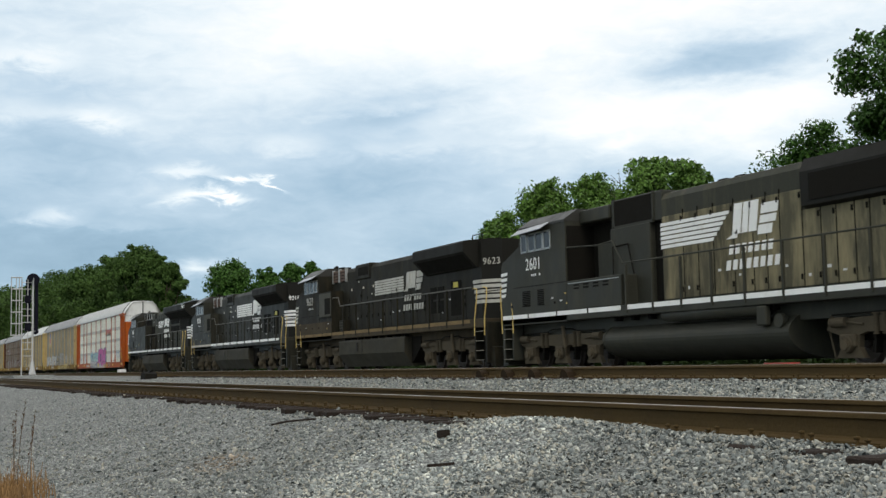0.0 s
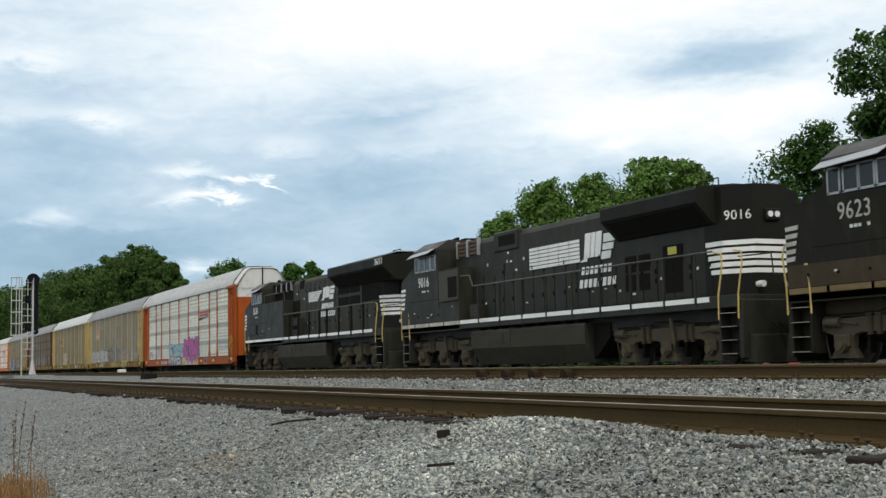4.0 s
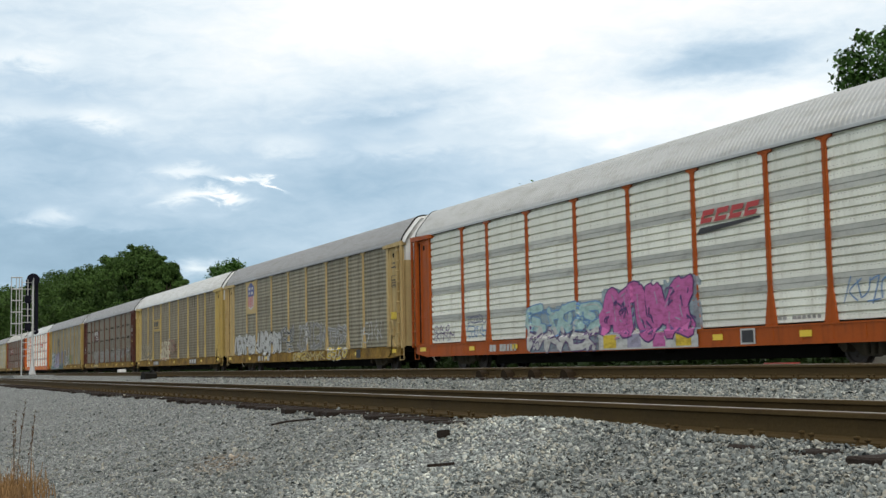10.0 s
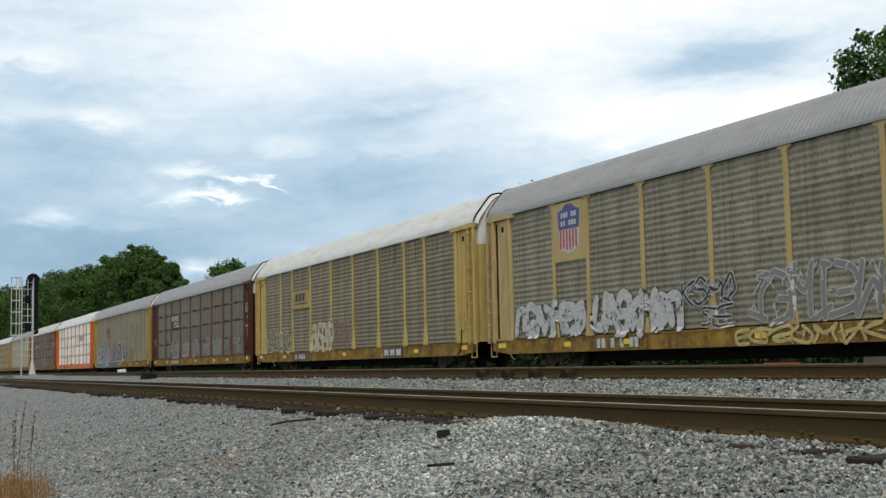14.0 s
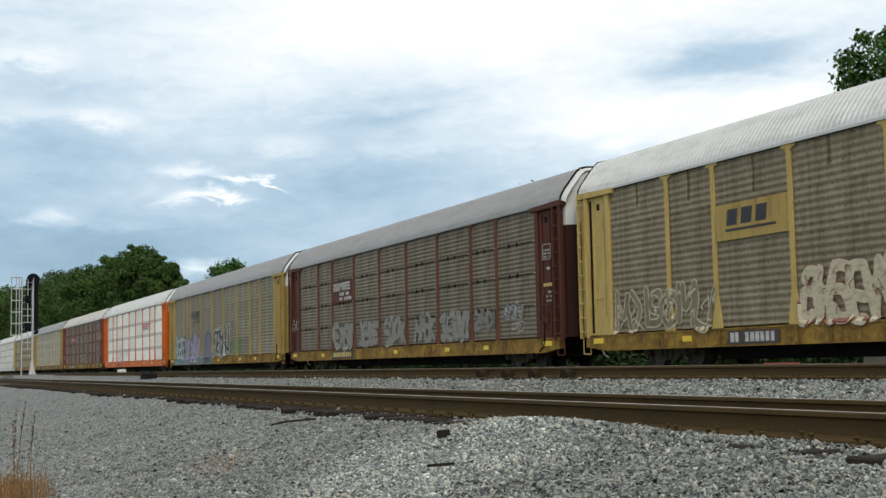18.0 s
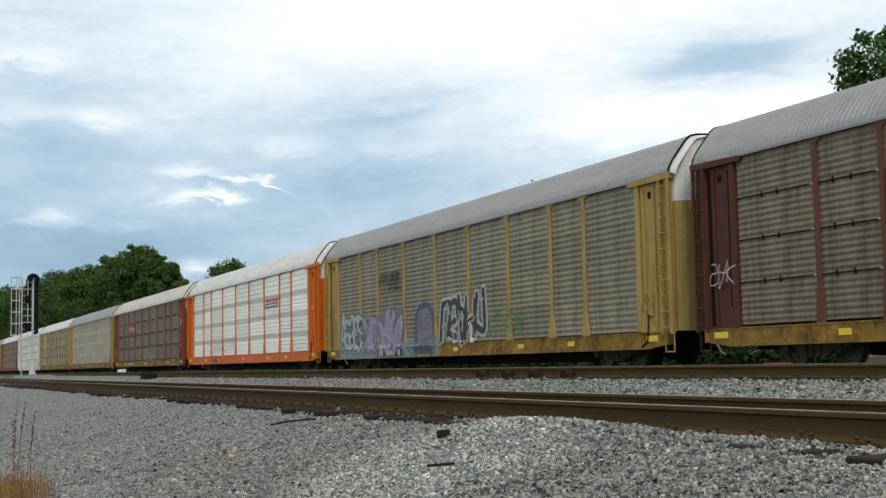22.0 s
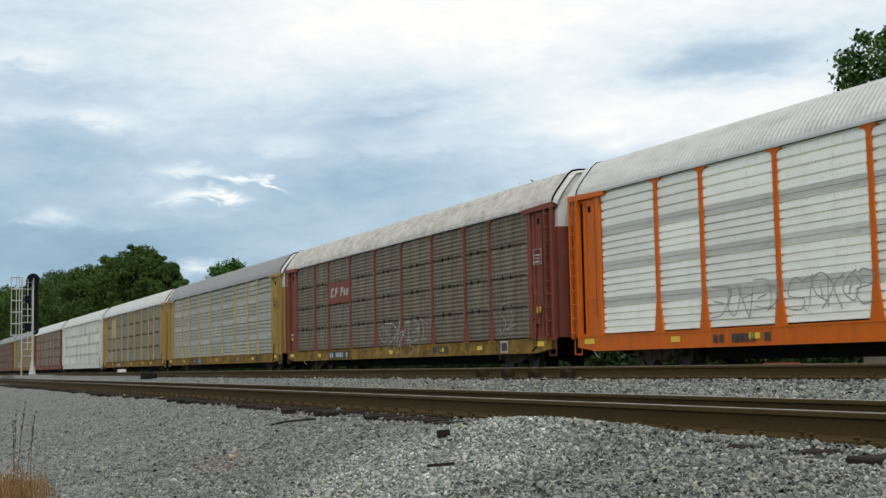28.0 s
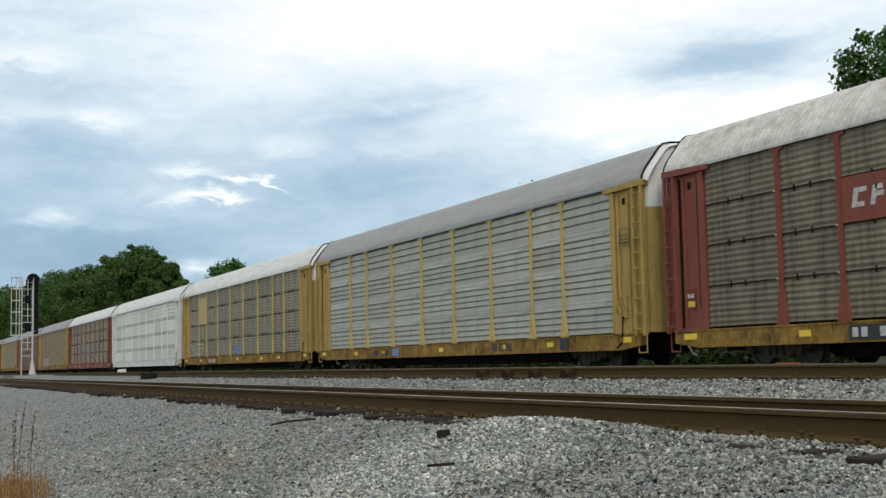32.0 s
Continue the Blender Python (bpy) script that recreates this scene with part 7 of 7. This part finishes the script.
# ================= line side =================
def build_signal():
    x, y = -84.7, 8.6
    z0 = 0.16
    sig = thing("railway_signal", "silver signal mast with ladder cage and round black head", "signal", at=(x, y, z0))
    part("base", Shape().box(-0.2, 0.2, -0.2, 0.2, 0.0, 0.15, 0.03).tube((0, 0, 0.15), (0, 0, 0.9), 0.2, 12, 0.07), SILVER, sig)
    part("mast", Shape().tube((0, 0, 0.3), (0, 0, 6.1), 0.062, 12), SILVER, sig)
    top = part("signal_head", Shape().tube((-0.12, 0.02, 6.0), (-0.16, 0.02, 6.0), 0.40, 24), BLACKPLATE, sig, "round black signal head")
    part("hood", Shape().tube((0.08, -0.16, 6.02), (0.4, -0.16, 6.02), 0.15, 12), BLACKPLATE, top)
    part("back_plate", Shape().box(-0.30, -0.26, -0.40, -0.12, 2.75, 6.0, 0.02), BLACKPLATE, top)
    part("back_plate", Shape().box(-0.30, -0.26, 0.12, 0.36, 2.70, 6.0, 0.02), BLACKPLATE, top)
    for z in (4.75, 3.0):
        box = part("signal_box", Shape().box(-0.22, 0.06, -0.47, -0.10, z - 0.25, z + 0.25, 0.04), BLACKPLATE, sig, "black signal lamp box")
        part("bracket", Shape().tube((0, 0, z), (-0.1, -0.2, z), 0.03, 6), SILVER, box)
    low = part("signal_head", Shape().tube((-0.12, 0.18, 2.75), (-0.16, 0.18, 2.75), 0.2, 20), BLACKPLATE, sig, "small round black signal head")
    part("bracket", Shape().tube((0, 0, 2.75), (-0.12, 0.15, 2.75), 0.03, 6), SILVER, low)
    part("ladder_stile", Shape().tube((0, -0.66, 0.0), (0, -0.66, 6.05), 0.04, 6), SILVER, sig)
    part("ladder_stile", Shape().tube((0, -0.30, 1.6), (0, -0.30, 6.05), 0.03, 6), SILVER, sig)
    for k in range(12):
        part("rung", Shape().tube((0, -0.66, 1.2 + 0.42 * k), (0, 0.0, 1.2 + 0.42 * k), 0.022, 5), SILVER, sig)
    for dy in (-0.82, -1.0, -1.3):
        part("cage_rail", Shape().tube((0.1, dy, 2.5), (0.1, dy, 6.1), 0.03, 6), SILVER, sig)
    for k in range(6):
        part("cage_hoop", Shape().path([(0.1, -0.66, 2.5 + 0.72 * k), (0.1, -1.32, 2.5 + 0.72 * k), (0.5, -1.32, 2.5 + 0.72 * k), (0.5, -0.66, 2.5 + 0.72 * k)], 0.028, 6), SILVER, sig)
    tagged(new("signal_pad", Shape().prism([(x - 9, z0 - 0.5), (x + 4.5, z0 - 0.5), (x + 2.2, z0 - 0.06), (x + 0.8, z0), (x - 2.5, z0), (x - 6, z0 - 0.05)], "y", y - 1.3, y + 1.2).mesh("signal_pad", GROUND)), "low mound of pale gravel beneath the signal", "gravel mound", kind="structure")


def build_line_side():
    z = bed(23)
    box = thing("equipment_box", "small red equipment box with a white end beside the far track", "box", at=(-29.7, 23.2, z))
    part("body", Shape().box(-0.38, 0.55, -0.3, 0.3, 0.0, 0.52, 0.03), flat(0.34, 0.04, 0.03, "red_box_paint"), box)
    part("end_plate", Shape().box(-0.42, -0.385, -0.28, 0.28, 0.05, 0.50, 0.01), WHITE, box)
    slab = thing("concrete_block", "long pale grey concrete block beside the far track", "block", at=(-25.0, 23.4, z))
    part("body", Shape().box(-1.1, 2.6, -0.4, 0.4, 0.0, 0.68, 0.03), CONCRETE, slab)
    stick = thing("stick", "thin dark stick lying on the ballast", "stick", at=(-13.55, 4.1, bed(4.1) + 0.05))
    part("wood", Shape().path([(0.16, -0.30, 0.02), (0.06, -0.10, 0.045), (-0.06, 0.13, 0.05), (-0.16, 0.29, 0.05)], 0.011, 6), TIMBER, stick)
    spots = [(-10.0, 4.32, 0.075, 0.03, 20, "lump of dark rotten timber lying on the stones"), (-8.53, 3.66, 0.10, 0.010, 74, "flat scrap of dark timber lying on the stones")]
    rng = random.Random(4)
    for x, y, l, h, a, lab in spots:
        ob = thing("timber_scrap", lab, "debris", group="scraps beside the track", at=(x, y, bed(y) + 0.05))
        k = l * 0.35
        pts = [(-l, -0.2 * k), (-l * 0.7, 0.5 * k), (-l * 0.1, 0.7 * k), (l * 0.5, k), (l, 0.1 * k), (l * 0.7, -0.6 * k), (-0.2 * l, -0.9 * k)]
        pr = part("wood", Shape().prism(pts, "z", -h, h), TIMBER, ob, turn=(rng.uniform(-0.1, 0.1), rng.uniform(-0.08, 0.08), radians(a)))


BRACE = mat("dark_iron_brace", (0.022, 0.014, 0.007), 0.85, var=0.3, spec=0.1)


def build_switch_gear():
    """Low iron gear of a turnout beside the middle track."""
    for x in (-24.7, -23.5, -22.3, -21.0):
        br = thing("rail_brace", "dark iron brace bolted against the middle rail", "rail brace", group="braces on the middle rail", at=(x, MID_Y - 0.80, MID_Z - 0.19))
        part("wedge", Shape().prism([(-0.17, 0.0), (0.17, 0.0), (0.10, 0.10), (-0.02, 0.16), (-0.12, 0.13)], "y", -0.14, 0.05), BRACE, br)


def build_switch_machine():
    sw = thing("switch_machine", "low black switch machine beside the middle track", "switch machine", at=(-55.6, 10.4, bed(10.4)))
    part("case", Shape().prism([(-0.55, 0.0), (0.6, 0.0), (0.5, 0.22), (0.1, 0.32), (-0.35, 0.28), (-0.5, 0.15)], "y", -0.25, 0.25), DARKSTEEL, sw)
    part("lever", Shape().tube((0.2, 0, 0.3), (0.75, 0, 0.36), 0.03, 6), DARKSTEEL, sw)
    part("rod", Shape().tube((-0.2, 0.2, 0.12), (-0.2, 1.3, 0.12), 0.025, 6), RUST, sw)
    mk = thing("marker_block", "small white marker block on the ballast", "marker", at=(-87.6, 14.6, bed(14.6)))
    part("body", Shape().box(-0.28, 0.28, -0.25, 0.25, 0.0, 0.48, 0.03), WHITE, mk)


def leaf_cloud(centres, radii, n, size, seed, flat_up=0.3):
    """Small leaf clumps thrown over the shells of several lobes: vertices and faces."""
    rng = np.random.default_rng(seed)
    vol = np.array([r[0] * r[1] + r[1] * r[2] + r[0] * r[2] for r in radii])
    which = rng.choice(len(radii), n, p=vol / vol.sum())
    d = rng.normal(size=(n, 3)); d /= np.linalg.norm(d, axis=1, keepdims=True)
    rad = rng.uniform(0.12, 1.0, n) ** 0.5 * (1 + 0.10 * rng.normal(size=n))
    c = np.array(centres)[which] + d * np.array(radii)[which] * rad[:, None]
    nrm = d + rng.normal(size=(n, 3)) * 0.8
    nrm[:, 2] += flat_up
    nrm /= np.linalg.norm(nrm, axis=1, keepdims=True)
    t = np.cross(nrm, rng.normal(size=(n, 3))); t /= np.linalg.norm(t, axis=1, keepdims=True)
    b = np.cross(nrm, t)
    s = size * rng.uniform(0.6, 1.4, n)[:, None]
    v = np.stack([c - t * s, c - b * s * 0.55 + nrm * s * 0.1, c + t * s, c + b * s * 0.55 + nrm * s * 0.15], 1)
    return v


def leaf_mesh(name, v, material):
    n = len(v)
    me = bpy.data.meshes.new(name)
    me.vertices.add(n * 4); me.loops.add(n * 4); me.polygons.add(n)
    me.vertices.foreach_set("co", v.astype(np.float32).ravel())
    me.loops.foreach_set("vertex_index", np.arange(n * 4, dtype=np.int32))
    me.polygons.foreach_set("loop_start", np.arange(0, n * 4, 4, dtype=np.int32))
    me.update(calc_edges=True)
    me.materials.append(material)
    return me


def tree(x, y, top, spread, seed, n, size, material, label, lobes=26, dead=False, low=0.25):
    """Tapered trunk, limbs to every lobe, and a crown of leaf clumps with an uneven outline. top: height of the highest leaves over the rails."""
    rng = random.Random(seed)
    z0 = bed(y) - 0.1
    height = top - z0
    ob = thing("tree", label, "tree", at=(x, y, z0))
    s = Shape()
    s.tube((0, 0, 0), (rng.uniform(-0.3, 0.3), rng.uniform(-0.3, 0.3), height * 0.5), 0.03 * height, 9, 0.014 * height)
    cs, rs = [], []
    for k in range(lobes):
        q = (k + 0.5) / lobes
        h = height * (low + (0.93 - low) * q)
        # wide in the middle, narrowing upwards, with gaps
        w = spread * math.sin(math.pi * (0.16 + 0.74 * (1 - q) ** 0.8 * 0.9 + 0.02)) * rng.uniform(0.75, 1.08)
        a = k * 2.39996 + rng.uniform(-0.5, 0.5)
        d = w * rng.uniform(0.15, 0.78) * (1 if q < 0.85 else 0.4)
        r = spread * rng.uniform(0.17, 0.33)
        h = min(h, height - r * 0.8)
        c = (math.cos(a) * d, math.sin(a) * d, h)
        cs.append(c)
        rs.append((r * rng.uniform(0.9, 1.3), r * rng.uniform(0.9, 1.3), r * rng.uniform(0.6, 0.95)))
        s.tube((0, 0, height * rng.uniform(0.25, 0.5)), c, 0.008 * height, 5, 0.002 * height)
        for j in range(5):
            v = Vector((rng.gauss(0, 1), rng.gauss(0, 1), rng.gauss(0.2, 0.8)))
            t = Vector(c) + v.normalized() * r * rng.uniform(0.75, 1.05)
            t.z = min(t.z, height - 0.1)
            s.tube(c, t, 0.02, 4, 0.006)
            q2 = r * rng.uniform(0.25, 0.45)
            cs.append(tuple(t))
            rs.append((q2, q2, q2 * 0.7))
    if dead:
        for k in range(6):
            b0 = Vector((-spread * 0.45, 0, height * (0.70 + 0.03 * k)))
            b1 = b0 + Vector((-spread * rng.uniform(0.2, 0.45), rng.uniform(-0.8, 0.8), height * rng.uniform(0.08, 0.17)))
            s.tube(b0, b1, 0.035, 5, 0.008)
            s.tube(b0.lerp(b1, 0.6), b1 + Vector((0.5, 0.2, 0.25)), 0.02, 4, 0.008)
    part("trunk", s, BARK, ob)
    part("crown", leaf_mesh("crown", leaf_cloud(cs, rs, n, size, seed), material), material, ob)
    return ob


def build_trees():
    g = "deciduous tree with a dense uneven crown behind the railway"
    # tall trees beyond the right end
    tree(-28.2, 30.5, 12.2, 5.5, 1, 150000, 0.078, LEAF_DARK, "tall dark green deciduous tree close behind the railway", 40)
    tree(-32.4, 31.5, 11.2, 3.3, 2, 70000, 0.08, LEAF_DARK, "dark green tree filling the space between two others", 22)
    tree(-38.0, 32.0, 8.95, 4.0, 3, 30000, 0.075, LEAF_DARK, "lower green tree beside a taller dark one", 34)
    # middle clump
    tree(-56.2, 36.0, 10.95, 3.3, 4, 32000, 0.10, LEAF, "green deciduous tree with a bare dead branch", 34, dead=True)
    tree(-52.6, 36.0, 10.5, 2.9, 5, 30000, 0.10, LEAF, g, 32)
    tree(-62.0, 36.2, 10.9, 3.6, 6, 34000, 0.10, LEAF, g, 34)
    tree(-68.0, 36.0, 11.2, 4.2, 7, 38000, 0.105, LEAF, g, 38)
    tree(-75.0, 36.5, 9.9, 3.6, 8, 28000, 0.105, LEAF, g, 32)
    # small crowns seen over the train farther back
    tree(-134.0, 34.0, 11.9, 5.6, 9, 24000, 0.16, LEAF_DARK, "dark round-topped tree far behind the railway", 22)
    tree(-121.0, 34.0, 10.0, 3.6, 10, 12000, 0.16, LEAF_DARK, g, 18)
    tree(-112.5, 34.0, 10.3, 2.5, 11, 12000, 0.16, LEAF_DARK, g, 18)
    tree(-106.0, 34.0, 9.8, 2.5, 12, 11000, 0.16, LEAF_DARK, g, 16)
    # woods at the far left
    wood = [(-148, 30.0, 12.9, 3.3), (-158, 30.5, 14.8, 4.6), (-168, 30.5, 16.7, 6.0), (-178, 30.5, 16.7, 8.5), (-190, 30.5, 16.4, 9), (-206, 30.5, 16.6, 9.5), (-222, 30.5, 17.3, 10), (-240, 30.5, 18.4, 10.5), (-262, 31, 19.0, 11), (-288, 31, 20.0, 12), (-318, 31, 21.2, 13), (-355, 31, 22.8, 15), (-400, 31, 24.0, 17)]
    for k, (x, y, h, w) in enumerate(wood):
        tree(x, y, h, w, 30 + k, 46000 if k < 5 else 24000, 0.135 + 0.016 * k, LEAF_FAR, "tall leafy tree at the edge of a far wood", 30, low=0.08)


def build_undergrowth():
    """Weeds and brush along the far side of the line, as one sheet of leaves."""
    rng = np.random.default_rng(5)
    cs, rs = [], []
    for k in range(260):
        x = -8 - 110 * (k / 260) ** 1.3
        cs.append((x + rng.uniform(-0.5, 0.5), rng.uniform(23.6, 28.0), -0.2 + rng.uniform(0.0, 0.5)))
        r = rng.uniform(0.5, 1.3)
        rs.append((r, r, r * 0.8))
    for k in range(60):
        x = -100 - 5.5 * k
        cs.append((x, rng.uniform(25, 29), 0.6))
        rs.append((4.0, 2.0, 2.2))
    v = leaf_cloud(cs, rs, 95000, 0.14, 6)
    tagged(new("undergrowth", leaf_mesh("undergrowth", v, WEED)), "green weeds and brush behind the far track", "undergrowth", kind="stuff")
    cs, rs = [], []
    for k in range(70):
        x = 6 - 6.5 * k
        cs.append((x, rng.uniform(40, 46), 1.5))
        rs.append((6.0, 2.5, rng.uniform(2.0, 4.0)))
    v = leaf_cloud(cs, rs, 50000, 0.4, 8)
    tagged(new("far_thicket", leaf_mesh("far_thicket", v, LEAF_DARK)), "dark thicket of bushes behind the trees", "thicket", kind="stuff")


def build_dry_grass():
    rng = random.Random(12)
    low, tall = Shape(), Shape()
    for k in range(420):
        stalk = k < 5
        x, y = (-12.6 + rng.gauss(0, 0.25), 1.13 + rng.gauss(0, 0.13)) if stalk else (-12.6 + rng.gauss(0, 0.45), 1.10 + rng.gauss(0, 0.13))
        h = rng.uniform(0.5, 0.95) if stalk else rng.uniform(0.06, 0.24) * (1.8 if rng.random() < 0.1 else 1)
        lean = rng.gauss(0, 0.10), rng.gauss(0, 0.07)
        z = bed(y)
        w = 0.0035 if stalk else 0.006
        s = tall if stalk else low
        spot = lambda q: (x + lean[0] * q * q * h * 2, y + lean[1] * q * q * h * 2, z + h * q)
        vs = []
        for i in range(4):
            px, py, pz = spot(i / 3)
            e = w * (1 - i / 3 * 0.7)
            vs += [(px, py - e, pz), (px, py + e, pz)]
        s.add(vs, [(2 * i, 2 * i + 1, 2 * i + 3, 2 * i + 2) for i in range(3)])
        if stalk:
            for j in range(26):
                px, py, pz = spot(rng.uniform(0.62, 1.0))
                d = rng.choice((-1, 1)) * rng.uniform(0.006, 0.016)
                s.add([(px, py, pz), (px, py + d, pz + 0.03), (px, py, pz + 0.02)], [(0, 1, 2)])
    tagged(new("dry_grass", low.mesh("dry_grass", DRYGRASS, clean=False)), "tuft of dry rust-brown grass on the ballast", "grass", kind="stuff")
    tagged(new("dead_weed_stalks", tall.mesh("dead_weed_stalks", STALK, clean=False)), "thin dark dead weed stalks in dry grass", "weeds", kind="stuff")


def build_bird():
    """A small dark bird on the wing."""
    b = thing("bird", "small dark bird flying with spread wings", "bird")
    body = Shape()
    rings = [(-0.11, 0.006), (-0.08, 0.020), (-0.02, 0.030), (0.05, 0.026), (0.085, 0.020), (0.10, 0.018), (0.115, 0.008), (0.135, 0.002)]
    for (x0, r0), (x1, r1) in zip(rings, rings[1:]):
        body.tube((x0, 0, 0), (x1, 0, 0), r0, 8, r1, caps=False)
    part("body", body, FEATHER, b, smooth=True)
    for sy in (-1, 1):
        part("wing", Shape().add([(0.06, sy * 0.02, 0.012), (0.075, sy * 0.09, 0.04), (0.03, sy * 0.19, 0.05), (-0.01, sy * 0.10, 0.032), (-0.03, sy * 0.02, 0.008), (0.06, sy * 0.02, 0.004), (0.075, sy * 0.09, 0.033), (0.03, sy * 0.19, 0.047), (-0.01, sy * 0.10, 0.027), (-0.03, sy * 0.02, 0.002)],
                                 [(0, 1, 2, 3, 4), (9, 8, 7, 6, 5), (0, 5, 6, 1), (1, 6, 7, 2), (2, 7, 8, 3), (3, 8, 9, 4), (4, 9, 5, 0)]), FEATHER, b)
    part("tail", Shape().prism([(-0.10, -0.01), (-0.10, 0.01), (-0.19, 0.035), (-0.175, 0.0), (-0.19, -0.035)], "z", -0.003, 0.003), FEATHER, b)
    return b


FEATHER = mat("dark_feathers", (0.03, 0.03, 0.032), 0.7, var=0.3, scale=20, fine=90, spec=0.2)
STALK = mat("dead_weed_stalk", (0.085, 0.05, 0.03), 0.85, var=0.3, scale=3, fine=10, island=0.3, spec=0.1)

build_signal()
build_line_side()
build_switch_gear()
build_switch_machine()
build_trees()
build_undergrowth()
build_dry_grass()
BIRD = build_bird()

# ================= moving things =================
def travel(t):
    """Metres that the train has gone to the right, 0 at nine seconds."""
    u = t - 16.0
    return 61.7787 + u * (8.71904 + u * (-0.0140368 + u * (0.00054816 + u * (-8.175e-07 - 1.008e-06 * u))))


def motions():
    times = [float(k) for k in range(33)]
    for ob, x in LOCOS + CARS:
        walk(ob, [(t, pose(x + travel(t), TRAIN_Y, TRAIN_Z)) for t in times])
    flight = [(0, -150, -30, 8), (14.0, -80, -14, 3.5), (16.0, -43.0, 1.0, 1.6), (16.5, -38.2, 5.6, 2.0), (16.7, -37.3, 7.4, 2.9), (16.9, -36.69, 8.92, 4.57), (17.0, -36.27, 9.95, 5.77), (17.1, -35.80, 10.94, 6.88), (17.2, -35.58, 11.43, 7.20), (17.3, -35.43, 11.54, 7.81), (17.5, -35.0, 12.6, 9.6), (18.0, -34.0, 15.0, 15.0), (19.0, -32.0, 20.0, 24.0), (32.0, -10.0, 120.0, 60.0)]
    walk(BIRD, [(t, pose(x, y, z, 0, -28 if 16.4 < t < 18.5 else -8, 68)) for t, x, y, z in flight])
    ticks = [k / 15 for k in range(481)]
    for w, dx, r in WHEELS:
        walk(w, [(t, pose(dx, 0, r, 0, math.degrees(travel(t) / r), 0)) for t in ticks])


motions()
